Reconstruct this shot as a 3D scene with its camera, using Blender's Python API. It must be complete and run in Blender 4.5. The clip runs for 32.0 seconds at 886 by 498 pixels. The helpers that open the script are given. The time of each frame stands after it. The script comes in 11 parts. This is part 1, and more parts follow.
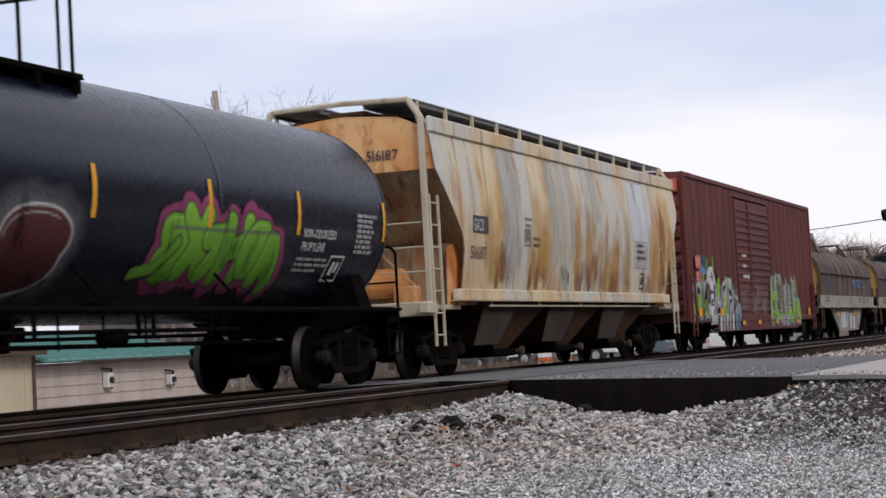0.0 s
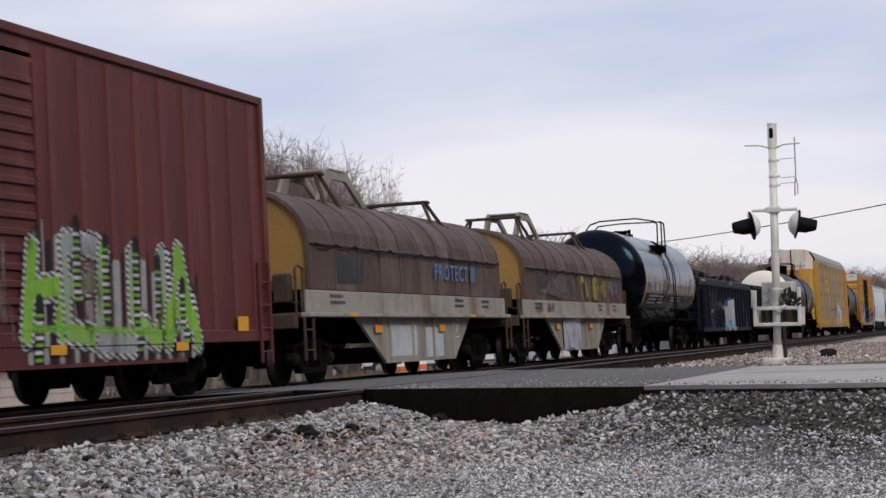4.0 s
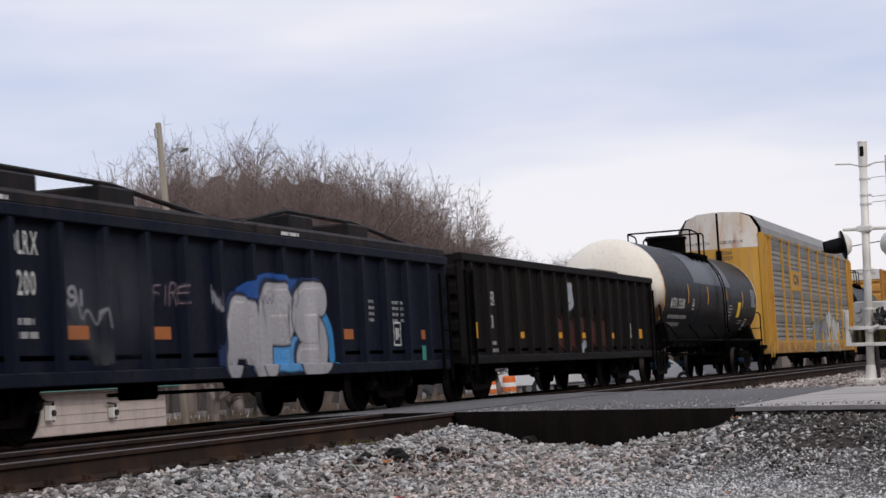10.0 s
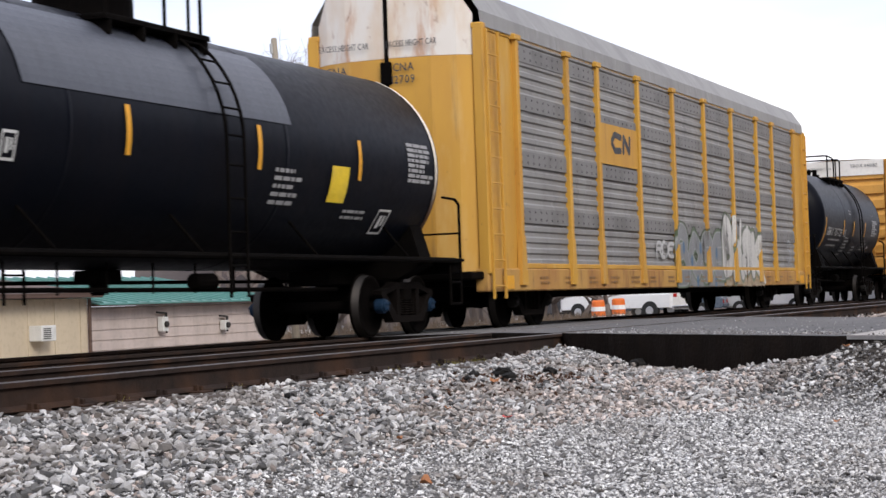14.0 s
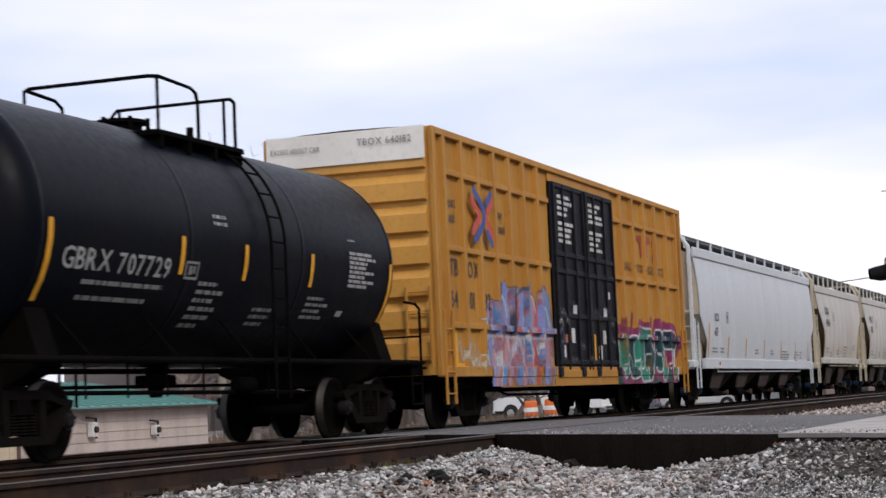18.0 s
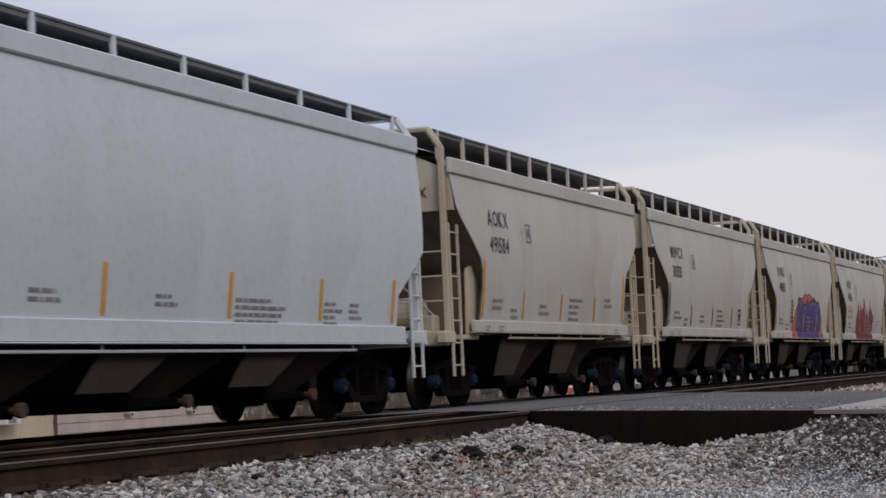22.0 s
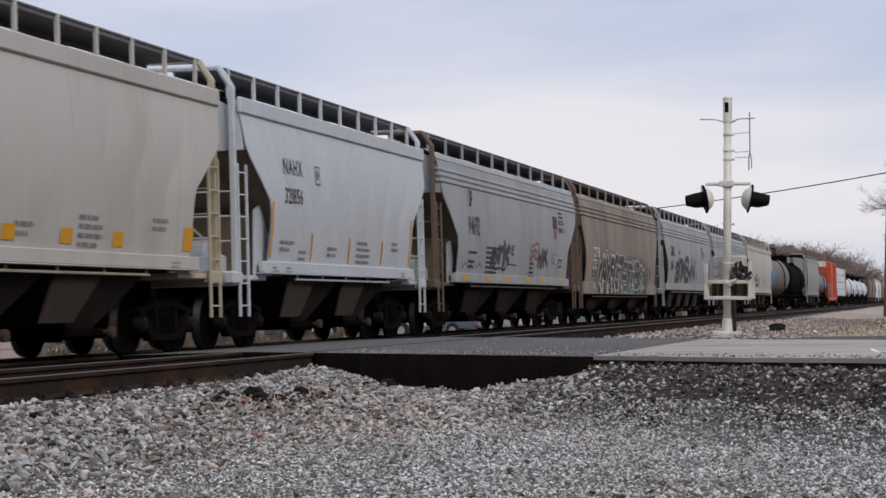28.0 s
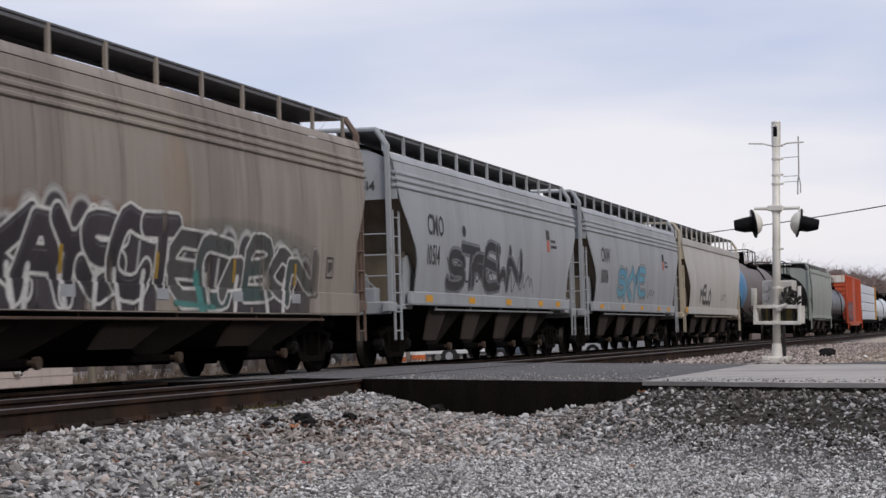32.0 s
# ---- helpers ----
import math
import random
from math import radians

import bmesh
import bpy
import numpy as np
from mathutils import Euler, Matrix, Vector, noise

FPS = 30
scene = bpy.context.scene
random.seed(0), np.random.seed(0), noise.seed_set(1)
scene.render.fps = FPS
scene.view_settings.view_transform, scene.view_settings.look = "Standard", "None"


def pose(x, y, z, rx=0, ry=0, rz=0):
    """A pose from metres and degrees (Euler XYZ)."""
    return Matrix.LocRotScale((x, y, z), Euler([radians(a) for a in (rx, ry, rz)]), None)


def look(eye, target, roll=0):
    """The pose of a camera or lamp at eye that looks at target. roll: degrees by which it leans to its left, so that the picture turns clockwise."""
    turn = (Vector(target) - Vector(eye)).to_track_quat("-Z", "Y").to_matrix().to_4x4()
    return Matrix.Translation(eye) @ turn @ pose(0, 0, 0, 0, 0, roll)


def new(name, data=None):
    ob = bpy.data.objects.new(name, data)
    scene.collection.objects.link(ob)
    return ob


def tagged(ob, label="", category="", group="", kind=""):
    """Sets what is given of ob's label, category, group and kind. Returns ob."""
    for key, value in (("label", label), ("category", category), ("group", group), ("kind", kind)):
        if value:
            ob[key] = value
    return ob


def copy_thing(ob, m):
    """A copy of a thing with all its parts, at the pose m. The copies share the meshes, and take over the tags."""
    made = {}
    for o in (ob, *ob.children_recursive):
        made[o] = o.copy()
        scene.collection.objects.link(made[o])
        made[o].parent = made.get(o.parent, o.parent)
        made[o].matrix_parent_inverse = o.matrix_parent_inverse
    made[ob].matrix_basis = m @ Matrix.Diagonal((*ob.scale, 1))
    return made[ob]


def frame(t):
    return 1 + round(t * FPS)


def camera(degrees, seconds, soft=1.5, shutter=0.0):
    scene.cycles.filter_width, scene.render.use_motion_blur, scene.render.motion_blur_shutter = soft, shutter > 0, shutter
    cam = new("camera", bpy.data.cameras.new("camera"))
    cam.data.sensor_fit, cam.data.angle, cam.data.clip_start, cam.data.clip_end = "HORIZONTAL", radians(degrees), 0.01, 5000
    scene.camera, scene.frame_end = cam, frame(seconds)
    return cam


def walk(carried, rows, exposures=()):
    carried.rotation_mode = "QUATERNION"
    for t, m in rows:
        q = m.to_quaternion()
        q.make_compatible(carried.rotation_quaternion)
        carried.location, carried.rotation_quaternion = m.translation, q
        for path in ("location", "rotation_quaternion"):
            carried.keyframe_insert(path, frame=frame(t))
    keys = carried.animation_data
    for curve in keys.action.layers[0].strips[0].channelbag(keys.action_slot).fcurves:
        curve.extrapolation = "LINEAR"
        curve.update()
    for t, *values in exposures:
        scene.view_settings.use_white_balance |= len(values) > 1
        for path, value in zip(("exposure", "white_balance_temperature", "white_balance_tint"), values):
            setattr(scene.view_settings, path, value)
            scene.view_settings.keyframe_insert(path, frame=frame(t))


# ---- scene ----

EYE = (0.0, 0.0, 0.49)          # metres; z = 0 is the top of the rails that carry the train
cam = camera(25.99, 32.0, soft=1.5, shutter=0.2)


def aim(az, el, roll):
    """A pose from a turn to the right of the track's line, a tilt up and a lean, in degrees."""
    a, e = radians(az), radians(el)
    return look(EYE, (EYE[0] + math.cos(e) * math.cos(a), EYE[1] - math.cos(e) * math.sin(a), EYE[2] + math.sin(e)), -roll)


walk(cam, [(t, aim(az, el, roll)) for t, az, el, roll in [
   (0, -20.15, 2.94, 3.23), (0.5, -20.70, 2.44, 3.21), (1, -19.45, 2.15, 3.28), (1.5, -19.97, 1.99, 2.63),
   (2, -19.19, 2.02, 2.67), (2.5, -17.07, 2.00, 2.93), (3, -16.29, 2.85, 2.83), (3.5, -15.98, 2.93, 2.89),
   (5.5, -15.26, 3.38, 3.25), (6, -14.94, 3.33, 3.35), (6.5, -14.88, 3.37, 3.12), (7, -14.84, 3.42, 2.91),
   (7.5, -15.05, 3.47, 2.92), (8, -15.49, 3.57, 2.95), (8.5, -16.85, 3.73, 3.18), (9, -17.72, 3.88, 3.32),
   (9.5, -17.98, 3.97, 3.22), (10, -18.43, 3.80, 3.36), (10.5, -17.93, 2.80, 2.94), (11, -18.81, 2.99, 3.31),
   (11.5, -19.32, 2.98, 3.36), (12, -20.26, 1.94, 3.34), (12.5, -20.23, 2.03, 3.73), (13, -22.44, 1.23, 3.72),
   (13.5, -21.76, 1.65, 2.43), (14, -21.86, 1.56, 1.96), (14.5, -22.01, 1.59, 1.51), (15, -21.05, 1.93, 0.27),
   (15.5, -20.10, 1.99, 0.33), (17.5, -20.00, 3.57, 2.27), (18, -19.70, 4.51, 2.56), (18.5, -19.59, 4.55, 2.63),
   (19, -19.53, 4.03, 2.68), (19.5, -19.50, 4.30, 2.93), (20, -20.40, 4.28, 2.74), (20.5, -20.78, 4.20, 2.87),
   (21, -20.85, 4.15, 2.76), (21.5, -20.76, 4.01, 2.49), (22, -20.76, 3.86, 2.59), (22.5, -20.77, 3.34, 3.07),
   (23, -19.44, 3.19, 2.71), (23.5, -20.63, 3.35, 1.98), (24, -18.85, 3.26, 1.84), (24.5, -18.52, 3.30, 1.73),
   (25, -17.97, 3.24, 1.59), (25.5, -17.52, 3.17, 1.86), (26, -16.33, 3.06, 2.28), (26.5, -16.27, 2.66, 1.71),
   (28.5, -14.03, 1.81, 1.44), (29, -14.22, 1.80, 0.93), (29.5, -14.37, 1.66, 1.13), (30, -13.13, 1.60, 1.59),
   (30.5, -13.90, 1.69, 2.48), (31, -15.17, 2.60, 2.30), (31.5, -15.66, 2.58, 2.02), (32, -15.88, 2.72, 1.72),
]], exposures=[(0.0, 0.34), (1.0, 0.12), (2.0, 0.0), (3.0, 0.19), (6.0, -0.02), (8.0, -0.12), (9.0, 0.02), (10.0, 0.22), (11.0, 0.2), (12.0, 0.32), (13.0, 0.58), (14.0, 0.84), (15.0, 0.76), (18.0, 0.5), (19.0, 0.18), (20.0, 0.12), (22.0, -0.07), (24.0, 0.13), (26.0, 0.14), (29.0, 0.05), (30.0, 0.14), (32.0, 0.17)])

# ---- light ----
world = bpy.data.worlds.new("sky")
scene.world = world
world.use_nodes = True
SUN_EL, SUN_AZ = 36.0, -128.0     # degrees; the sun stands behind the camera, veiled by cloud
sun_dir = Vector((math.cos(radians(SUN_EL)) * math.cos(radians(SUN_AZ)), math.cos(radians(SUN_EL)) * math.sin(radians(SUN_AZ)), math.sin(radians(SUN_EL))))


def sky_nodes():
    """Overcast: a pale sky with long soft bands of cloud."""
    nt = world.node_tree
    n, l = nt.nodes, nt.links
    n.clear()
    out, bg = n.new("ShaderNodeOutputWorld"), n.new("ShaderNodeBackground")
    sky = n.new("ShaderNodeTexSky")
    sky.sky_type, sky.sun_disc = "NISHITA", False
    sky.sun_elevation, sky.sun_rotation = radians(SUN_EL), radians(90 - SUN_AZ)
    tc, mp = n.new("ShaderNodeTexCoord"), n.new("ShaderNodeMapping")
    mp.inputs["Scale"].default_value = (1.4, 1.4, 7.0)
    noise_a, ramp = n.new("ShaderNodeTexNoise"), n.new("ShaderNodeValToRGB")
    noise_a.inputs["Scale"].default_value, noise_a.inputs["Detail"].default_value = 1.6, 4
    ramp.color_ramp.elements[0].position, ramp.color_ramp.elements[0].color = 0.36, (4.42, 4.88, 6.45, 1)
    ramp.color_ramp.elements[1].position, ramp.color_ramp.elements[1].color = 0.64, (7.25, 6.98, 7.4, 1)
    mix = n.new("ShaderNodeMixRGB")
    mix.inputs[0].default_value = 0.88
    l.new(tc.outputs["Generated"], mp.inputs["Vector"])
    l.new(mp.outputs["Vector"], noise_a.inputs["Vector"])
    l.new(noise_a.outputs["Fac"], ramp.inputs["Fac"])
    l.new(sky.outputs["Color"], mix.inputs[1])
    l.new(ramp.outputs["Color"], mix.inputs[2])
    l.new(mix.outputs["Color"], bg.inputs["Color"])
    bg.inputs["Strength"].default_value = 0.11
    l.new(bg.outputs["Background"], out.inputs["Surface"])


sky_nodes()
sun = new("sun", bpy.data.lights.new("sun", "SUN"))
sun.data.energy, sun.data.angle, sun.data.color = 1.15, radians(18), (1.0, 0.935, 0.855)
sun.matrix_world = look(sun_dir * 100, (0, 0, 0))

# ---- materials ----
def rgb(c):
    return (*c, 1.0) if len(c) == 3 else c


def material(name, color, color2=None, rough=0.6, metal=0.0, scale=1.5, stretch=(1, 1, 1), amount=0.5, bump=0.0, bump_scale=40.0,
             dirt=None, dirt_amount=0.0, dirt_scale=0.6, dirt_stretch=(1, 1, 1), island=0.0, spec=0.5, low=0.42, high=0.66):
    """Paint, metal, stone: two colours broken up by noise, dirt in patches or streaks, fine relief."""
    m = bpy.data.materials.new(name)
    m.use_nodes = True
    nt = m.node_tree
    n, l = nt.nodes, nt.links
    b = n["Principled BSDF"]
    b.inputs["Roughness"].default_value, b.inputs["Metallic"].default_value = rough, metal
    b.inputs["Specular IOR Level"].default_value = spec
    tc = n.new("ShaderNodeTexCoord")

    def noise_node(sc, st, detail=5.0):
        mp, nz = n.new("ShaderNodeMapping"), n.new("ShaderNodeTexNoise")
        mp.inputs["Scale"].default_value = st
        nz.inputs["Scale"].default_value, nz.inputs["Detail"].default_value = sc, detail
        l.new(tc.outputs["Object"], mp.inputs["Vector"])
        l.new(mp.outputs["Vector"], nz.inputs["Vector"])
        return nz.outputs["Fac"]

    def ramped(fac, lo, hi):
        r = n.new("ShaderNodeMapRange")
        r.inputs["From Min"].default_value, r.inputs["From Max"].default_value = lo, hi
        l.new(fac, r.inputs["Value"])
        return r.outputs["Result"]

    def mixed(a, c, fac, mul=1.0):
        mx = n.new("ShaderNodeMixRGB")
        if mul != 1.0:
            k = n.new("ShaderNodeMath")
            k.operation = "MULTIPLY"
            k.inputs[1].default_value = mul
            l.new(fac, k.inputs[0])
            fac = k.outputs[0]
        l.new(fac, mx.inputs[0])
        for sock, v in ((mx.inputs[1], a), (mx.inputs[2], c)):
            if isinstance(v, tuple):
                sock.default_value = rgb(v)
            else:
                l.new(v, sock)
        return mx.outputs[0]

    color2 = color2 or tuple(c * 0.72 for c in color)
    col = mixed(color, color2, ramped(noise_node(scale, stretch), low, high), amount)
    fine = noise_node(scale * 14, (1, 1, 1), 3)
    col = mixed(col, tuple(c * 0.6 for c in color2), ramped(fine, 0.5, 0.85), 0.35)
    if island:
        geo, hv = n.new("ShaderNodeNewGeometry"), n.new("ShaderNodeHueSaturation")
        r = n.new("ShaderNodeMapRange")
        r.inputs["To Min"].default_value, r.inputs["To Max"].default_value = 1 - island, 1 + island
        l.new(geo.outputs["Random Per Island"], r.inputs["Value"])
        l.new(r.outputs["Result"], hv.inputs["Value"])
        l.new(col, hv.inputs["Color"])
        col = hv.outputs["Color"]
    if dirt:
        col = mixed(col, dirt, ramped(noise_node(dirt_scale, dirt_stretch, 6), 0.48, 0.70), dirt_amount)
    l.new(col, b.inputs["Base Color"])
    rr = n.new("ShaderNodeMapRange")
    rr.inputs["To Min"].default_value, rr.inputs["To Max"].default_value = max(0.03, rough - 0.1), min(1, rough + 0.12)
    l.new(fine, rr.inputs["Value"])
    l.new(rr.outputs["Result"], b.inputs["Roughness"])
    if bump:
        bp = n.new("ShaderNodeBump")
        bp.inputs["Strength"].default_value, bp.inputs["Distance"].default_value = 0.6, bump
        l.new(noise_node(bump_scale, (1, 1, 1), 4), bp.inputs["Height"])
        l.new(bp.outputs["Normal"], b.inputs["Normal"])
    return m


def paint(name, color, rust=0.25, rough=0.45, dirt=(0.10, 0.06, 0.035), **kw):
    """Weathered rolling-stock paint: streaks run down the sides."""
    kw.setdefault("color2", tuple(c * 0.8 for c in color))
    return material(name, color, rough=rough, scale=0.7, stretch=(2.2, 1, 0.35), amount=0.7, dirt=dirt, dirt_amount=rust,
                    dirt_scale=0.9, dirt_stretch=(2.6, 1, 0.28), bump=0.0012, bump_scale=3.0, **kw)


BLACK = paint("black_paint", (0.002, 0.0024, 0.0034), rust=0.02, rough=0.13, spec=0.17)
BLACK.node_tree.nodes["Principled BSDF"].inputs["Specular Tint"].default_value = (0.38, 0.62, 1.0, 1.0)     # tints the gloss blue, in place of a bluer sky's reflection
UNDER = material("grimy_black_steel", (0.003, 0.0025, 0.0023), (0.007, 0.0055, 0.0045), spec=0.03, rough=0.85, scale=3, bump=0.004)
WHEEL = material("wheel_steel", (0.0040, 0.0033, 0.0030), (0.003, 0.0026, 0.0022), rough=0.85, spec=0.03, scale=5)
TREAD = material("bright_tread_steel", (0.055, 0.050, 0.046), rough=0.5, metal=1.0, scale=8)
YELLOW = material("yellow_reflector", (0.75, 0.36, 0.02), rough=0.5, scale=6, amount=0.3)
WHITE_LETTER = material("white_lettering", (0.62, 0.62, 0.60), rough=0.6, scale=5, amount=0.5)
DARK_LETTER = material("dark_lettering", (0.035, 0.035, 0.04), (0.10, 0.10, 0.10), rough=0.6, scale=5, amount=0.5)
RAIL_TOP = material("rail_steel", (0.09, 0.075, 0.065), (0.05, 0.036, 0.028), rough=0.45, metal=0.6, scale=3)
RAIL_RUST = material("rusty_rail", (0.028, 0.019, 0.015), (0.014, 0.010, 0.009), spec=0.15, rough=0.85, scale=2.5, stretch=(3, 1, 1), dirt=(0.12, 0.055, 0.026), dirt_amount=0.45, dirt_scale=1.2, bump=0.003)

def layered(name, base, coats, rough=0.6, spec=0.4, bump=0.0015):
    """Weathered paint in coats: each coat is a colour with its noise scale, stretch, threshold from and to, and strength."""
    m = bpy.data.materials.new(name)
    m.use_nodes = True
    n, l = m.node_tree.nodes, m.node_tree.links
    b = n["Principled BSDF"]
    b.inputs["Roughness"].default_value, b.inputs["Specular IOR Level"].default_value = rough, spec
    tc = n.new("ShaderNodeTexCoord")
    col = None
    for i, (c, scale, stretch, lo, hi, amount) in enumerate(coats):
        mp, nz, mr, mx = n.new("ShaderNodeMapping"), n.new("ShaderNodeTexNoise"), n.new("ShaderNodeMapRange"), n.new("ShaderNodeMixRGB")
        mp.inputs["Scale"].default_value, mp.inputs["Location"].default_value = stretch, (3.7 * i, 1.3 * i, 0.9 * i)
        nz.inputs["Scale"].default_value, nz.inputs["Detail"].default_value, nz.inputs["Roughness"].default_value = scale, 7, 0.6
        mr.inputs["From Min"].default_value, mr.inputs["From Max"].default_value, mr.inputs["To Max"].default_value = lo, hi, amount
        l.new(tc.outputs["Object"], mp.inputs["Vector"]), l.new(mp.outputs["Vector"], nz.inputs["Vector"])
        l.new(nz.outputs["Fac"], mr.inputs["Value"]), l.new(mr.outputs["Result"], mx.inputs[0])
        if col is None:
            mx.inputs[1].default_value = rgb(base)
        else:
            l.new(col, mx.inputs[1])
        mx.inputs[2].default_value = rgb(c)
        col = mx.outputs[0]
    l.new(col, b.inputs["Base Color"])
    if bump:
        nz, bp = n.new("ShaderNodeTexNoise"), n.new("ShaderNodeBump")
        nz.inputs["Scale"].default_value, nz.inputs["Detail"].default_value = 2.5, 6
        bp.inputs["Strength"].default_value, bp.inputs["Distance"].default_value = 0.6, bump
        l.new(tc.outputs["Object"], nz.inputs["Vector"])
        l.new(nz.outputs["Fac"], bp.inputs["Height"]), l.new(bp.outputs["Normal"], b.inputs["Normal"])
    return m


# ---- mesh helpers ----
def part(name, bm, mat, parent, label="", smooth=False):
    """Links a bmesh as one mesh object under a thing or a part."""
    me = bpy.data.meshes.new(name)
    if smooth:
        for f in bm.faces:
            f.smooth = True
    bm.to_mesh(me)
    bm.free()
    for m in (mat if isinstance(mat, (list, tuple)) else [mat]):
        me.materials.append(m)
    ob = new(name, me)
    ob.parent = parent
    return tagged(ob, label) if label else ob


def same(name, ob, parent, m):
    """Another object on the mesh of ob."""
    o = new(name, ob.data)
    o.parent, o.matrix_basis = parent, m
    return o


def quad(bm, *pts):
    return bm.faces.new([bm.verts.new(p) for p in pts])


def cbox(bm, x0, x1, y0, y1, z0, z1, c=0.008, m=None):
    """A box with chamfered edges."""
    c = min(c, (x1 - x0) * 0.3, (y1 - y0) * 0.3, (z1 - z0) * 0.3)
    v = {}
    for i, (xa, xi) in enumerate(((x0, 1), (x1, -1))):
        for j, (ya, yi) in enumerate(((y0, 1), (y1, -1))):
            for k, (za, zi) in enumerate(((z0, 1), (z1, -1))):
                for a, p in enumerate(((xa, ya + yi * c, za + zi * c), (xa + xi * c, ya, za + zi * c), (xa + xi * c, ya + yi * c, za))):
                    v[i, j, k, a] = bm.verts.new(m @ Vector(p) if m else p)
    for s in (0, 1):
        bm.faces.new([v[s, *q, 0] for q in ((0, 0), (0, 1), (1, 1), (1, 0))])
        bm.faces.new([v[q[0], s, q[1], 1] for q in ((0, 0), (1, 0), (1, 1), (0, 1))])
        bm.faces.new([v[q[0], q[1], s, 2] for q in ((0, 0), (0, 1), (1, 1), (1, 0))])
    for s in (0, 1):
        for t in (0, 1):
            bm.faces.new((v[s, t, 0, 0], v[s, t, 1, 0], v[s, t, 1, 1], v[s, t, 0, 1]))
            bm.faces.new((v[s, 0, t, 0], v[s, 1, t, 0], v[s, 1, t, 2], v[s, 0, t, 2]))
            bm.faces.new((v[0, s, t, 1], v[1, s, t, 1], v[1, s, t, 2], v[0, s, t, 2]))
            for u in (0, 1):
                bm.faces.new((v[s, t, u, 0], v[s, t, u, 1], v[s, t, u, 2]))


def boxes(*b, c=0.008):
    bm = bmesh.new()
    for q in b:
        cbox(bm, *q, c=c)
    return fixed(bm)


def fixed(bm):
    bmesh.ops.recalc_face_normals(bm, faces=bm.faces)
    return bm


def prism(bm, pts, a, b, axis="y"):
    """A polygon in the plane across an axis, from a to b."""
    put = {"y": lambda u, w, d: (u, d, w), "x": lambda u, w, d: (d, u, w), "z": lambda u, w, d: (u, w, d)}[axis]
    lo, hi = [bm.verts.new(put(u, w, a)) for u, w in pts], [bm.verts.new(put(u, w, b)) for u, w in pts]
    bm.faces.new(lo), bm.faces.new(hi[::-1])
    for i in range(len(pts)):
        j = (i + 1) % len(pts)
        bm.faces.new((lo[i], hi[i], hi[j], lo[j]))


def rod(bm, p, q, r, n=8, r2=None):
    """A round bar or tapered limb from p to q."""
    p, q = Vector(p), Vector(q)
    w = (q - p).normalized()
    u = w.orthogonal().normalized()
    t = w.cross(u)
    r2 = r if r2 is None else r2
    rings = [[bm.verts.new(c + rr * (math.cos(2 * math.pi * i / n) * u + math.sin(2 * math.pi * i / n) * t)) for i in range(n)] for c, rr in ((p, r), (q, r2))]
    for i in range(n):
        j = (i + 1) % n
        bm.faces.new((rings[0][i], rings[0][j], rings[1][j], rings[1][i]))
    bm.faces.new(rings[0][::-1]), bm.faces.new(rings[1])


def rail_bar(bm, pts, r, n=6):
    """A bent pipe along points, in one piece."""
    pts = [Vector(p) for p in pts]
    u, rings = None, []
    for i, p in enumerate(pts):
        a = (p - pts[i - 1]).normalized() if i else (pts[1] - p).normalized()
        b = (pts[i + 1] - p).normalized() if i < len(pts) - 1 else a
        w = (a + b).normalized() if (a + b).length > 1e-4 else a
        u = w.orthogonal().normalized() if u is None else (u - w * u.dot(w)).normalized()
        t = w.cross(u)
        k = r / max(0.55, w.dot(a))
        rings.append([p + k * (math.cos(2 * math.pi * j / n) * u + math.sin(2 * math.pi * j / n) * t) for j in range(n)])
    vs = loft(bm, rings)
    bm.faces.new(vs[0][::-1]), bm.faces.new(vs[-1])


def lathe(bm, prof, n=32, axis="x", at=(0, 0, 0)):
    """A turned shape: profile of (along, radius)."""
    at = Vector(at)
    rings = []
    for a, r in prof:
        ring = []
        for i in range(n):
            c, s = r * math.cos(2 * math.pi * i / n), r * math.sin(2 * math.pi * i / n)
            ring.append(bm.verts.new(at + Vector({"x": (a, c, s), "y": (c, a, s), "z": (c, s, a)}[axis])))
        rings.append(ring)
    for p, q in zip(rings, rings[1:]):
        for i in range(n):
            j = (i + 1) % n
            bm.faces.new((p[i], p[j], q[j], q[i]))
    bm.faces.new(rings[0][::-1]), bm.faces.new(rings[-1])


def loft(bm, rings, closed=True):
    """Skin over rings of equal length; rings are lists of points."""
    vs = [[bm.verts.new(p) for p in r] for r in rings]
    n = len(vs[0])
    for p, q in zip(vs, vs[1:]):
        for i in range(n if closed else n - 1):
            j = (i + 1) % n
            bm.faces.new((p[i], p[j], q[j], q[i]))
    return vs


def empty(name, label, category, group="", at=(0, 0, 0)):
    ob = new(name)
    ob.location = at
    return tagged(ob, label, category, group)


def smoothstep(a, b, x):
    t = min(1.0, max(0.0, (x - a) / (b - a)))
    return t * t * (3 - 2 * t)

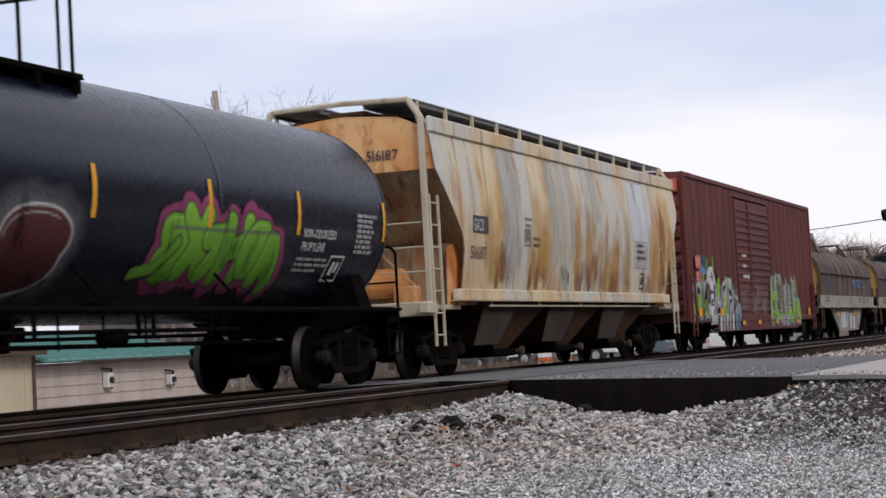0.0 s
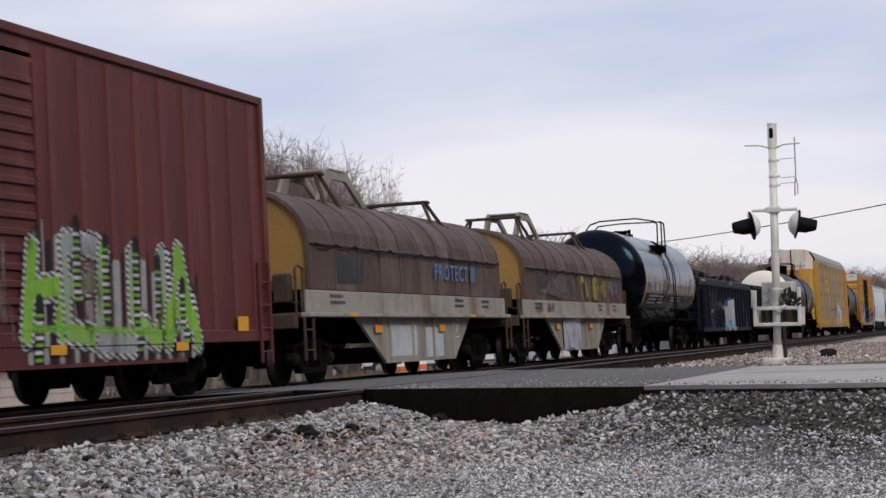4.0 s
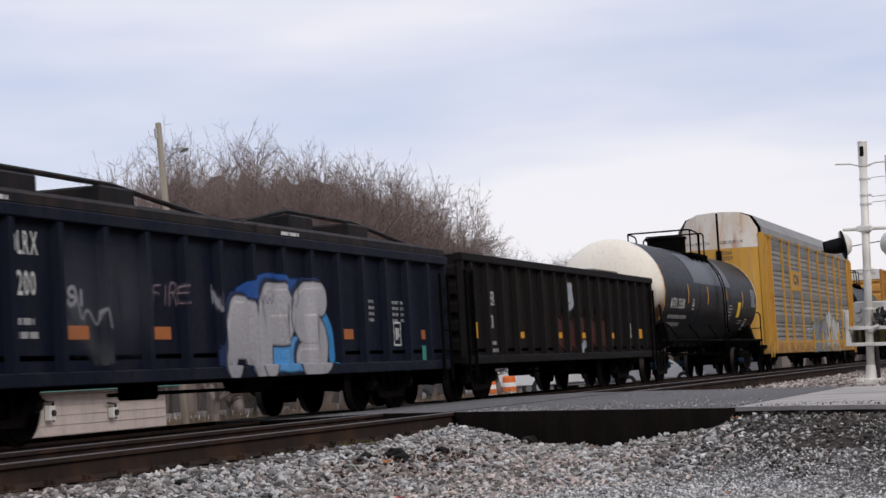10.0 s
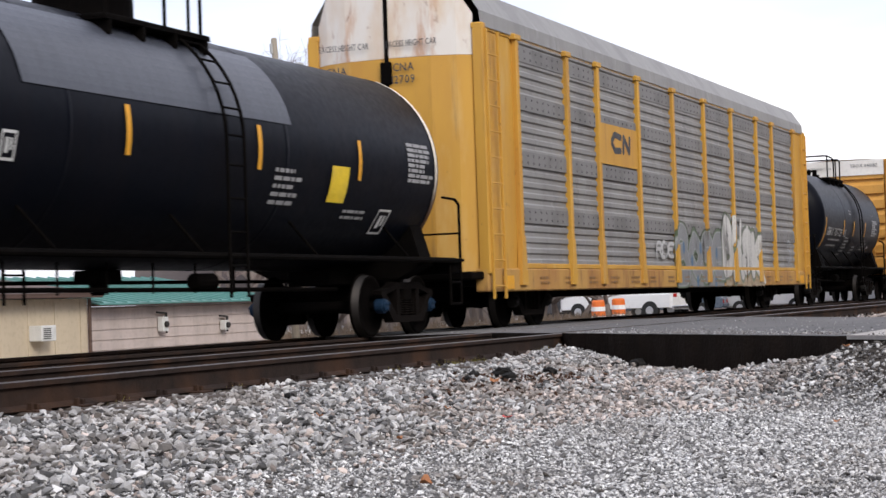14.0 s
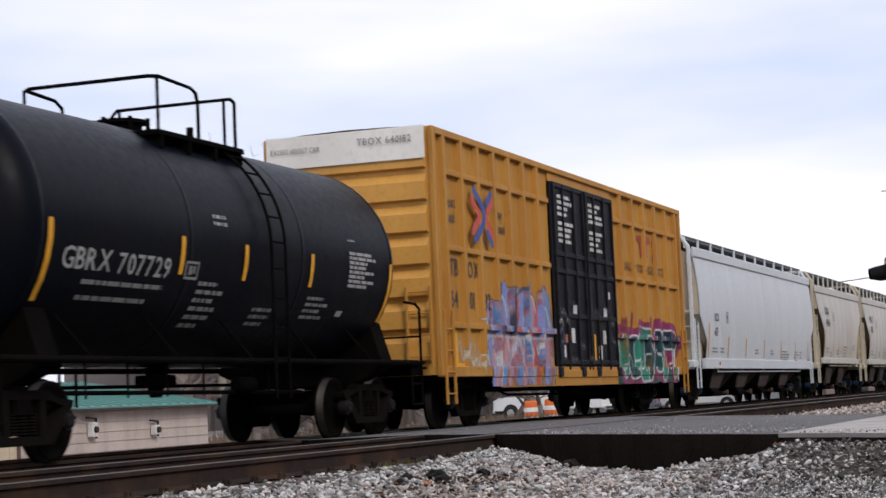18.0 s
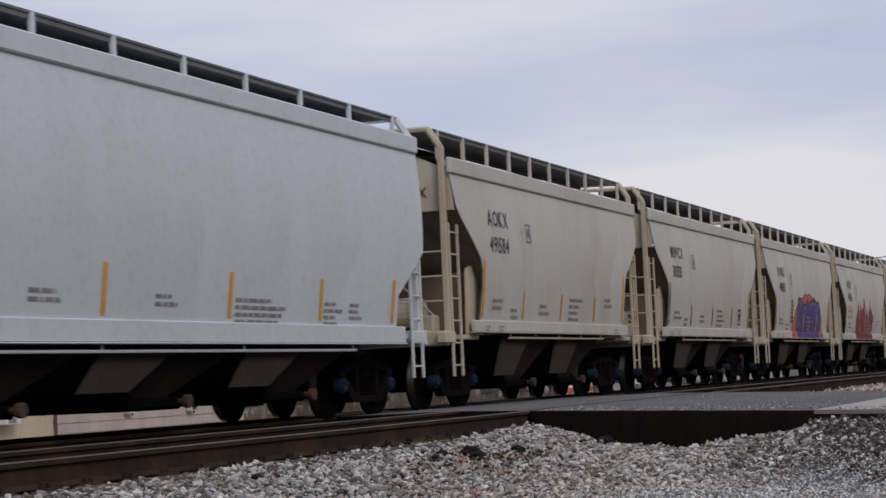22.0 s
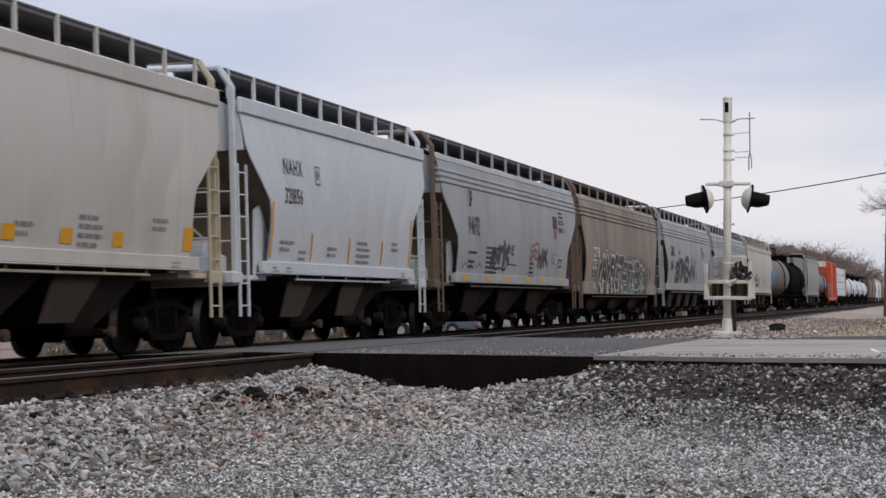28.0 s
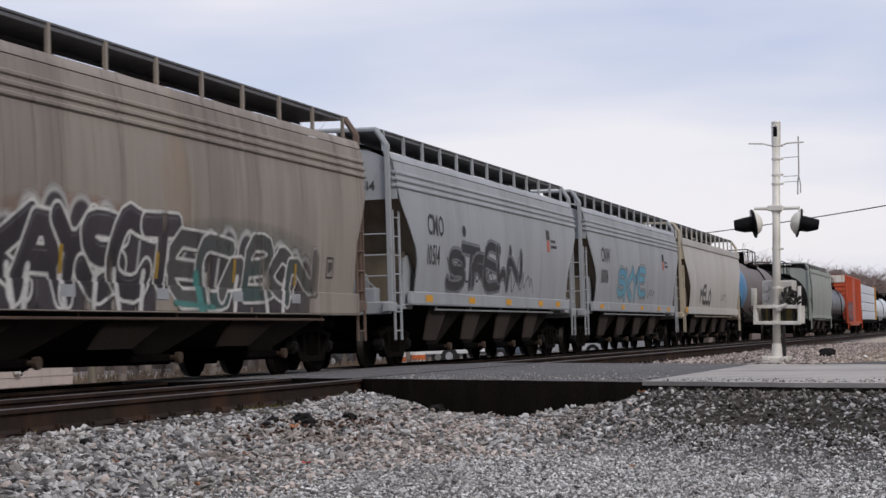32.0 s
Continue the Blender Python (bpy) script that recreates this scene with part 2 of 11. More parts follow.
# ---- ground, tracks, road ----
# darker than the stones on it: shade in their gaps is put into the colour
GRAVEL_SHADED = material("grey_gravel", (0.105, 0.10, 0.094), (0.05, 0.047, 0.044), rough=0.95, scale=9, amount=0.8, dirt=(0.10, 0.085, 0.07), dirt_amount=0.35, dirt_scale=0.5, bump=0.03, bump_scale=30)
STONE = material("ballast_stone", (0.44, 0.43, 0.41), (0.26, 0.255, 0.25), rough=0.9, scale=12, amount=0.6, island=0.55, dirt=(0.30, 0.20, 0.13), dirt_amount=0.30, dirt_scale=0.8)
ASPHALT = material("worn_asphalt", (0.102, 0.098, 0.095), (0.060, 0.058, 0.057), rough=0.85, scale=1.2, dirt=(0.16, 0.155, 0.15), dirt_amount=0.4, dirt_scale=0.35, bump=0.006, bump_scale=60)
# near side face of the slab, much darker than its worn top
ASPHALT_EDGE = material("black_asphalt_side", (0.018, 0.013, 0.010), (0.009, 0.0065, 0.005), spec=0.08, rough=0.9, scale=3, bump=0.02, bump_scale=22)
CONCRETE = material("pale_concrete", (0.44, 0.41, 0.375), (0.31, 0.285, 0.26), rough=0.9, scale=1.2, dirt=(0.17, 0.16, 0.15), dirt_amount=0.4, dirt_scale=0.6, bump=0.006, bump_scale=50)
TIE = material("weathered_tie", (0.07, 0.055, 0.045), (0.035, 0.028, 0.024), rough=0.95, scale=3, stretch=(1, 0.3, 1), bump=0.01, bump_scale=12)
SAND = material("tan_sandy_dirt", (0.50, 0.42, 0.34), (0.38, 0.32, 0.26), rough=0.95, scale=0.8, dirt=(0.24, 0.19, 0.14), dirt_amount=0.5, dirt_scale=0.25, bump=0.02, bump_scale=12)
LOT = material("pale_gravel_lot", (0.42, 0.39, 0.36), (0.33, 0.31, 0.285), rough=0.95, scale=0.6, dirt=(0.25, 0.21, 0.17), dirt_amount=0.4, dirt_scale=0.15, bump=0.02, bump_scale=12)
BED = material("dark_oily_bed", (0.035, 0.032, 0.03), (0.06, 0.055, 0.05), rough=0.9, scale=4, bump=0.02, bump_scale=25, spec=0.25)
SOIL = material("dark_brown_soil", (0.042, 0.034, 0.028), (0.075, 0.063, 0.053), rough=0.95, scale=4, bump=0.03, bump_scale=18, spec=0.2)
NEAR_Y, TRAIN_Y, GAUGE = 7.92, 12.40, 1.435     # centre lines of the two tracks
NEAR_TOP, TRAIN_TOP = 0.07, 0.0


def road_near(y):
    return 14.3 + y


def road_far(y):
    return 21.6 + 1.3 * y


def ground_z(x, y):
    """Height of the ground beside the tracks, under the road and beyond."""
    side = np.interp(y, [-60, 1.0, 3.0, 4.2, 5.2, 6.3, 6.9, 9.3, 10.3, 11.2, 13.7, 15.0, 17.0, 24.0], [-0.5, -0.47, -0.45, -0.36, -0.26, -0.185, -0.165, -0.15, -0.22, -0.20, -0.20, -0.34, -0.5, -0.6])
    drop = smoothstep(15, 26, y) * smoothstep(75, 40, x) if x < 75 else 0.0
    side -= 1.1 * drop
    if x > 26 and y < 7:                                  # bank beyond the road
        side += 0.24 * smoothstep(26, 36, x) * smoothstep(-8, 3, y) * smoothstep(140, 60, x) * smoothstep(6.6, 4.4, y)
    edge = (x - road_near(y)) / 1.414                      # the ground climbs to the apron, and stays low at the raw asphalt
    if x < 30:
        foot = float(np.interp(y, [2.9, 3.05, 3.3, 3.7, 4.2, 4.6, 5.4, 5.85, 6.25, 6.7, 7.2], [-0.03, -0.05, -0.14, -0.19, -0.27, -0.335, -0.305, -0.30, -0.20, -0.165, -0.15]))
        rise = smoothstep(-1.9, -0.1, edge) * smoothstep(7.0, 6.5, y)
        side = side * (1 - rise) + rise * foot
        side += 0.05 * math.exp(-((edge + 0.6) ** 2) / 0.6 - ((y - 6.9) ** 2) / 0.3)
    return side


def build_ground():
    xs = np.concatenate([np.linspace(-1500, -60, 10), np.linspace(-40, 0, 10), np.linspace(1, 60, 130), np.linspace(63, 180, 40), np.linspace(200, 4500, 24)])
    ys = np.concatenate([np.linspace(-1500, -60, 10), np.linspace(-40, -2, 14), np.linspace(-1.5, 18, 90), np.linspace(19, 80, 30), np.linspace(100, 2500, 16)])
    verts = [(x, y, ground_z(x, y) + (0.018 * noise.noise((x * 1.7, y * 1.7, 0)) if abs(x) < 70 and -3 < y < 20 else 0)) for x in xs for y in ys]
    n = len(ys)
    faces = [(i * n + j, (i + 1) * n + j, (i + 1) * n + j + 1, i * n + j + 1) for i in range(len(xs) - 1) for j in range(n - 1)]
    me = bpy.data.meshes.new("ground")
    me.from_pydata(verts, [], faces)
    for p in me.polygons:
        p.use_smooth = True
    for m in (GRAVEL_SHADED, SAND, LOT, BED, SOIL):
        me.materials.append(m)
    for p in me.polygons:
        x, y = p.center.x, p.center.y
        edge = (x - road_near(y)) / 1.414
        if y > 15.2 or x > 260:
            p.material_index = 2
        elif x > 37 + 2.5 * math.sin(y * 1.3) and y < float(np.interp(x, [37, 48, 70, 120], [3.1, 4.6, 6.2, 6.9])) + 0.4 * math.sin(x * 0.7):
            p.material_index = 1
        elif -1.15 + 0.25 * math.sin(y * 5) < edge < 1 and y < 3.5 + 0.2 * math.sin(x * 3):
            p.material_index = 4
        elif 6.95 < y < 15.2 and x < 26:
            p.material_index = 3
    return tagged(new("ground", me), "grey crushed-stone ground beside the tracks", "ground", kind="structure")


build_ground()


def build_road():
    bm = bmesh.new()

    def slab(y0, y1, z0, z1, inset=0.0):
        n = 40
        top = [[], []]
        for i in range(n + 1):
            y = y0 + (y1 - y0) * i / n
            z = z0 + (z1 - z0) * i / n
            top[0].append((road_near(y) + 0.03 * math.sin(y * 7) + 0.02 * math.sin(y * 17), y, z))
            top[1].append((road_far(y), y, z))
        loft(bm, [top[0], top[1]], closed=False)
        loft(bm, [[(x, y, z - 0.55) for x, y, z in top[0]], top[0]], closed=False)
        loft(bm, [top[1], [(x, y, z - 0.4) for x, y, z in top[1]]], closed=False)

    r = GAUGE / 2
    slab(3.1, NEAR_Y - r - 0.075, 0.055, NEAR_TOP)
    slab(NEAR_Y - r + 0.10, NEAR_Y + r - 0.10, NEAR_TOP, NEAR_TOP)
    slab(NEAR_Y + r + 0.075, TRAIN_Y - r - 0.075, NEAR_TOP, TRAIN_TOP)
    slab(TRAIN_Y - r + 0.10, TRAIN_Y + r - 0.10, TRAIN_TOP, TRAIN_TOP)
    slab(TRAIN_Y + r + 0.075, 24, TRAIN_TOP, -0.45)
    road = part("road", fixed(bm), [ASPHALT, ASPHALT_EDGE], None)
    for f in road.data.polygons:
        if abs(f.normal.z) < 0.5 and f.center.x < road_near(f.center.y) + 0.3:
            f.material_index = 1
    tagged(road, "grey asphalt road over the level crossing, black near side", "road", kind="structure")
    bm = bmesh.new()
    n = 90
    near, far = [], []
    for i in range(n + 1):
        y = -14 + (3.1 + 14) * i / n
        near.append((road_near(y) + 0.05 * math.sin(3 * y) + 0.03 * math.sin(11 * y), y, 0.06))
        far.append((road_far(y), y, 0.05))
    loft(bm, [near, far], closed=False)
    loft(bm, [[(x, y, 0.022) for x, y, z in near], near], closed=False)
    low = bmesh.new()
    loft(low, [[(x + 0.05, y, -0.5) for x, y, z in near], [(x + 0.04, y, 0.024) for x, y, z in near]], closed=False)
    tagged(part("embankment", fixed(low), SOIL, None), "dark earth under the edge of the concrete apron", "embankment", kind="structure")
    loft(bm, [far, [(x, y, -0.4) for x, y, z in far]], closed=False)
    ob = part("concrete_apron", fixed(bm), CONCRETE, None)
    tagged(ob, "pale worn concrete apron beside the asphalt crossing", "pavement", kind="structure")


build_road()


def rail_profile():
    return [(-0.075, -0.19), (0.075, -0.19), (0.07, -0.176), (0.014, -0.155), (0.011, -0.05), (0.037, -0.038), (0.036, -0.006), (0.028, 0.0),
            (-0.028, 0.0), (-0.036, -0.006), (-0.037, -0.038), (-0.011, -0.05), (-0.014, -0.155), (-0.07, -0.176)]


def build_track(cy, top, name, label, x0, x1):
    th = empty(name, label, "railway track", at=(0, cy, top))
    tagged(th, kind="structure")
    for s in (-1, 1):
        bm = bmesh.new()
        prism(bm, [(u + s * (GAUGE / 2 + 0.037), w) for u, w in rail_profile()], x0, x1, "x")
        r = part("rail", fixed(bm), [RAIL_RUST, RAIL_TOP], th, "rusty steel rail with a worn bright head")
        for f in r.data.polygons:
            if f.normal.z > 0.4 and f.center.z > -0.02:
                f.material_index = 1
    bm = bmesh.new()
    cbox(bm, -0.115, 0.115, -1.3, 1.3, -0.36, -0.195, 0.012)
    fixed(bm)
    tie = None
    x = 4.0
    while x < 90:
        if not (road_near(cy) + 0.2 < x < road_far(cy) - 0.2):
            m = pose(x + random.uniform(-0.04, 0.04), random.uniform(-0.04, 0.04), random.uniform(-0.012, 0.0), 0, 0, random.uniform(-1.5, 1.5))
            if tie is None:
                tie = part("tie", bm, TIE, th)
                tie.matrix_basis = m
            else:
                same("tie", tie, th, m)
        x += 0.54
    bm = bmesh.new()
    x = 4.0
    while x < 60:
        if not (road_near(cy) + 0.2 < x < road_far(cy) - 0.2):
            for s in (-1, 1):
                y = s * (GAUGE / 2 + 0.037)
                cbox(bm, x - 0.09, x + 0.09, y - 0.17, y + 0.17, -0.2, -0.186, 0.003)
                for q in (-0.09, 0.09):
                    cbox(bm, x - 0.05, x - 0.02, y + q - 0.018, y + q + 0.018, -0.19, -0.14, 0.004)
                    cbox(bm, x + 0.02, x + 0.05, y + q - 0.018, y + q + 0.018, -0.19, -0.15, 0.004)
        x += 0.54
    tagged(part("tie_plates", fixed(bm), RAIL_RUST, th, "rusty tie plates with spikes"), kind="stuff")
    return th


build_track(NEAR_Y, NEAR_TOP, "near_track", "rusty empty railway track on wooden ties in ballast", -30, 900)
build_track(TRAIN_Y, TRAIN_TOP, "train_track", "railway track that carries the passing freight train", -30, 1500)

# ---- lettering and painted marks ----
GLYPHS = {}


def load_glyphs():
    """Outlines of the built-in font's characters, once."""
    chars = "ABCDEFGHIJKLMNOPQRSTUVWXYZ0123456789abcdefghijklmnopqrstuvwxyz-."
    obs = []
    for ch in chars:
        cu = bpy.data.curves.new("glyph", "FONT")
        cu.body, cu.resolution_u, cu.offset = ch, 2, 0.012
        obs.append((ch, new("glyph", cu)))
    dg = bpy.context.evaluated_depsgraph_get()
    dg.update()
    for ch, ob in obs:
        me = ob.evaluated_get(dg).to_mesh()
        v = [(p.co.x, p.co.y) for p in me.vertices]
        x0, x1 = min(p[0] for p in v), max(p[0] for p in v)
        GLYPHS[ch] = ([(x - x0, y) for x, y in v], [tuple(f.vertices) for f in me.polygons], x1 - x0)
        cu = ob.data
        bpy.data.objects.remove(ob)
        bpy.data.curves.remove(cu)


load_glyphs()


def side_y(y):
    return lambda u, v: (u, -y, v)


def on_tank(r, zc):
    return lambda u, v: (u, -math.sqrt(max(0.01, r * r - (v - zc) ** 2)), v)


def away(surf, u, v, off):
    """The point of a surface, lifted off it towards the near side."""
    p = Vector(surf(u, v))
    q = Vector(surf(u, v + 0.02)) - p
    n = Vector((0, -q.z, q.y)).normalized()
    if n.y > 0:
        n = -n
    return p + n * off


def lettering(car, text, u, v, h, surf, mat, squeeze=0.8, off=0.009, label="", name="lettering"):
    """Characters of cap height h from (u, v) on a side."""
    bm = bmesh.new()
    k = h / 0.70
    for ch in text:
        if ch == " ":
            u += 0.32 * k * squeeze
            continue
        pts, faces, w = GLYPHS[ch]
        vs = [bm.verts.new(away(surf, u + x * k * squeeze, v + y * k, off)) for x, y in pts]
        for f in faces:
            bm.faces.new([vs[i] for i in f])
        u += (w + 0.11) * k * squeeze
    return part(name, bm, mat, car, label)


def patch(bm, surf, pts, off):
    return bm.faces.new([bm.verts.new(away(surf, u, v, off)) for u, v in pts])


def band(bm, surf, u0, u1, v0, v1, off, n=1):
    """A rectangle on a side, cut across so that it follows a curve."""
    for i in range(n):
        a, b = v0 + (v1 - v0) * i / n, v0 + (v1 - v0) * (i + 1) / n
        patch(bm, surf, [(u0, a), (u1, a), (u1, b), (u0, b)], off)


def mark(car, surf, u0, u1, v0, v1, mat, off=0.008, n=1, name="marking", label=""):
    bm = bmesh.new()
    band(bm, surf, u0, u1, v0, v1, off, n)
    return part(name, bm, mat, car, label)


def small_print(car, surf, u, v, w, rows, pitch, mat, seed=1, h=None, off=0.008):
    """Lines too small to read, as bars."""
    rnd = random.Random(seed)
    bm = bmesh.new()
    h = h or pitch * 0.5
    for r in range(rows):
        x = u
        end = u + w * rnd.uniform(0.6, 1.0)
        while x < end:
            d = rnd.uniform(0.08, 0.3) * min(1, w)
            band(bm, surf, x, min(x + d, end), v - r * pitch, v - r * pitch + h, off)
            x += d + 0.035
    return tagged(part("small_print", bm, mat, car), kind="stuff")


def framed(car, surf, u, v, w, h, mat, name="stencil_box"):
    """A small square outline with bars in it."""
    bm = bmesh.new()
    t = 0.03
    for q in ((u, u + w, v, v + t), (u, u + w, v + h - t, v + h), (u, u + t, v + t, v + h - t), (u + w - t, u + w, v + t, v + h - t), (u + w * 0.28, u + w * 0.5, v + h * 0.25, v + h * 0.75), (u + w * 0.58, u + w * 0.75, v + h * 0.35, v + h * 0.75)):
        band(bm, surf, *q, 0.009)
    return part(name, bm, mat, car)


SPRAY = {}


def spray(name, c, rough=0.55):
    if name not in SPRAY:
        SPRAY[name] = material("spray_" + name, c, tuple(x * 0.8 for x in c), rough=rough, scale=3, amount=0.6, dirt=(0.12, 0.10, 0.09), dirt_amount=0.25, dirt_scale=2)
    return SPRAY[name]


def stroke(bm, surf, pts, w, off):
    """A fat brush line with round ends, cut so that it follows a curved side."""
    cut = [pts[0]]
    for p, q in zip(pts, pts[1:]):
        k = max(1, int(abs(q[1] - p[1]) / 0.16 + 0.99))
        cut += [(p[0] + (q[0] - p[0]) * i / k, p[1] + (q[1] - p[1]) * i / k) for i in range(1, k + 1)]
    pts = cut
    for (a, b), (c, d) in zip(pts, pts[1:]):
        l = math.hypot(c - a, d - b) or 1e-6
        nx, ny = -(d - b) / l * w / 2, (c - a) / l * w / 2
        ex, ey = (c - a) / l * w * 0.28, (d - b) / l * w * 0.28
        patch(bm, surf, [(a + nx, b + ny), (a - ex, b - ey), (a - nx, b - ny), (c - nx, d - ny), (c + ex, d + ey), (c + nx, d + ny)], off)
        off += 0.00012
    return off


# ---- sprayed murals ----
def paint_film():
    """Spray paint whose pigment and cover are laid point by point; thin cover lets the steel show."""
    m = bpy.data.materials.new("spray_paint_film")
    m.use_nodes = True
    n, l = m.node_tree.nodes, m.node_tree.links
    b, out = n["Principled BSDF"], n["Material Output"]
    at, tc = n.new("ShaderNodeAttribute"), n.new("ShaderNodeTexCoord")
    at.attribute_name = "paint"
    fine, worn, mp = n.new("ShaderNodeTexNoise"), n.new("ShaderNodeTexNoise"), n.new("ShaderNodeMapping")
    fine.inputs["Scale"].default_value, fine.inputs["Detail"].default_value = 22.0, 4
    worn.inputs["Scale"].default_value, worn.inputs["Detail"].default_value = 1.6, 6
    mp.inputs["Scale"].default_value = (2.0, 1.0, 0.5)
    l.new(tc.outputs["Object"], fine.inputs["Vector"]), l.new(tc.outputs["Object"], mp.inputs["Vector"]), l.new(mp.outputs["Vector"], worn.inputs["Vector"])
    r, hv, mx, tr, mul = n.new("ShaderNodeMapRange"), n.new("ShaderNodeHueSaturation"), n.new("ShaderNodeMixShader"), n.new("ShaderNodeBsdfTransparent"), n.new("ShaderNodeMath")
    add = n.new("ShaderNodeMath")
    add.operation = "ADD"
    l.new(fine.outputs["Fac"], add.inputs[0]), l.new(worn.outputs["Fac"], add.inputs[1])
    r.inputs["From Min"].default_value, r.inputs["From Max"].default_value = 0.7, 1.3
    r.inputs["To Min"].default_value, r.inputs["To Max"].default_value = 0.72, 1.12
    l.new(add.outputs[0], r.inputs["Value"]), l.new(r.outputs["Result"], hv.inputs["Value"])
    l.new(at.outputs["Color"], hv.inputs["Color"]), l.new(hv.outputs["Color"], b.inputs["Base Color"])
    b.inputs["Roughness"].default_value, b.inputs["Specular IOR Level"].default_value = 0.5, 0.3
    mul.operation = "MULTIPLY"
    w = n.new("ShaderNodeMapRange")
    w.inputs["From Min"].default_value, w.inputs["From Max"].default_value = 0.30, 0.42
    w.inputs["To Min"].default_value, w.inputs["To Max"].default_value = 0.35, 1.0
    l.new(worn.outputs["Fac"], w.inputs["Value"])
    l.new(at.outputs["Alpha"], mul.inputs[0]), l.new(w.outputs["Result"], mul.inputs[1])
    l.new(mul.outputs[0], mx.inputs[0]), l.new(tr.outputs[0], mx.inputs[1]), l.new(b.outputs[0], mx.inputs[2])
    l.new(mx.outputs[0], out.inputs["Surface"])
    return m


FILM = paint_film()
# strokes of the writers' letters on a grid of ten by ten
HAND = dict(A="00 49 90/23 73", B="00 09 69 87 65 15/65 93 80 00", C="98 69 29 06 03 20 70 92", D="00 09 59 96 93 50 00", E="90 00 09 99/05 75",
            G="97 69 29 06 03 20 70 92 94 54", H="00 09/90 99/05 95", I="50 59", J="59 53 30 11", K="00 09/99 14 90", L="09 00 90", M="00 09 44 99 90",
            N="00 09 90 99", O="49 16 13 40 60 93 96 59 49", P="00 09 79 97 75 05", R="00 09 79 97 75 05/45 90", S="97 79 29 07 25 75 93 71 20 02",
            F="00 09 99/05 75", T="09 99/59 50", U="09 02 30 60 92 99", W="09 20 55 80 99", X="00 99/09 90", Y="09 45 99/45 40", Z="09 99 00 90",
            one="27 49 40", two="07 29 69 96 00 90", five="99 19 05 65 93 80 10", six="98 39 03 20 70 93 75 14", seven="09 99 30")


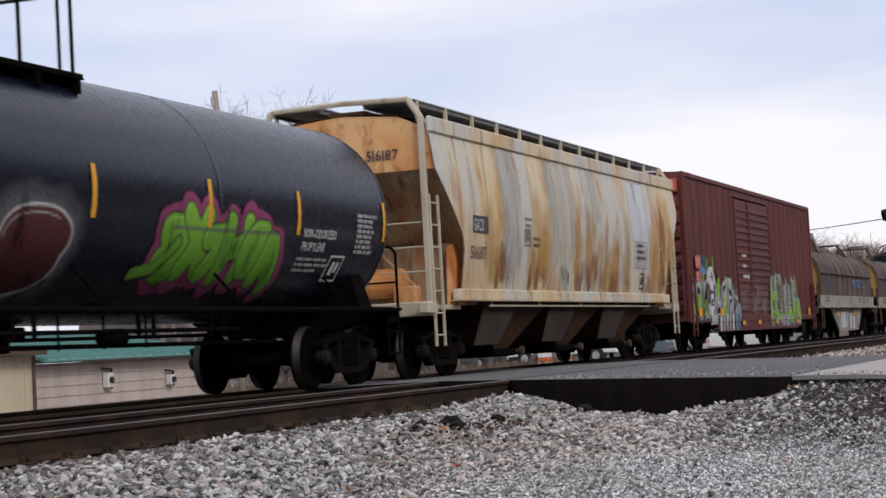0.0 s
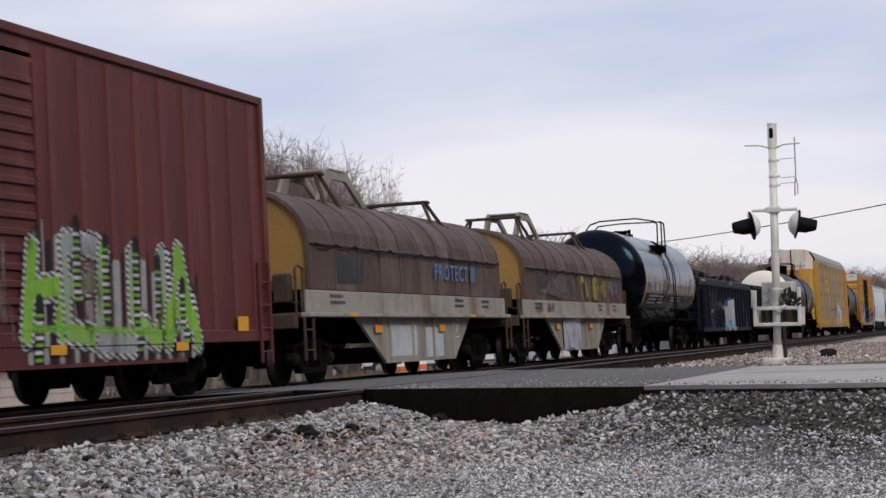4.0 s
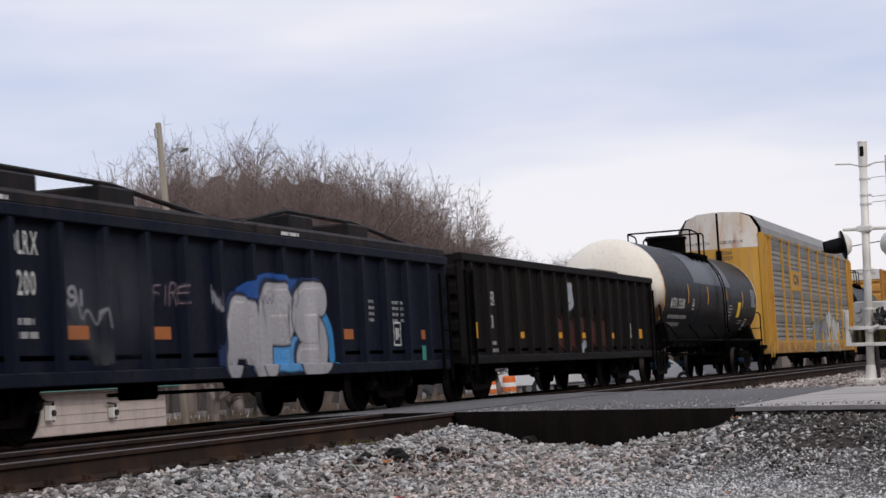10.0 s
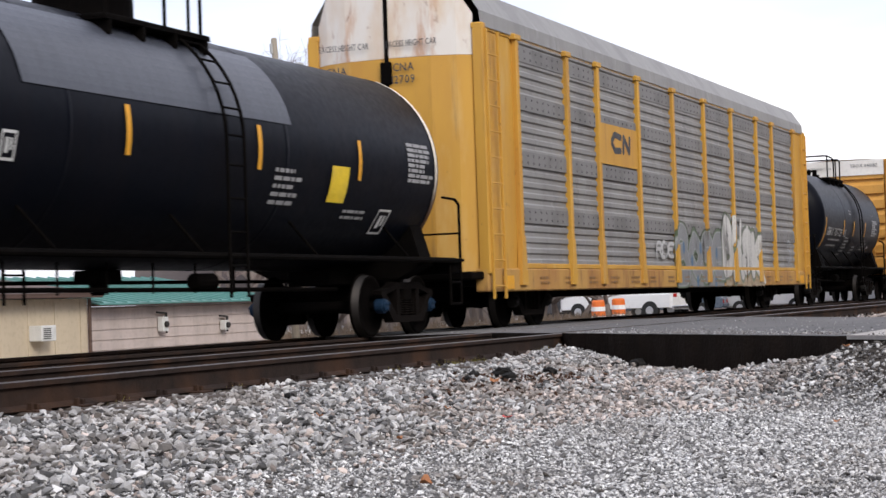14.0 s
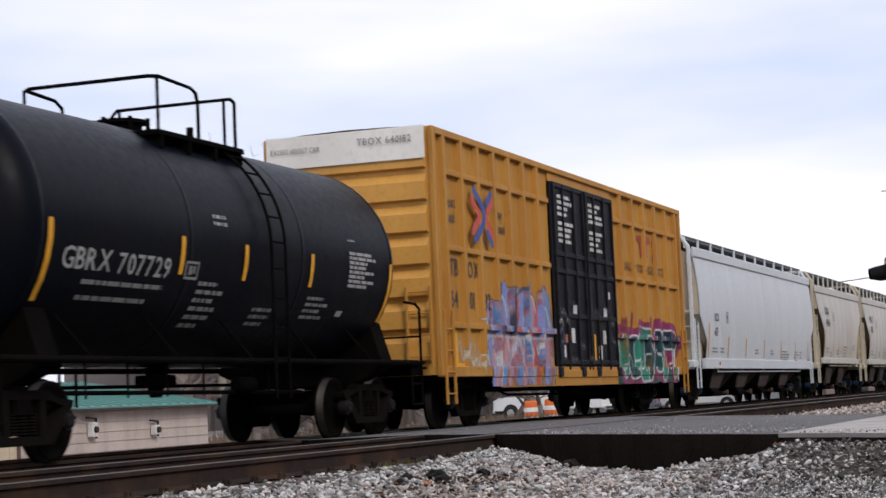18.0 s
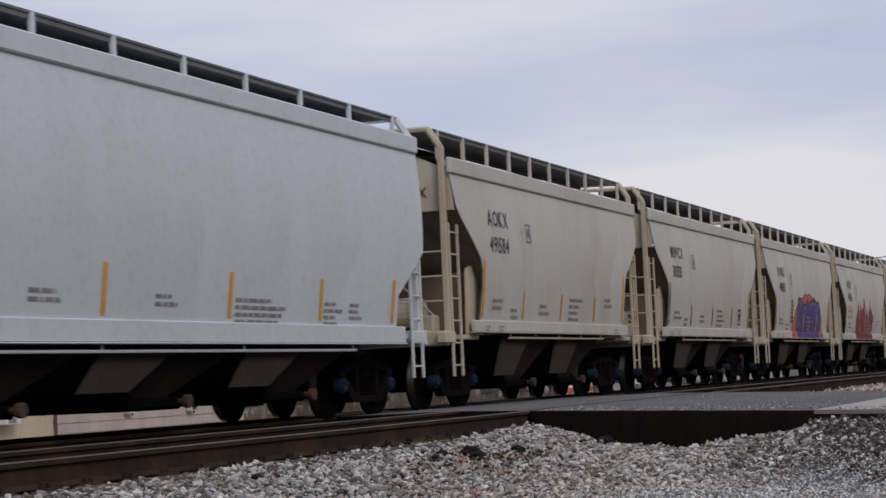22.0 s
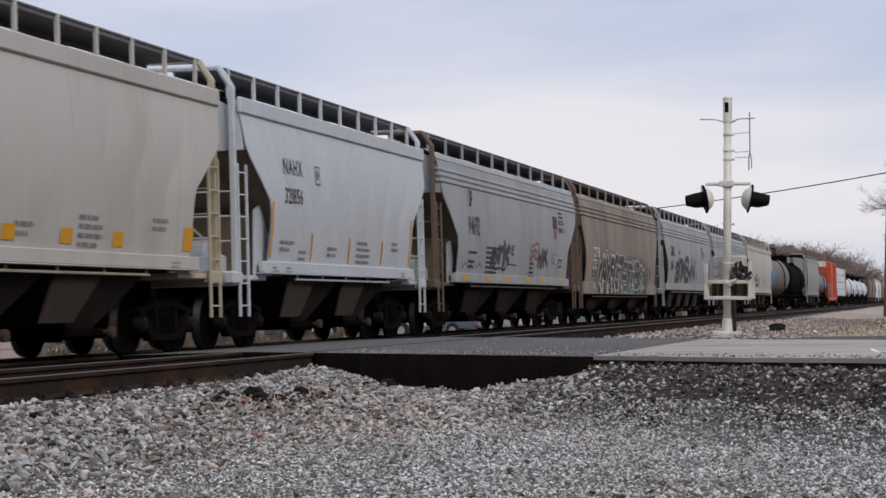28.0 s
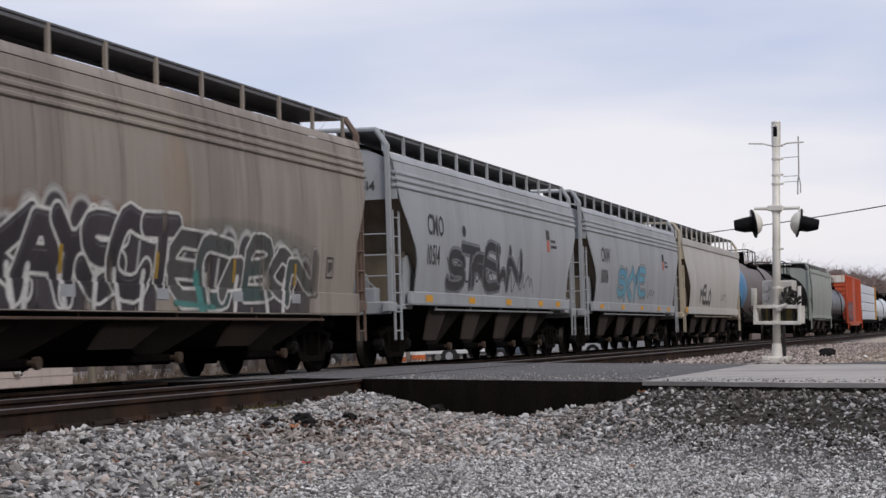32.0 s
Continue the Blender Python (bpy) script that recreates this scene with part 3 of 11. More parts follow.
class Canvas:
    """A stretch of a car's side on which paint is laid in coats."""

    def __init__(self, u0, u1, v0, v1, cell=0.022, cut_u=(), cut_v=()):
        us = np.unique(np.round(np.concatenate([np.arange(u0, u1 + cell, cell), [q for q in cut_u if u0 < q < u1]]), 4))
        vs = np.unique(np.round(np.concatenate([np.arange(v0, v1 + cell, cell), [q for q in cut_v if v0 < q < v1]]), 4))
        self.us, self.vs = us, vs
        self.U, self.V = np.meshgrid(us, vs, indexing="ij")
        self.rgb, self.a = np.zeros(self.U.shape + (3,)), np.zeros(self.U.shape)

    def wob(self, fu, fv, seed):
        """Smooth noise about 0, from -1 to 1."""
        r = np.random.default_rng(seed)
        out = np.zeros(self.U.shape)
        for _ in range(7):
            a, b, p = r.normal(0, fu), r.normal(0, fv), r.uniform(0, 6.28)
            out += np.sin(a * self.U + b * self.V + p)
        return out / 4.0

    def lay(self, mask, color):
        m = np.clip(mask, 0, 1)
        c = np.broadcast_to(np.asarray(color, dtype=float), self.rgb.shape)
        over = self.a * (1 - m)
        tot = m + over
        self.rgb = np.where(tot[..., None] > 1e-4, (c * m[..., None] + self.rgb * over[..., None]) / np.maximum(tot, 1e-4)[..., None], self.rgb)
        self.a = tot

    def dist(self, path, du=0.0, dv=0.0):
        d = np.full(self.U.shape, 9.0)
        for (a, b), (c, e) in zip(path, path[1:]):
            a, c, b, e = a + du, c + du, b + dv, e + dv
            l2 = (c - a) ** 2 + (e - b) ** 2 + 1e-9
            t = np.clip(((self.U - a) * (c - a) + (self.V - b) * (e - b)) / l2, 0, 1)
            d = np.minimum(d, np.hypot(self.U - a - t * (c - a), self.V - b - t * (e - b)))
        return d

    def line(self, path, w, color, soft=0.02, cover=1.0):
        self.lay(cover * np.clip((w / 2 - self.dist(path)) / soft + 0.5, 0, 1), color)

    def blob(self, u, v, ru, rv, color, cover=1.0, soft=0.02):
        r = np.hypot((self.U - u) / ru, (self.V - v) / rv)
        self.lay(cover * np.clip((1 - r) * min(ru, rv) / soft + 0.5, 0, 1), color)

    def rect(self, u0, u1, v0, v1, color, cover=1.0, soft=0.02, rough=0.0, seed=0):
        w = rough * self.wob(4, 5, seed) if rough else 0.0
        d = np.minimum(np.minimum(self.U - u0, u1 - self.U), np.minimum(self.V - v0, v1 - self.V)) + w
        self.lay(cover * np.clip(d / soft + 0.5, 0, 1), color)

    def scribble(self, u0, u1, v0, v1, n, w, color, seed, cover=1.0):
        """A loose handwritten tag."""
        r = random.Random(seed)
        pts = [(u0 + (u1 - u0) * (i + r.uniform(-0.6, 0.6)) / n, (v0 if i % 2 else v1) + r.uniform(-0.25, 0.25) * (v1 - v0)) for i in range(n + 1)]
        self.line(rounded(pts, 2), w, color, 0.016, cover)

    def throw(self, text, u0, u1, v0, v1, width, fills, line=None, line_w=0.03, low=None, cloud=None, cloud_w=0.1, cloud_soft=0.03, block=None, shift=(0.05, -0.06), shine=None,
              lean=0.08, wild=0.10, smooth=2, overlap=0.12, seed=0, cover=1.0, soft=0.02, check=None, edge_soft=0.02):
        """Fat letters: a cloud, a block shadow, an outline, a fill that fades downwards and shine along the upper edges."""
        r = random.Random(seed)
        cw = (u1 - u0) / len(text)
        letters = []
        for i, ch in enumerate(text):
            a, w = u0 + (i - overlap / 2) * cw + width * 0.45, cw * (1 + overlap) - width * 0.9
            lo, hi = v0 + width * 0.45 + r.uniform(0, wild) * (v1 - v0), v1 - width * 0.45 - r.uniform(0, wild * 1.6) * (v1 - v0)
            k = r.uniform(-wild, wild)
            strokes = []
            for part_ in HAND[ch].split("/"):
                pts = []
                for q in part_.split():
                    x, y = int(q[0]) / 9 + r.uniform(-wild, wild) * 0.45, int(q[1]) / 9 + r.uniform(-wild, wild) * 0.45
                    pts.append((a + w * x + (lean + k) * (y - 0.5) * (hi - lo), lo + (hi - lo) * y))
                strokes.append(rounded(pts, smooth))
            letters.append(strokes)
        near = [np.minimum.reduce([self.dist(s) for s in strokes]) for strokes in letters]
        every = np.minimum.reduce(near)
        if cloud is not None:
            g = width / 2 + line_w + cloud_w * (1 + 0.45 * self.wob(5, 3, seed + 5))
            self.lay(cover * np.clip((g - every) / cloud_soft + 0.5, 0, 1), cloud)
        if block is not None:
            for k in (0.5, 1.0):
                d = np.minimum.reduce([self.dist(s, shift[0] * k, shift[1] * k) for strokes in letters for s in strokes])
                self.lay(cover * np.clip((width / 2 + line_w * 0.6 - d) / soft + 0.5, 0, 1), block)
        t = np.clip((self.V - v0) / (v1 - v0) + 0.12 * self.wob(6, 6, seed + 2), 0, 1)[..., None]
        for i, d in enumerate(near):
            if line is not None:
                c = np.asarray(line, dtype=float)
                if check:
                    c = np.where((np.sin((self.V + 0.4 * self.U) * 6.283 / check) > 0)[..., None], 0.6, 0.012) * np.ones(3)
                self.lay(cover * np.clip((width / 2 + line_w - d) / edge_soft + 0.5, 0, 1), c)
            top = np.asarray(fills[i % len(fills)], dtype=float)
            bottom = np.asarray(low[i % len(low)], dtype=float) if low else top * 0.8
            self.lay(cover * np.clip((width / 2 - d) / soft + 0.5, 0, 1), top * t + bottom * (1 - t))
            if shine is not None:
                gu, gv = np.gradient(d, self.us, self.vs)
                m = np.clip(1 - np.abs(d - width * 0.33) / 0.016, 0, 1) * np.clip((gv * 0.8 - gu * 0.6 - 0.45) * 5, 0, 1)
                self.lay(m * cover, shine)

    def hang(self, car, surf, label, off=0.005, faded=0.0, seed=0):
        """The paint as one skin on the car's side."""
        if faded:
            self.a = self.a * np.clip(1 - faded * (0.5 + 0.8 * self.wob(3.0, 4.5, seed + 77)), 0, 1)
        for _ in range(2):                       # colour runs one cell past its edge, so that it thins out without a rim
            w = (self.a > 0.02).astype(float)
            s, k = self.rgb * w[..., None], w.copy()
            for ax in (0, 1):
                for d in (-1, 1):
                    s += np.roll(self.rgb * w[..., None], d, ax)
                    k += np.roll(w, d, ax)
            self.rgb = np.where((w > 0)[..., None], self.rgb, s / np.maximum(k, 1)[..., None])
            self.a = np.where((w == 0) & (k > 0), 0.021, self.a)
        a = np.where(self.a <= 0.0211, 0.0, self.a)
        nu, nv = a.shape
        on = np.maximum(np.maximum(a[:-1, :-1], a[1:, :-1]), np.maximum(a[:-1, 1:], a[1:, 1:])) > 0.03
        i, j = np.nonzero(on)
        quads = np.stack([i * nv + j, (i + 1) * nv + j, (i + 1) * nv + j + 1, i * nv + j + 1], -1)
        used, inv = np.unique(quads.ravel(), return_inverse=True)
        uu, vv = self.U.ravel()[used], self.V.ravel()[used]
        verts = [tuple(away(surf, float(p), float(q), off)) for p, q in zip(uu, vv)]
        me = bpy.data.meshes.new("graffiti")
        me.from_pydata(verts, [], inv.reshape(-1, 4).tolist())
        col = np.concatenate([self.rgb.reshape(-1, 3)[used], a.ravel()[used][:, None]], -1).astype(np.float32)
        me.attributes.new("paint", "FLOAT_COLOR", "POINT").data.foreach_set("color", col.ravel())
        me.materials.append(FILM)
        ob = new("graffiti", me)
        ob.parent = car
        return tagged(ob, label, kind="stuff")


def rounded(pts, times):
    """Corners cut, so that a bent line turns into a curve."""
    for _ in range(times):
        out = [pts[0]]
        for (a, b), (c, d) in zip(pts, pts[1:]):
            out += [(a * 0.75 + c * 0.25, b * 0.75 + d * 0.25), (a * 0.25 + c * 0.75, b * 0.25 + d * 0.75)]
        pts = out + [pts[-1]]
    return pts


def ribbed(flat, ribs, inner, outer, proud):
    """A side with upright ribs: inner and outer half widths, proud of the sheet; gives the side and where to cut paint."""
    ribs = np.asarray(ribs)

    def at(u):
        d = float(np.min(np.abs(ribs - u)))
        return flat + proud * (1.0 if d < inner else max(0.0, (outer - d) / (outer - inner)))

    return at, sorted(float(p + s) for p in ribs for s in (-outer, -inner, inner, outer))


C_BLACK, C_WHITE, C_SILVER = (0.012, 0.012, 0.015), (0.60, 0.60, 0.60), (0.33, 0.34, 0.37)
C_TEAL, C_INK = (0.02, 0.20, 0.15), (0.012, 0.02, 0.05)


# ---- running gear ----
AXLE_R = 0.457
BLUE_CAP = material("blue_bearing_cap", (0.009, 0.028, 0.060), spec=0.2, rough=0.6, scale=6)
CAP = material("greasy_bearing_cap", (0.012, 0.011, 0.010), (0.006, 0.005, 0.005), spec=0.2, rough=0.6, scale=6)
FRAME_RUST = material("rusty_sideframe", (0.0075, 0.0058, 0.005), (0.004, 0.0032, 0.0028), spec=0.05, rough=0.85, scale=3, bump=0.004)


def kit_meshes():
    k = {}
    bm = bmesh.new()
    rod(bm, (0, -0.98, 0), (0, 0.98, 0), 0.085, 14)
    k["axle"] = fixed(bm)
    bm = bmesh.new()
    lathe(bm, [(-0.07, 0.10), (-0.07, 0.14), (-0.035, 0.17), (-0.03, 0.36), (-0.07, 0.40), (-0.07, 0.452), (0.045, AXLE_R), (0.05, 0.484), (0.075, 0.478), (0.078, 0.40), (0.03, 0.36), (0.03, 0.17), (0.075, 0.14), (0.075, 0.10)], 36, "y")
    k["wheel"] = fixed(bm)
    bm = bmesh.new()      # cast sideframe: one casting with three windows
    at = {}

    def fv(u, w):
        if (u, w) not in at:
            at[u, w] = bm.verts.new((u, -0.08, w))
        return at[u, w]

    faces = [[(-1.0, 0.62), (-0.80, 0.62), (-0.43, 0.70), (-0.31, 0.70), (0.31, 0.70), (0.43, 0.70), (0.80, 0.62), (1.0, 0.62), (1.0, 0.68), (0.64, 0.72), (0.46, 0.80), (-0.46, 0.80), (-0.64, 0.72), (-1.0, 0.68)],
             [(-0.56, 0.20), (0.56, 0.20), (0.42, 0.30), (0.30, 0.30), (-0.30, 0.30), (-0.42, 0.30)]]
    for q in (-1, 1):
        faces += [[(q * 1.0, 0.62), (q * 0.80, 0.62), (q * 0.42, 0.30), (q * 0.56, 0.20)], [(q * 0.43, 0.70), (q * 0.31, 0.70), (q * 0.30, 0.30), (q * 0.42, 0.30)]]
    fs = [bm.faces.new([fv(*p) for p in f]) for f in faces]
    grown = bmesh.ops.extrude_face_region(bm, geom=fs)["geom"]
    for v in grown:
        if isinstance(v, bmesh.types.BMVert):
            v.co.y = 0.07
    k["frame"] = fixed(bm)
    bm = bmesh.new()      # spring nest
    for x in (-0.2, 0.0, 0.2):
        prof = []
        for i in range(7):
            z = 0.31 + i * 0.035
            prof += [(z, 0.055), (z + 0.012, 0.088), (z + 0.024, 0.088)]
        lathe(bm, prof, 8, "z", (x, 0, 0))
    k["spring"] = fixed(bm)
    bm = bmesh.new()
    lathe(bm, [(-0.125, 0.055), (-0.115, 0.085), (-0.08, 0.09), (-0.08, 0.115), (0.04, 0.115)], 16, "y")
    for i in range(3):
        a = 2.1 * i + 0.5
        rod(bm, (0.055 * math.cos(a), -0.14, 0.055 * math.sin(a)), (0.055 * math.cos(a), -0.12, 0.055 * math.sin(a)), 0.018, 6)
    k["cap"] = fixed(bm)
    bm = bmesh.new()
    cbox(bm, -0.18, 0.18, -1.08, 1.08, 0.50, 0.74, 0.04)
    cbox(bm, -0.62, -0.52, -0.75, 0.75, 0.36, 0.48, 0.02)
    cbox(bm, 0.52, 0.62, -0.75, 0.75, 0.36, 0.48, 0.02)
    for s in (-1, 1):
        for y in (-0.75, 0.75):
            cbox(bm, s * 0.47 - 0.05, s * 0.47 + 0.05, y - 0.06, y + 0.06, 0.30, 0.62, 0.015)
    rod(bm, (-0.55, 0.1, 0.42), (0.55, 0.1, 0.36), 0.03, 6)
    k["bolster"] = fixed(bm)
    bm = bmesh.new()
    cbox(bm, -0.48, 0.30, -0.10, 0.10, 0.76, 0.98, 0.03)
    prism(bm, [(0.28, -0.12), (0.50, -0.16), (0.62, -0.10), (0.60, 0.02), (0.48, 0.0), (0.46, 0.12), (0.28, 0.14)], 0.74, 1.0, "z")
    rod(bm, (0.1, -0.3, 0.78), (0.35, -0.35, 0.42), 0.028, 6)
    rod(bm, (0.35, -0.35, 0.42), (0.62, -0.3, 0.36), 0.03, 6)
    k["coupler"] = fixed(bm)
    out = {}
    for n, b in k.items():
        me = bpy.data.meshes.new(n)
        b.to_mesh(me)
        b.free()
        out[n] = me
    for n in ("wheel",):
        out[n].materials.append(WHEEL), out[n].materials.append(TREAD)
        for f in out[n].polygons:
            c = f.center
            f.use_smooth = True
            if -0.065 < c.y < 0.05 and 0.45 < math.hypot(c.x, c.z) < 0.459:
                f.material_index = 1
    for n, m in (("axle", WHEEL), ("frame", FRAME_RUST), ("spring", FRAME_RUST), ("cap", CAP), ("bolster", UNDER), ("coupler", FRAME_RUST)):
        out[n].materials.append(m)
    blue = out["cap"].copy()
    blue.materials.clear()
    blue.materials.append(BLUE_CAP)
    out["cap_blue"] = blue
    return out


KIT = kit_meshes()
CARS, WHEELSETS = [], []


def child(name, me, parent, m, label=""):
    o = new(name, me)
    o.parent, o.matrix_basis = parent, m
    return tagged(o, label) if label else o


def trucks(car, at, half, blue=False):
    """Two four-wheel trucks at -at and +at, and the couplers at the ends."""
    for x in (-at, at):
        tr = child("truck", KIT["bolster"], car, pose(x, 0, 0), "grimy cast-steel truck with coil springs")
        for y, turn in ((-1.0, 0), (1.0, 180)):
            child("sideframe", KIT["frame"], tr, pose(0, y, 0, 0, 0, turn))
            child("spring", KIT["spring"], tr, pose(0, y, 0))
            for dx in (-0.89, 0.89):
                child("bearing_cap", KIT["cap_blue" if blue else "cap"], tr, pose(dx, y, AXLE_R, 0, 0, turn))
        for dx in (-0.89, 0.89):
            ax = child("axle", KIT["axle"], car, pose(x + dx, 0, AXLE_R))
            child("wheel", KIT["wheel"], ax, pose(0, -0.79, 0))
            child("wheel", KIT["wheel"], ax, pose(0, 0.79, 0, 0, 0, 180))
            WHEELSETS.append((ax, x + dx, car))
    for s in (-1, 1):
        child("coupler", KIT["coupler"], car, pose(s * (half - 0.52), 0, 0, 0, 0, 0 if s > 0 else 180), "rusty knuckle coupler")


def start_car(name, label, category, s):
    car = empty(name, label, category, "cars of the freight train", (s, TRAIN_Y, 0))
    CARS.append((car, s))
    return car


RUNGS = {}


def ladder(car, x, y, z0, z1, mat, wide=0.42, along=True, pitch=0.36, name="ladder"):
    """A ladder whose rungs are parts of it; along: rungs run along the car, else across it."""
    bm = bmesh.new()
    d = (wide / 2, 0) if along else (0, wide / 2)
    for s in (-1, 1):
        cbox(bm, x + s * d[0] - 0.022, x + s * d[0] + 0.022, y + s * d[1] - 0.022, y + s * d[1] + 0.022, z0, z1, 0.006)
    lad = part(name, fixed(bm), mat, car)
    key = (along, wide, mat.name)
    z = z0 + pitch * 0.5
    while z < z1 - 0.05:
        if key not in RUNGS:
            bm = bmesh.new()
            rod(bm, (-d[0], -d[1], 0), (d[0], d[1], 0), 0.014, 6)
            r = part("rung", bm, mat, lad)
            RUNGS[key] = r
            r.matrix_basis = pose(x, y, z)
        else:
            same("rung", RUNGS[key], lad, pose(x, y, z))
        z += pitch
    return lad


def stripes(car, surf, us, v0, v1, mat=None, w=0.10, name="reflector_stripe"):
    for u in us:
        mark(car, surf, u, u + w, v0, v1, mat or YELLOW, 0.010, 4, name)

# ---- kinds of cars ----
GRATING = material("grey_steel_grating", (0.15, 0.152, 0.16), (0.10, 0.102, 0.108), rough=0.75, spec=0.2, scale=5, amount=0.6)
# webs of the large hoppers, with the shade under them put into the colour
SHADED_WEB = material("grimy_shaded_web", (0.014, 0.0105, 0.0085), (0.008, 0.006, 0.005), rough=0.9, spec=0.08, scale=1.3, dirt=(0.022, 0.015, 0.011), dirt_amount=0.6)
SLOPE = material("grimy_slope_sheet", (0.17, 0.14, 0.105), (0.09, 0.072, 0.055), rough=0.9, scale=1.5, stretch=(1, 2, 0.3), dirt=(0.10, 0.04, 0.02), dirt_amount=0.5, spec=0.15)
WORN_STEEL = material("worn_grey_steel", (0.30, 0.275, 0.24), (0.18, 0.15, 0.12), rough=0.8, scale=2.5, dirt=(0.10, 0.06, 0.04), dirt_amount=0.5, spec=0.2)
RUSTY_GEAR = material("rusty_brown_gear", (0.085, 0.06, 0.045), (0.045, 0.032, 0.025), rough=0.85, scale=2.5, dirt=(0.05, 0.03, 0.02), dirt_amount=0.5, spec=0.2)
def top_deck(car, x0, x1, y0, y1, z):
    """A grated walkway of three planks on cross bearers beside the dome."""
    deck = part("top_platform", boxes((x0, x1, min(y0, y1), max(y0, y1), z - 0.05, z - 0.03), c=0.006), UNDER, car, "black steel grating platform")
    step = (y1 - y0) / 3
    for i in range(3):
        part("grating_plank", boxes((x0, x1, *sorted((y0 + step * (i + 0.06), y0 + step * (i + 0.94))), z - 0.03, z + 0.02), c=0.008), UNDER, deck)
    for x in np.linspace(x0 + 0.1, x1 - 0.1, 4):
        part("cross_bearer", boxes((x - 0.03, x + 0.03, *sorted((y0, y1)), z - 0.22, z - 0.05), c=0.01), UNDER, deck)


def cross_rails(car, xa, xb, xm, r, zc, zr):
    """Two guard rails across the top of a tank, with a walkway on either side of the dome between them."""
    w = 0.97
    zb = zc + math.sqrt(r * r - 0.70 ** 2)
    for sgn in (-1, 1):
        top_deck(car, xa - 0.1, xb + 0.1, sgn * 0.55, sgn * 1.06, zb)
    bm = bmesh.new()
    rail_bar(bm, [(xm, -w, zb - 0.05), (xm, -w, zr - 0.22), (xm - 0.05, -w, zr - 0.08), (xm - 0.2, -w, zr - 0.03), (xa + 0.1, -w, zr), (xa, -w + 0.1, zr), (xa, w - 0.1, zr), (xa + 0.1, w, zr), (xm - 0.35, w, zr - 0.04), (xm - 0.18, w, zr - 0.12), (xm - 0.15, w, zr - 0.25), (xm - 0.15, w, zb - 0.05)], 0.024)
    for y in (-w, w):
        rail_bar(bm, [(xa + 0.05, y, zb - 0.05), (xa + 0.05, y, zr)], 0.022)
    part("handrail", fixed(bm), UNDER, car, "black pipe handrail")
    bm = bmesh.new()
    rail_bar(bm, [(xb, -w, zb - 0.05), (xb, -w, zr - 0.06), (xb, -w + 0.06, zr), (xb, w - 0.12, zr), (xb, w, zr - 0.12), (xb, w, zb - 0.05)], 0.024)
    rail_bar(bm, [(xb - 0.08, -w + 0.12, zb - 0.05), (xb - 0.08, -w + 0.12, zr)], 0.022)
    rail_bar(bm, [(xb - 0.08, w - 0.2, zb - 0.05), (xb - 0.08, w - 0.2, zr - 0.02)], 0.022)
    part("handrail", fixed(bm), UNDER, car, "black pipe handrail")


def arched_rails(car, xa, xb, r, zc):
    """Two pipes that arch over the tank from a small platform near the ladder."""
    top = zc + r
    zb = zc + math.sqrt(r * r - 1.2 ** 2) + 0.08
    top_deck(car, xa, xb, -1.46, -0.98, zb)
    bm = bmesh.new()
    rail_bar(bm, [(xa, -1.40, zb - 0.05), (xa, -1.42, top + 0.28), (xa, -1.33, top + 0.40), (xa, -0.68, top + 0.54), (xa, 0.6, top + 0.52), (xa, 0.95, top + 0.42), (xa, 1.25, top + 0.02), (xa, 1.35, top - 0.55)], 0.026)
    part("handrail", fixed(bm), UNDER, car, "black pipe arched over the tank")
    bm = bmesh.new()
    x2 = xa + 0.95
    rail_bar(bm, [(x2, -1.40, zb - 0.05), (x2, -1.40, top + 0.36), (x2 + 0.05, -1.36, top + 0.43), (xb, -1.36, top + 0.42), (xb + 0.06, -1.40, top + 0.36), (xb + 0.06, -1.42, zb - 0.25)], 0.026)
    rail_bar(bm, [(x2, -1.38, top + 0.42), (x2, 0.05, top + 0.45), (x2, 0.85, top + 0.40), (x2, 1.15, top + 0.08), (x2, 1.35, top - 0.5)], 0.024)
    part("handrail", fixed(bm), UNDER, car, "black pipe arched over the tank")


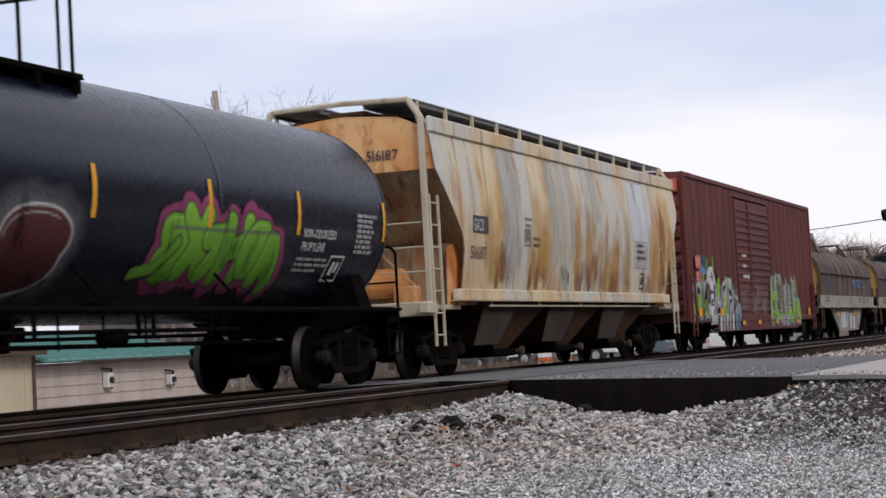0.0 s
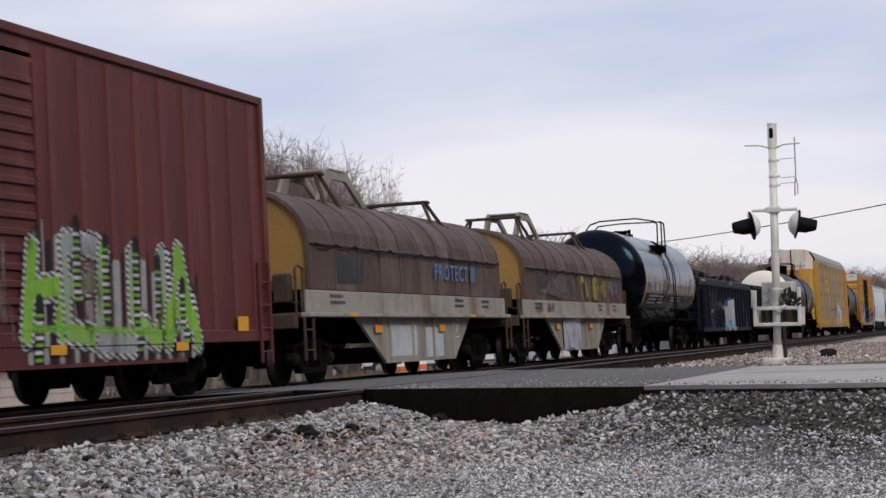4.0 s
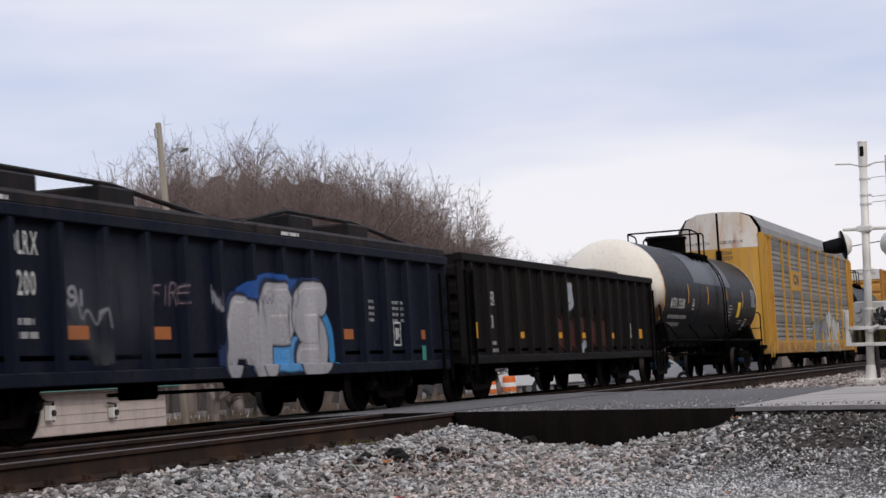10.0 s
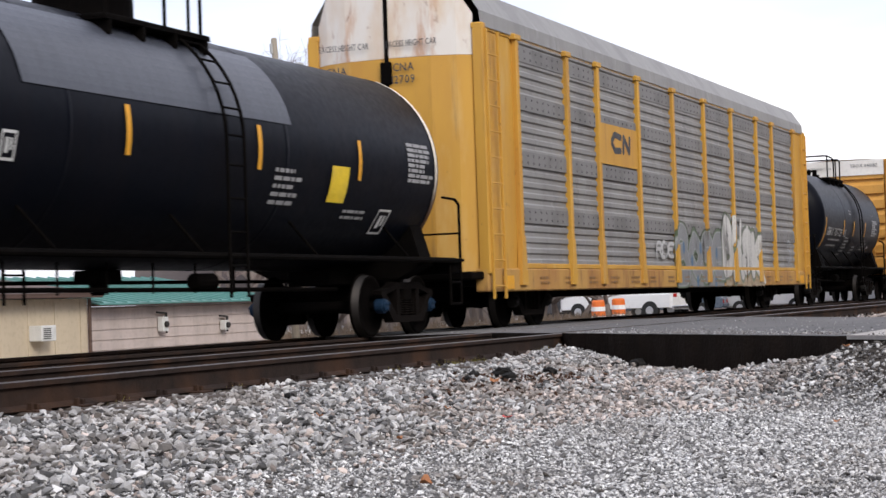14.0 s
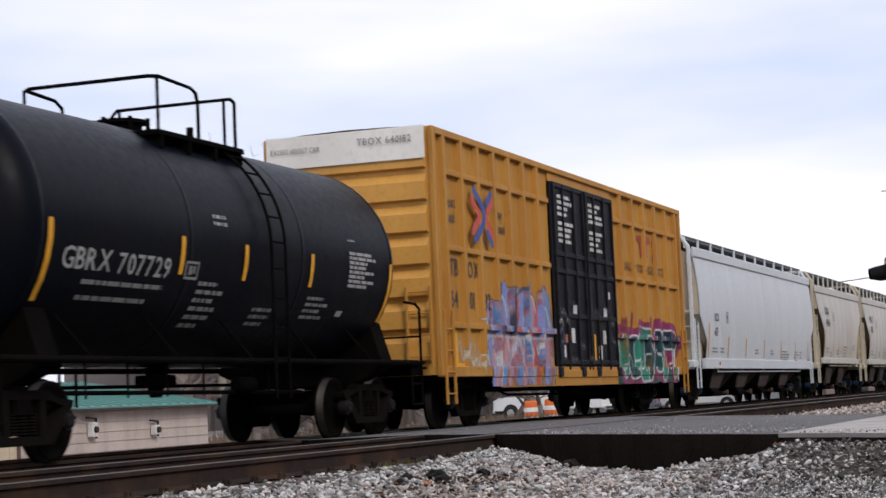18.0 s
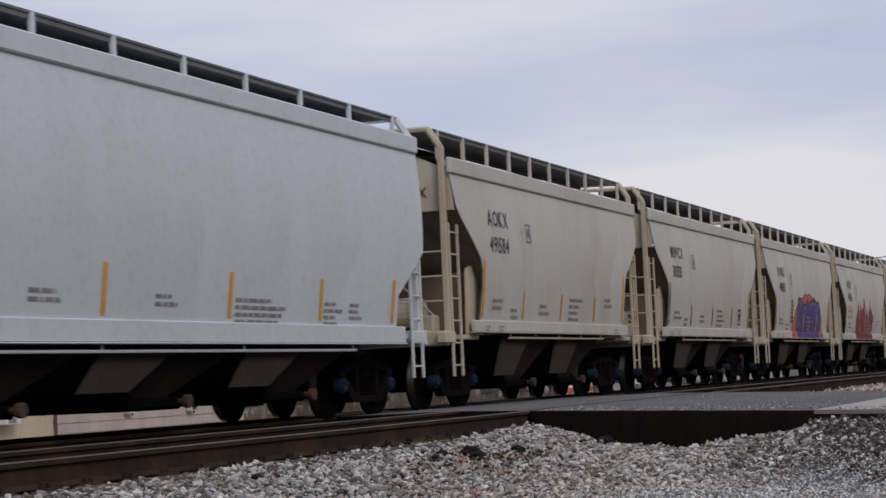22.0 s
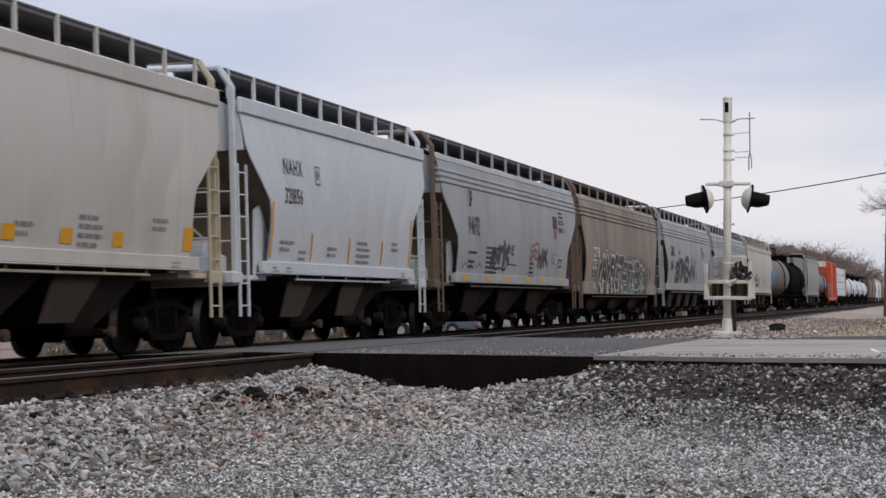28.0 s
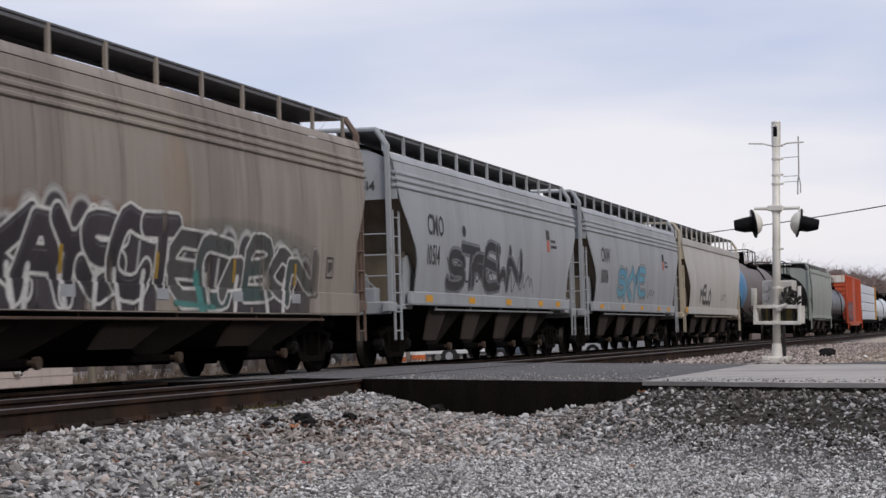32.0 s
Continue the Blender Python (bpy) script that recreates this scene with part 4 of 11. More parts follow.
def tank_car(label, s, half, shell, ends, r=1.5, zc=2.5, cyl=6.0, near_end=None, dome=True, frame_top=1.12, truck=None, walk_at=0.0, walk_len=3.2, blue=False, ladder_dx=0.9, rail_z=None, arched=False, shell_x=0.0, bend=None):
    """A stub-sill tank car: shell with dished heads, jacket seams, saddle frame, side rails, top platform and ladder."""
    car = start_car("tank_car", label, "tank car", s)
    bm = bmesh.new()
    n = 48
    prof = [(-cyl, r), (-cyl + 0.03, r), (-cyl * 0.33 - 0.02, r), (-cyl * 0.33, r), (-cyl * 0.33 + 0.02, r + 0.006), (-cyl * 0.33 + 0.05, r + 0.006), (-cyl * 0.33 + 0.07, r), (-cyl * 0.33 + 0.09, r), (cyl * 0.33 - 0.02, r), (cyl * 0.33, r), (cyl * 0.33 + 0.02, r + 0.006), (cyl * 0.33 + 0.05, r + 0.006), (cyl * 0.33 + 0.07, r), (cyl * 0.33 + 0.09, r), (cyl - 0.03, r), (cyl, r)]
    lathe(bm, prof, n, "x", (shell_x, 0, zc))
    part("shell", fixed(bm), shell, car, smooth=True)
    for sgn, m in ((-1, near_end or ends), (1, ends)):
        bm = bmesh.new()
        d = 0.62
        prof = [(sgn * (cyl + d * math.sin(a)), max(0.02, (r + 0.004) * math.cos(a))) for a in [i * math.pi / 2 / 9 for i in range(10)]]
        prof = [(sgn * (cyl - 0.05), r + 0.004)] + prof
        lathe(bm, prof, n, "x", (shell_x, 0, zc))
        part("head", fixed(bm), m, car, smooth=True)
    # stub sills, body bolsters and side rails
    truck = truck or half - 2.0
    for sgn in (-1, 1):
        bm = bmesh.new()
        x = sgn * truck
        cbox(bm, min(x - 1.2, x + 1.2), max(x - 1.2, x + 1.2) , -0.35, 0.35, 0.78, 1.15, 0.02)
        cbox(bm, *(sorted((sgn * (half - 0.75), sgn * (half - 0.35)))), -1.35, 1.35, 0.92, 1.12, 0.02)
        cbox(bm, *(sorted((sgn * (truck + 0.6), sgn * (half - 0.4)))), -0.32, 0.32, 0.75, 1.1, 0.02)
        part("stub_sill", fixed(bm), UNDER, car)
        bm = bmesh.new()
        prism(bm, [(-1.42, 1.05), (-1.2, 1.75), (-0.4, 1.15), (0.4, 1.15), (1.2, 1.75), (1.42, 1.05), (1.0, 0.85), (-1.0, 0.85)], x - 0.22, x + 0.22, "x")
        part("saddle", fixed(bm), UNDER, car)
        # crossover platform with end rails
        bm = bmesh.new()
        cbox(bm, *(sorted((sgn * (half - 1.0), sgn * (half - 0.45)))), -1.45, 1.45, 1.10, 1.15, 0.01)
        part("end_platform", fixed(bm), UNDER, car)
        xe = sgn * (half - 0.55)
        for y in (-1.42, 1.42):
            bm = bmesh.new()
            rail_bar(bm, [(xe, y, 0.45), (xe, y, 1.12), (xe, y, 2.0), (xe - sgn * 0.06, y * 0.97, 2.08), (xe - sgn * 0.5, y * 0.95, 2.10)], 0.022)
            rail_bar(bm, [(xe, y, 0.45), (xe - sgn * 0.45, y, 0.45), (xe - sgn * 0.45, y, 1.1)], 0.02)
            rail_bar(bm, [(xe, y, 0.78), (xe - sgn * 0.45, y, 0.78)], 0.02)
            part("grab_rail", fixed(bm), UNDER, car)
            bm = bmesh.new()
            rail_bar(bm, [(xe, y, 1.55), (xe, y * 0.35, 1.55)], 0.016)
            part("end_rail", fixed(bm), UNDER, car)
    for y in (-1.47, 1.47):
        bm = bmesh.new()
        rail_bar(bm, [(-half + 0.9, y, frame_top), (half - 0.9, y, frame_top)], 0.042, 8)
        part("side_rail", fixed(bm), UNDER, car)
        for x in np.linspace(-truck + 0.8, truck - 0.8, 5):
            bm = bmesh.new()
            rod(bm, (x, y, frame_top), (x - 0.35, y * 0.80, frame_top + 0.52), 0.02, 6)
            part("brace", fixed(bm), UNDER, car)
    # bottom outlet, brake gear
    bm = bmesh.new()
    lathe(bm, [(0.70, 0.08), (0.76, 0.11), (1.0, 0.13), (1.1, 0.2)], 16, "z", (0, 0, 0))
    cbox(bm, -0.3, 0.3, -0.16, 0.16, 0.85, 1.0, 0.02)
    part("bottom_outlet", fixed(bm), UNDER, car)
    bm = bmesh.new()
    rail_bar(bm, [(-truck + 1.2, -0.45, 0.78), (truck - 1.2, -0.45, 0.72)], 0.03)
    rail_bar(bm, [(-truck + 1.2, 0.3, 0.86), (truck - 1.2, 0.3, 0.86)], 0.025)
    for x in np.linspace(-2.6, 2.6, 6):
        rod(bm, (x, -0.45, 0.70), (x, -0.45, 1.15), 0.016, 6)
    lathe(bm, [(0.6, 0.08), (0.64, 0.11), (1.1, 0.11), (1.15, 0.08)], 14, "x", (0.8, -0.5, 0.84))
    part("brake_rigging", fixed(bm), UNDER, car)
    top = zc + r
    w0, w1 = walk_at - walk_len / 2, walk_at + walk_len / 2
    if arched:
        arched_rails(car, w0, w1, r, zc)
    else:
        cross_rails(car, w0, w1, w1 - 1.1 if bend is None else bend, r, zc, rail_z or top + 0.55)
    bm = bmesh.new()
    if dome:
        lathe(bm, [(top - 0.1, 0.60), (top + 0.34, 0.60), (top + 0.36, 0.65), (top + 0.42, 0.65), (top + 0.47, 0.5)], 26, "z", (walk_at, 0, 0))
    else:
        lathe(bm, [(top - 0.1, 0.28), (top + 0.08, 0.28), (top + 0.10, 0.34), (top + 0.15, 0.34)], 18, "z", (walk_at - 0.3, 0, 0))
        for q in range(6):
            rod(bm, (walk_at - 0.3 + 0.36 * math.cos(q), 0.36 * math.sin(q), top - 0.02), (walk_at - 0.3 + 0.36 * math.cos(q), 0.36 * math.sin(q), top + 0.17), 0.03, 6)
        vent = bmesh.new()
        rod(vent, (w1 + 0.35, -0.1, top - 0.05), (w1 + 0.35, -0.1, top + 0.27), 0.05, 10)
        rod(vent, (w1 + 0.35, -0.1, top - 0.02), (w1 + 0.35, -0.1, top + 0.10), 0.13, 10)
        part("safety_vent", fixed(vent), UNDER, car)
    part("dome_housing", fixed(bm), UNDER, car, "black valve housing")
    for sgn in (-1, 1):
        bm = bmesh.new()
        for dx in (-0.22, 0.22):
            pts = []
            for i in range(9):
                a = radians(54 - i * 6.75)
                pts.append((walk_at + ladder_dx + dx, sgn * (r + 0.10) * math.cos(a), zc + (r + 0.10) * math.sin(a)))
            pts.append((walk_at + ladder_dx + dx, sgn * (r + 0.10), 0.62))
            rail_bar(bm, pts, 0.022)
        lad = part("ladder", fixed(bm), UNDER, car)
        key = "tank"
        for i in range(9):
            if i < 5:
                a = radians(50 - i * 12)
                m = pose(walk_at + ladder_dx, sgn * (r + 0.10) * math.cos(a), zc + (r + 0.10) * math.sin(a))
            else:
                m = pose(walk_at + ladder_dx, sgn * (r + 0.10), zc - 0.3 - (i - 5) * 0.40)
            if key not in RUNGS:
                bm = bmesh.new()
                rod(bm, (-0.22, 0, 0), (0.22, 0, 0), 0.014, 6)
                RUNGS[key] = part("rung", bm, UNDER, lad)
                RUNGS[key].matrix_basis = m
            else:
                same("rung", RUNGS[key], lad, m)
    trucks(car, truck, half, blue)
    return car, on_tank(r + 0.004, zc)


def hopper_car(label, s, half, body, end, dark, side=8.0, eave=4.0, sill=(1.25, 1.45), diag=((0.2, 3.2), (1.3, 2.45)), bays=3, trim="lip", walk_z=None, truck=None, blue=False, bulge=0.14, post=None, frame=None, name="hopper_car", posts=9, lit_webs=True, seams=8, slope_mat=None):
    """A covered hopper: curved sides cut back at the ends, slope sheets, chutes, roof with hatches, running boards, ladders."""
    car = start_car(name, label, "hopper car", s)
    post, frame = post or body, frame or end
    z0, z1 = sill
    (d0, zh), (d1, zl) = diag
    walk_z = (walk_z or eave + 0.42) + 0.18

    def prof(z):
        k = (z - z0) / (eave - z0)
        return 1.47 + bulge * math.sin(max(0.0, min(1.0, k)) * math.pi * 0.92) + 0.02

    def end_x(z):
        """Half length of the side sheet at a height."""
        return side - np.interp(z, [z1, zl, zh, eave], [d1, d1, d0, 0.0])

    def surf(u, v):
        return (u, -prof(v), v)

    zs = [z1 - 0.02] + [z1 + (eave - z1) * i / 12 for i in range(1, 13)]
    for sgn in (-1, 1):
        bm = bmesh.new()
        rings = []
        ks = [(0.0, 0.0)]
        for i in range(1, seams):
            ks += [(i / seams - 0.0045, 0.0), (i / seams, 0.006), (i / seams + 0.0045, 0.0)]
        ks.append((1.0, 0.0))
        for z in zs:
            e = end_x(z)
            rings.append([(-e + 2 * e * k, sgn * (prof(z) - dip - 0.0015 * math.sin(k * seams * math.pi) ** 2), z) for k, dip in ks])
        loft(bm, rings, closed=False)
        rings = [[(x, y - sgn * 0.02, z) for x, y, z in r] for r in rings]
        loft(bm, rings, closed=False)
        part("side_sheet", fixed(bm), body, car, smooth=True)
        # side sill and roof trim
        e = side - d1 + 0.28
        part("side_sill", boxes((-e, e, min(sgn * 1.46, sgn * 1.56), max(sgn * 1.46, sgn * 1.56), z0, z1), c=0.012), body, car)
        part("sill_flange", boxes((-e, e, min(sgn * 1.40, sgn * 1.585), max(sgn * 1.40, sgn * 1.585), z0 - 0.02, z0 - 0.003), c=0.006), body, car)
        y = prof(eave)
        if trim == "lip":
            part("roof_trim", boxes((-side, side, *sorted((sgn * (y - 0.03), sgn * (y + 0.055))), eave - 0.06, eave + 0.20), c=0.02), body, car)
        else:
            for i in range(3):
                part("roof_trim", boxes((-side, side, *sorted((sgn * (y - 0.04), sgn * (y + 0.095 - 0.018 * i))), eave - 0.52 + i * 0.13, eave - 0.445 + i * 0.13), c=0.02), body, car)
    # roof
    bm = bmesh.new()
    y = prof(eave) - 0.02
    ring = [(-y, eave + 0.02), (-y + 0.04, eave + 0.16), (-1.0, eave + 0.26), (-0.5, eave + 0.33), (0, eave + 0.35), (0.5, eave + 0.33), (1.0, eave + 0.26), (y - 0.04, eave + 0.16), (y, eave + 0.02)]
    loft(bm, [[(x, yy, z) for yy, z in ring] for x in (-side, side)], closed=False)
    part("roof", fixed(bm), body, car, smooth=True)
    part("hatch_trough", boxes((-side + 0.3, side - 0.3, -0.34, 0.34, eave + 0.28, walk_z - 0.05), c=0.02), dark, car, "dark long hatch trough on the roof")
    hatches = max(2, int(side / 1.9))
    for i in range(hatches):
        x = -side + 1.0 + (2 * side - 2.0) * (i + 0.5) / hatches
        bm = bmesh.new()
        cbox(bm, x - 0.7, x + 0.7, -0.30, 0.30, walk_z - 0.049, walk_z + 0.03, 0.03)
        part("hatch", fixed(bm), body, car)
    # running boards on brackets, each side
    for sgn in (-1, 1):
        bm = bmesh.new()
        e = side - 0.1
        y0, y1 = sorted((sgn * 0.36, sgn * 1.28))
        cbox(bm, -e, e, y0, y1, walk_z, walk_z + 0.035, 0.006)
        part("running_board", fixed(bm), GRATING, car, "dark steel grating running board")
        for q in (y0 + 0.02, y1 - 0.05):
            part("board_edge", boxes((-e, e, q, q + 0.03, walk_z - 0.06, walk_z - 0.002), c=0.004), GRATING, car)
        for i in range(posts + 1):
            x = -e + 0.15 + (2 * e - 0.3) * i / posts
            bm = bmesh.new()
            cbox(bm, x - 0.03, x + 0.03, *sorted((sgn * 1.24, sgn * 1.30)), eave + 0.14, walk_z + 0.02, 0.006)
            part("bracket", fixed(bm), post, car)
    # ends
    for sgn in (-1, 1):
        xe = sgn * (side - 0.06)
        zmid = min(zh + 0.02, eave - 0.55)
        bm = bmesh.new()
        edge = [(prof(z) - 0.022, z) for z in np.linspace(zmid, eave, 6)]
        pts = [(-y, z) for y, z in edge[::-1]] + edge + [(1.0, eave + 0.24), (0, eave + 0.33), (-1.0, eave + 0.24)]
        prism(bm, pts, xe - 0.02, xe + 0.02, "x")
        part("end_sheet", fixed(bm), end, car)
        bm = bmesh.new()      # slope sheet along the cut-back edge of the sides, then down to the chutes
        rings = [[(sgn * (end_x(z) - 0.04), -prof(z) + 0.022, z), (sgn * (end_x(z) - 0.04), prof(z) - 0.022, z)] for z in np.linspace(zmid, zl, 6)]
        rings.append([(sgn * (side - d1 - 1.0), -1.44, 1.2), (sgn * (side - d1 - 1.0), 1.44, 1.2)])
        loft(bm, rings, closed=False)
        part("slope_sheet", fixed(bm), (slope_mat or SLOPE) if zh > 2.9 else end, car)
        part("end_panel", boxes((*sorted((sgn * (side - d1 + 0.02), sgn * (side - d1 + 0.05))), -1.37, 1.37, 1.21, 2.25), c=0.006), (slope_mat or SLOPE) if zh > 2.9 else end, car)
        for yy in (-1.38, 1.38):
            bm = bmesh.new()
            prism(bm, [(sgn * (side - d1 - 0.5), 1.2), (sgn * (side - d1 + 0.3), 1.2), (sgn * (side - d1 + 0.22), zl - 0.1), (sgn * (side - d1 - 0.4), zl + 0.1)], yy - 0.02, yy + 0.02)
            part("bolster_web", fixed(bm), end, car)
        # shear plate, draft sill, bolster
        part("end_platform", boxes((*sorted((sgn * (side - d1 - 0.2), sgn * (half - 0.45))), -1.42, 1.42, 1.12, 1.20), c=0.012), frame, car)
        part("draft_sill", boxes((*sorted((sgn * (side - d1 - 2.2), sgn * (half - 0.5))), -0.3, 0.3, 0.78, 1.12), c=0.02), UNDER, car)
        part("end_sill", boxes((*sorted((sgn * (half - 0.55), sgn * (half - 0.42))), -1.48, 1.48, 1.02, 1.26), c=0.02), frame, car)
        bm = bmesh.new()
        lathe(bm, [(-0.75, 0.20), (-0.7, 0.25), (0.5, 0.25), (0.55, 0.20)], 16, "y", (sgn * (side - d1 + 0.35), 0.1, 1.62))
        part("air_reservoir", fixed(bm), end, car)
        bm = bmesh.new()
        cbox(bm, *sorted((sgn * (side - d1 + 0.4), sgn * (side - d1 + 0.7))), -0.95, -0.55, 1.22, 1.55, 0.03)
        rail_bar(bm, [(sgn * (side - d1 + 0.4), -0.9, 1.5), (sgn * (side - d1 + 0.2), -0.2, 2.1), (sgn * (side - d1), 0.4, 1.6)], 0.018)
        part("brake_valve", fixed(bm), end, car)
        for yy in (-1.0, 1.0):
            q = yy / abs(yy)
            xl = sgn * (half - 0.52)
            # corner post up to the running board, then bent over to it
            bm = bmesh.new()
            xp = sgn * (side + 0.03)
            cbox(bm, xp - 0.05, xp + 0.05, *sorted((q * 1.38, q * 1.48)), 1.2, walk_z - 0.28, 0.012)
            rod(bm, (xp, q * 1.43, walk_z - 0.30), (xp, q * 1.22, walk_z + 0.02), 0.055, 6)
            rod(bm, (xp, q * 1.22, walk_z + 0.02), (xp, 0, walk_z + 0.05), 0.045, 6)
            part("corner_post", fixed(bm), frame, car)
            ladder(car, xp + sgn * 0.02 - sgn * 0.22, q * 1.50, 0.52, min(zh, 3.1) - 0.1, frame, 0.40, True)
            part("sill_step", boxes((xp - 0.35, xp + 0.10, *sorted((q * 1.36, q * 1.52)), 1.06, 1.24), c=0.015), frame, car)
            bm = bmesh.new()
            for z in (1.75, 2.15, 2.55):
                rod(bm, (xl, q * 0.6, z), (xp, q * 1.45, z), 0.014, 6)
            part("grab_iron", fixed(bm), frame, car)
    # chutes: shade is put into their dark colour, light into the paler webs
    span = 2 * (side - d1 - 1.3)
    w = span / bays
    for b in range(bays):
        xa, xb = -span / 2 + b * w, -span / 2 + (b + 1) * w
        xm = (xa + xb) / 2
        zb = 0.42
        bm = bmesh.new()
        top = [(xa, -1.44, z0), (xb, -1.44, z0), (xb, 1.44, z0), (xa, 1.44, z0)]
        g = 0.42
        low = [(xm - g, -1.05, zb), (xm + g, -1.05, zb), (xm + g, 1.05, zb), (xm - g, 1.05, zb)]
        loft(bm, [low, top], closed=True)
        part("chute", fixed(bm), dark, car, "grimy steel hopper chute, shade put into its dark colour")
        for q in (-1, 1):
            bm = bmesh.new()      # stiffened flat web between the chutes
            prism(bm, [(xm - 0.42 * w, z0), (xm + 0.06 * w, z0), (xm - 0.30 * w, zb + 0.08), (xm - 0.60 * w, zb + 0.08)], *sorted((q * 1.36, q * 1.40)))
            part("chute_web", fixed(bm), DIRTY_LIT_WEB if lit_webs else SHADED_WEB, car, "" if not lit_webs else "grimy web plate of the chute, coloured as its lit face")
        part("outlet_gate", boxes((xm - 0.62, xm + 0.62, -1.12, 1.12, 0.27, zb), (xm - 0.80, xm + 0.80, -1.20, -1.12, 0.30, 0.40), (xm - 0.72, xm + 0.72, 1.12, 1.20, 0.30, 0.40), c=0.015), UNDER, car)
        bm = bmesh.new()
        rod(bm, (xm + 0.45, -1.34, 0.36), (xm + 0.45, 1.34, 0.36), 0.035, 8)
        for q in (-1, 1):
            lathe(bm, [(q * 1.28, 0.05), (q * 1.285, 0.085), (q * 1.35, 0.085), (q * 1.355, 0.05)], 10, "y", (xm + 0.45, 0, 0.36))
        part("gate_capstan", fixed(bm), RUSTY_GEAR, car)
    part("center_sill", boxes((-side + d1, side - d1, -0.25, 0.25, 0.85, 1.2), c=0.02), UNDER, car)
    bm = bmesh.new()
    rail_bar(bm, [(-span / 2 + 0.2, -1.5, z0 - 0.10), (span / 2 - 0.2, -1.5, z0 - 0.10)], 0.02)
    for x in np.linspace(-span / 2 + 0.3, span / 2 - 0.3, 5):
        rod(bm, (x, -1.5, z0 - 0.1), (x, -1.5, z0), 0.014, 6)
    part("hand_hold", fixed(bm), frame, car)
    trucks(car, truck or half - 1.95, half, blue)
    return car, surf


def box_car(label, s, half, body, side=9.48, top=4.55, bottom=0.78, sill_drop=0.5, door=None, ribs=9, truck=None, end_mat=None, cap_mat=None, w=1.5, post_w=0.10, roof_mat=None, name="box_car", recess=0.0, corr=9):
    """An outside-post boxcar; door: a function that builds it."""
    car = start_car(name, label, "boxcar", s)
    end_mat = end_mat or body
    door_x0, door_x1 = door
    for sgn in (-1, 1):
        for a, b in ((-side, door_x0), (door_x1, side)):
            part("side_panel", boxes((a, b, *sorted((sgn * (w - 0.09 - recess), sgn * (w - 0.05 - recess))), bottom, top - 0.06), c=0.004), body, car)
        part("door_header", boxes((door_x0, door_x1, *sorted((sgn * (w - 0.09), sgn * (w - 0.05))), top - 0.30, top - 0.06), c=0.004), body, car)
        part("top_chord", boxes((-side, side, *sorted((sgn * (w - 0.08), sgn * w)), top - 0.12, top), c=0.012), roof_mat or body, car)
        part("side_sill", boxes((-side, side, *sorted((sgn * (w - 0.08), sgn * w)), bottom - 0.04, bottom + 0.14), c=0.012), body, car)
        bm = bmesh.new()
        e = side * 0.66
        prism(bm, [(-e, bottom), (e, bottom), (e - 0.1, sill_drop), (-e + 0.1, sill_drop)], *sorted((sgn * (w - 0.05), sgn * (w - 0.015))))
        part("deep_sill", fixed(bm), body, car)
    bm = bmesh.new()
    ring = [(-w, top - 0.01), (-w * 0.5, top + 0.035), (0, top + 0.05), (w * 0.5, top + 0.035), (w, top - 0.01)]
    loft(bm, [[(x, y, z) for y, z in ring] for x in np.linspace(-side, side, 16)], closed=False)
    part("roof", fixed(bm), roof_mat or body, car)
    for sgn in (-1, 1):
        x = sgn * side
        part("end_wall", boxes((*sorted((x, x - sgn * 0.06)), -w + 0.08, w - 0.08, bottom, top), c=0.004), end_mat, car)
        for yy in (-w + 0.04, w - 0.04):
            part("corner_post", boxes((*sorted((x + sgn * 0.02, x - sgn * 0.12)), yy - 0.05, yy + 0.05, bottom - 0.03, top), c=0.015), body, car)
        for i in range(corr):
            step = (top - bottom - 0.4) / corr
            z = bottom + 0.22 + step * i
            bm = bmesh.new()
            prism(bm, [(x + sgn * 0.0, z), (x + sgn * 0.10, z + 0.03), (x + sgn * 0.10, z + 0.6 * step), (x + sgn * 0.0, z + 0.85 * step)], -w + 0.14, w - 0.14)
            part("end_corrugation", fixed(bm), end_mat, car)
        part("end_sill", boxes((*sorted((x - sgn * 0.1, sgn * (half - 0.45))), -0.35, 0.35, 0.72, 1.05), c=0.02), UNDER, car)
        part("crossover_step", boxes((*sorted((x + sgn * 0.06, sgn * (half - 0.42))), -1.3, 1.3, 1.02, 1.06), c=0.01), UNDER, car)
        for q in (-1, 1):
            ladder(car, sgn * (side - 0.32), q * (w + 0.03), 0.42, 2.0, body, 0.42, True)
            ladder(car, sgn * (side + 0.16), q * (w - 0.32), 1.05, 2.4, body, 0.42, False)
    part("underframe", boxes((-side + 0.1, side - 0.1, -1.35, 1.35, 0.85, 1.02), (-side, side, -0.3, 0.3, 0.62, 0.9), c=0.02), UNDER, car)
    bm = bmesh.new()
    rail_bar(bm, [(-3.5, -0.8, 0.55), (3.5, -0.8, 0.5)], 0.025)
    rail_bar(bm, [(-3.5, -0.8, 0.55), (-4.5, -0.6, 0.8)], 0.025)
    lathe(bm, [(-0.5, 0.16), (-0.45, 0.2), (0.45, 0.2), (0.5, 0.16)], 14, "x", (1.2, -0.75, 0.68))
    part("brake_rigging", fixed(bm), UNDER, car)
    trucks(car, truck or half - 3.3, half)
    return car, side_y(w)


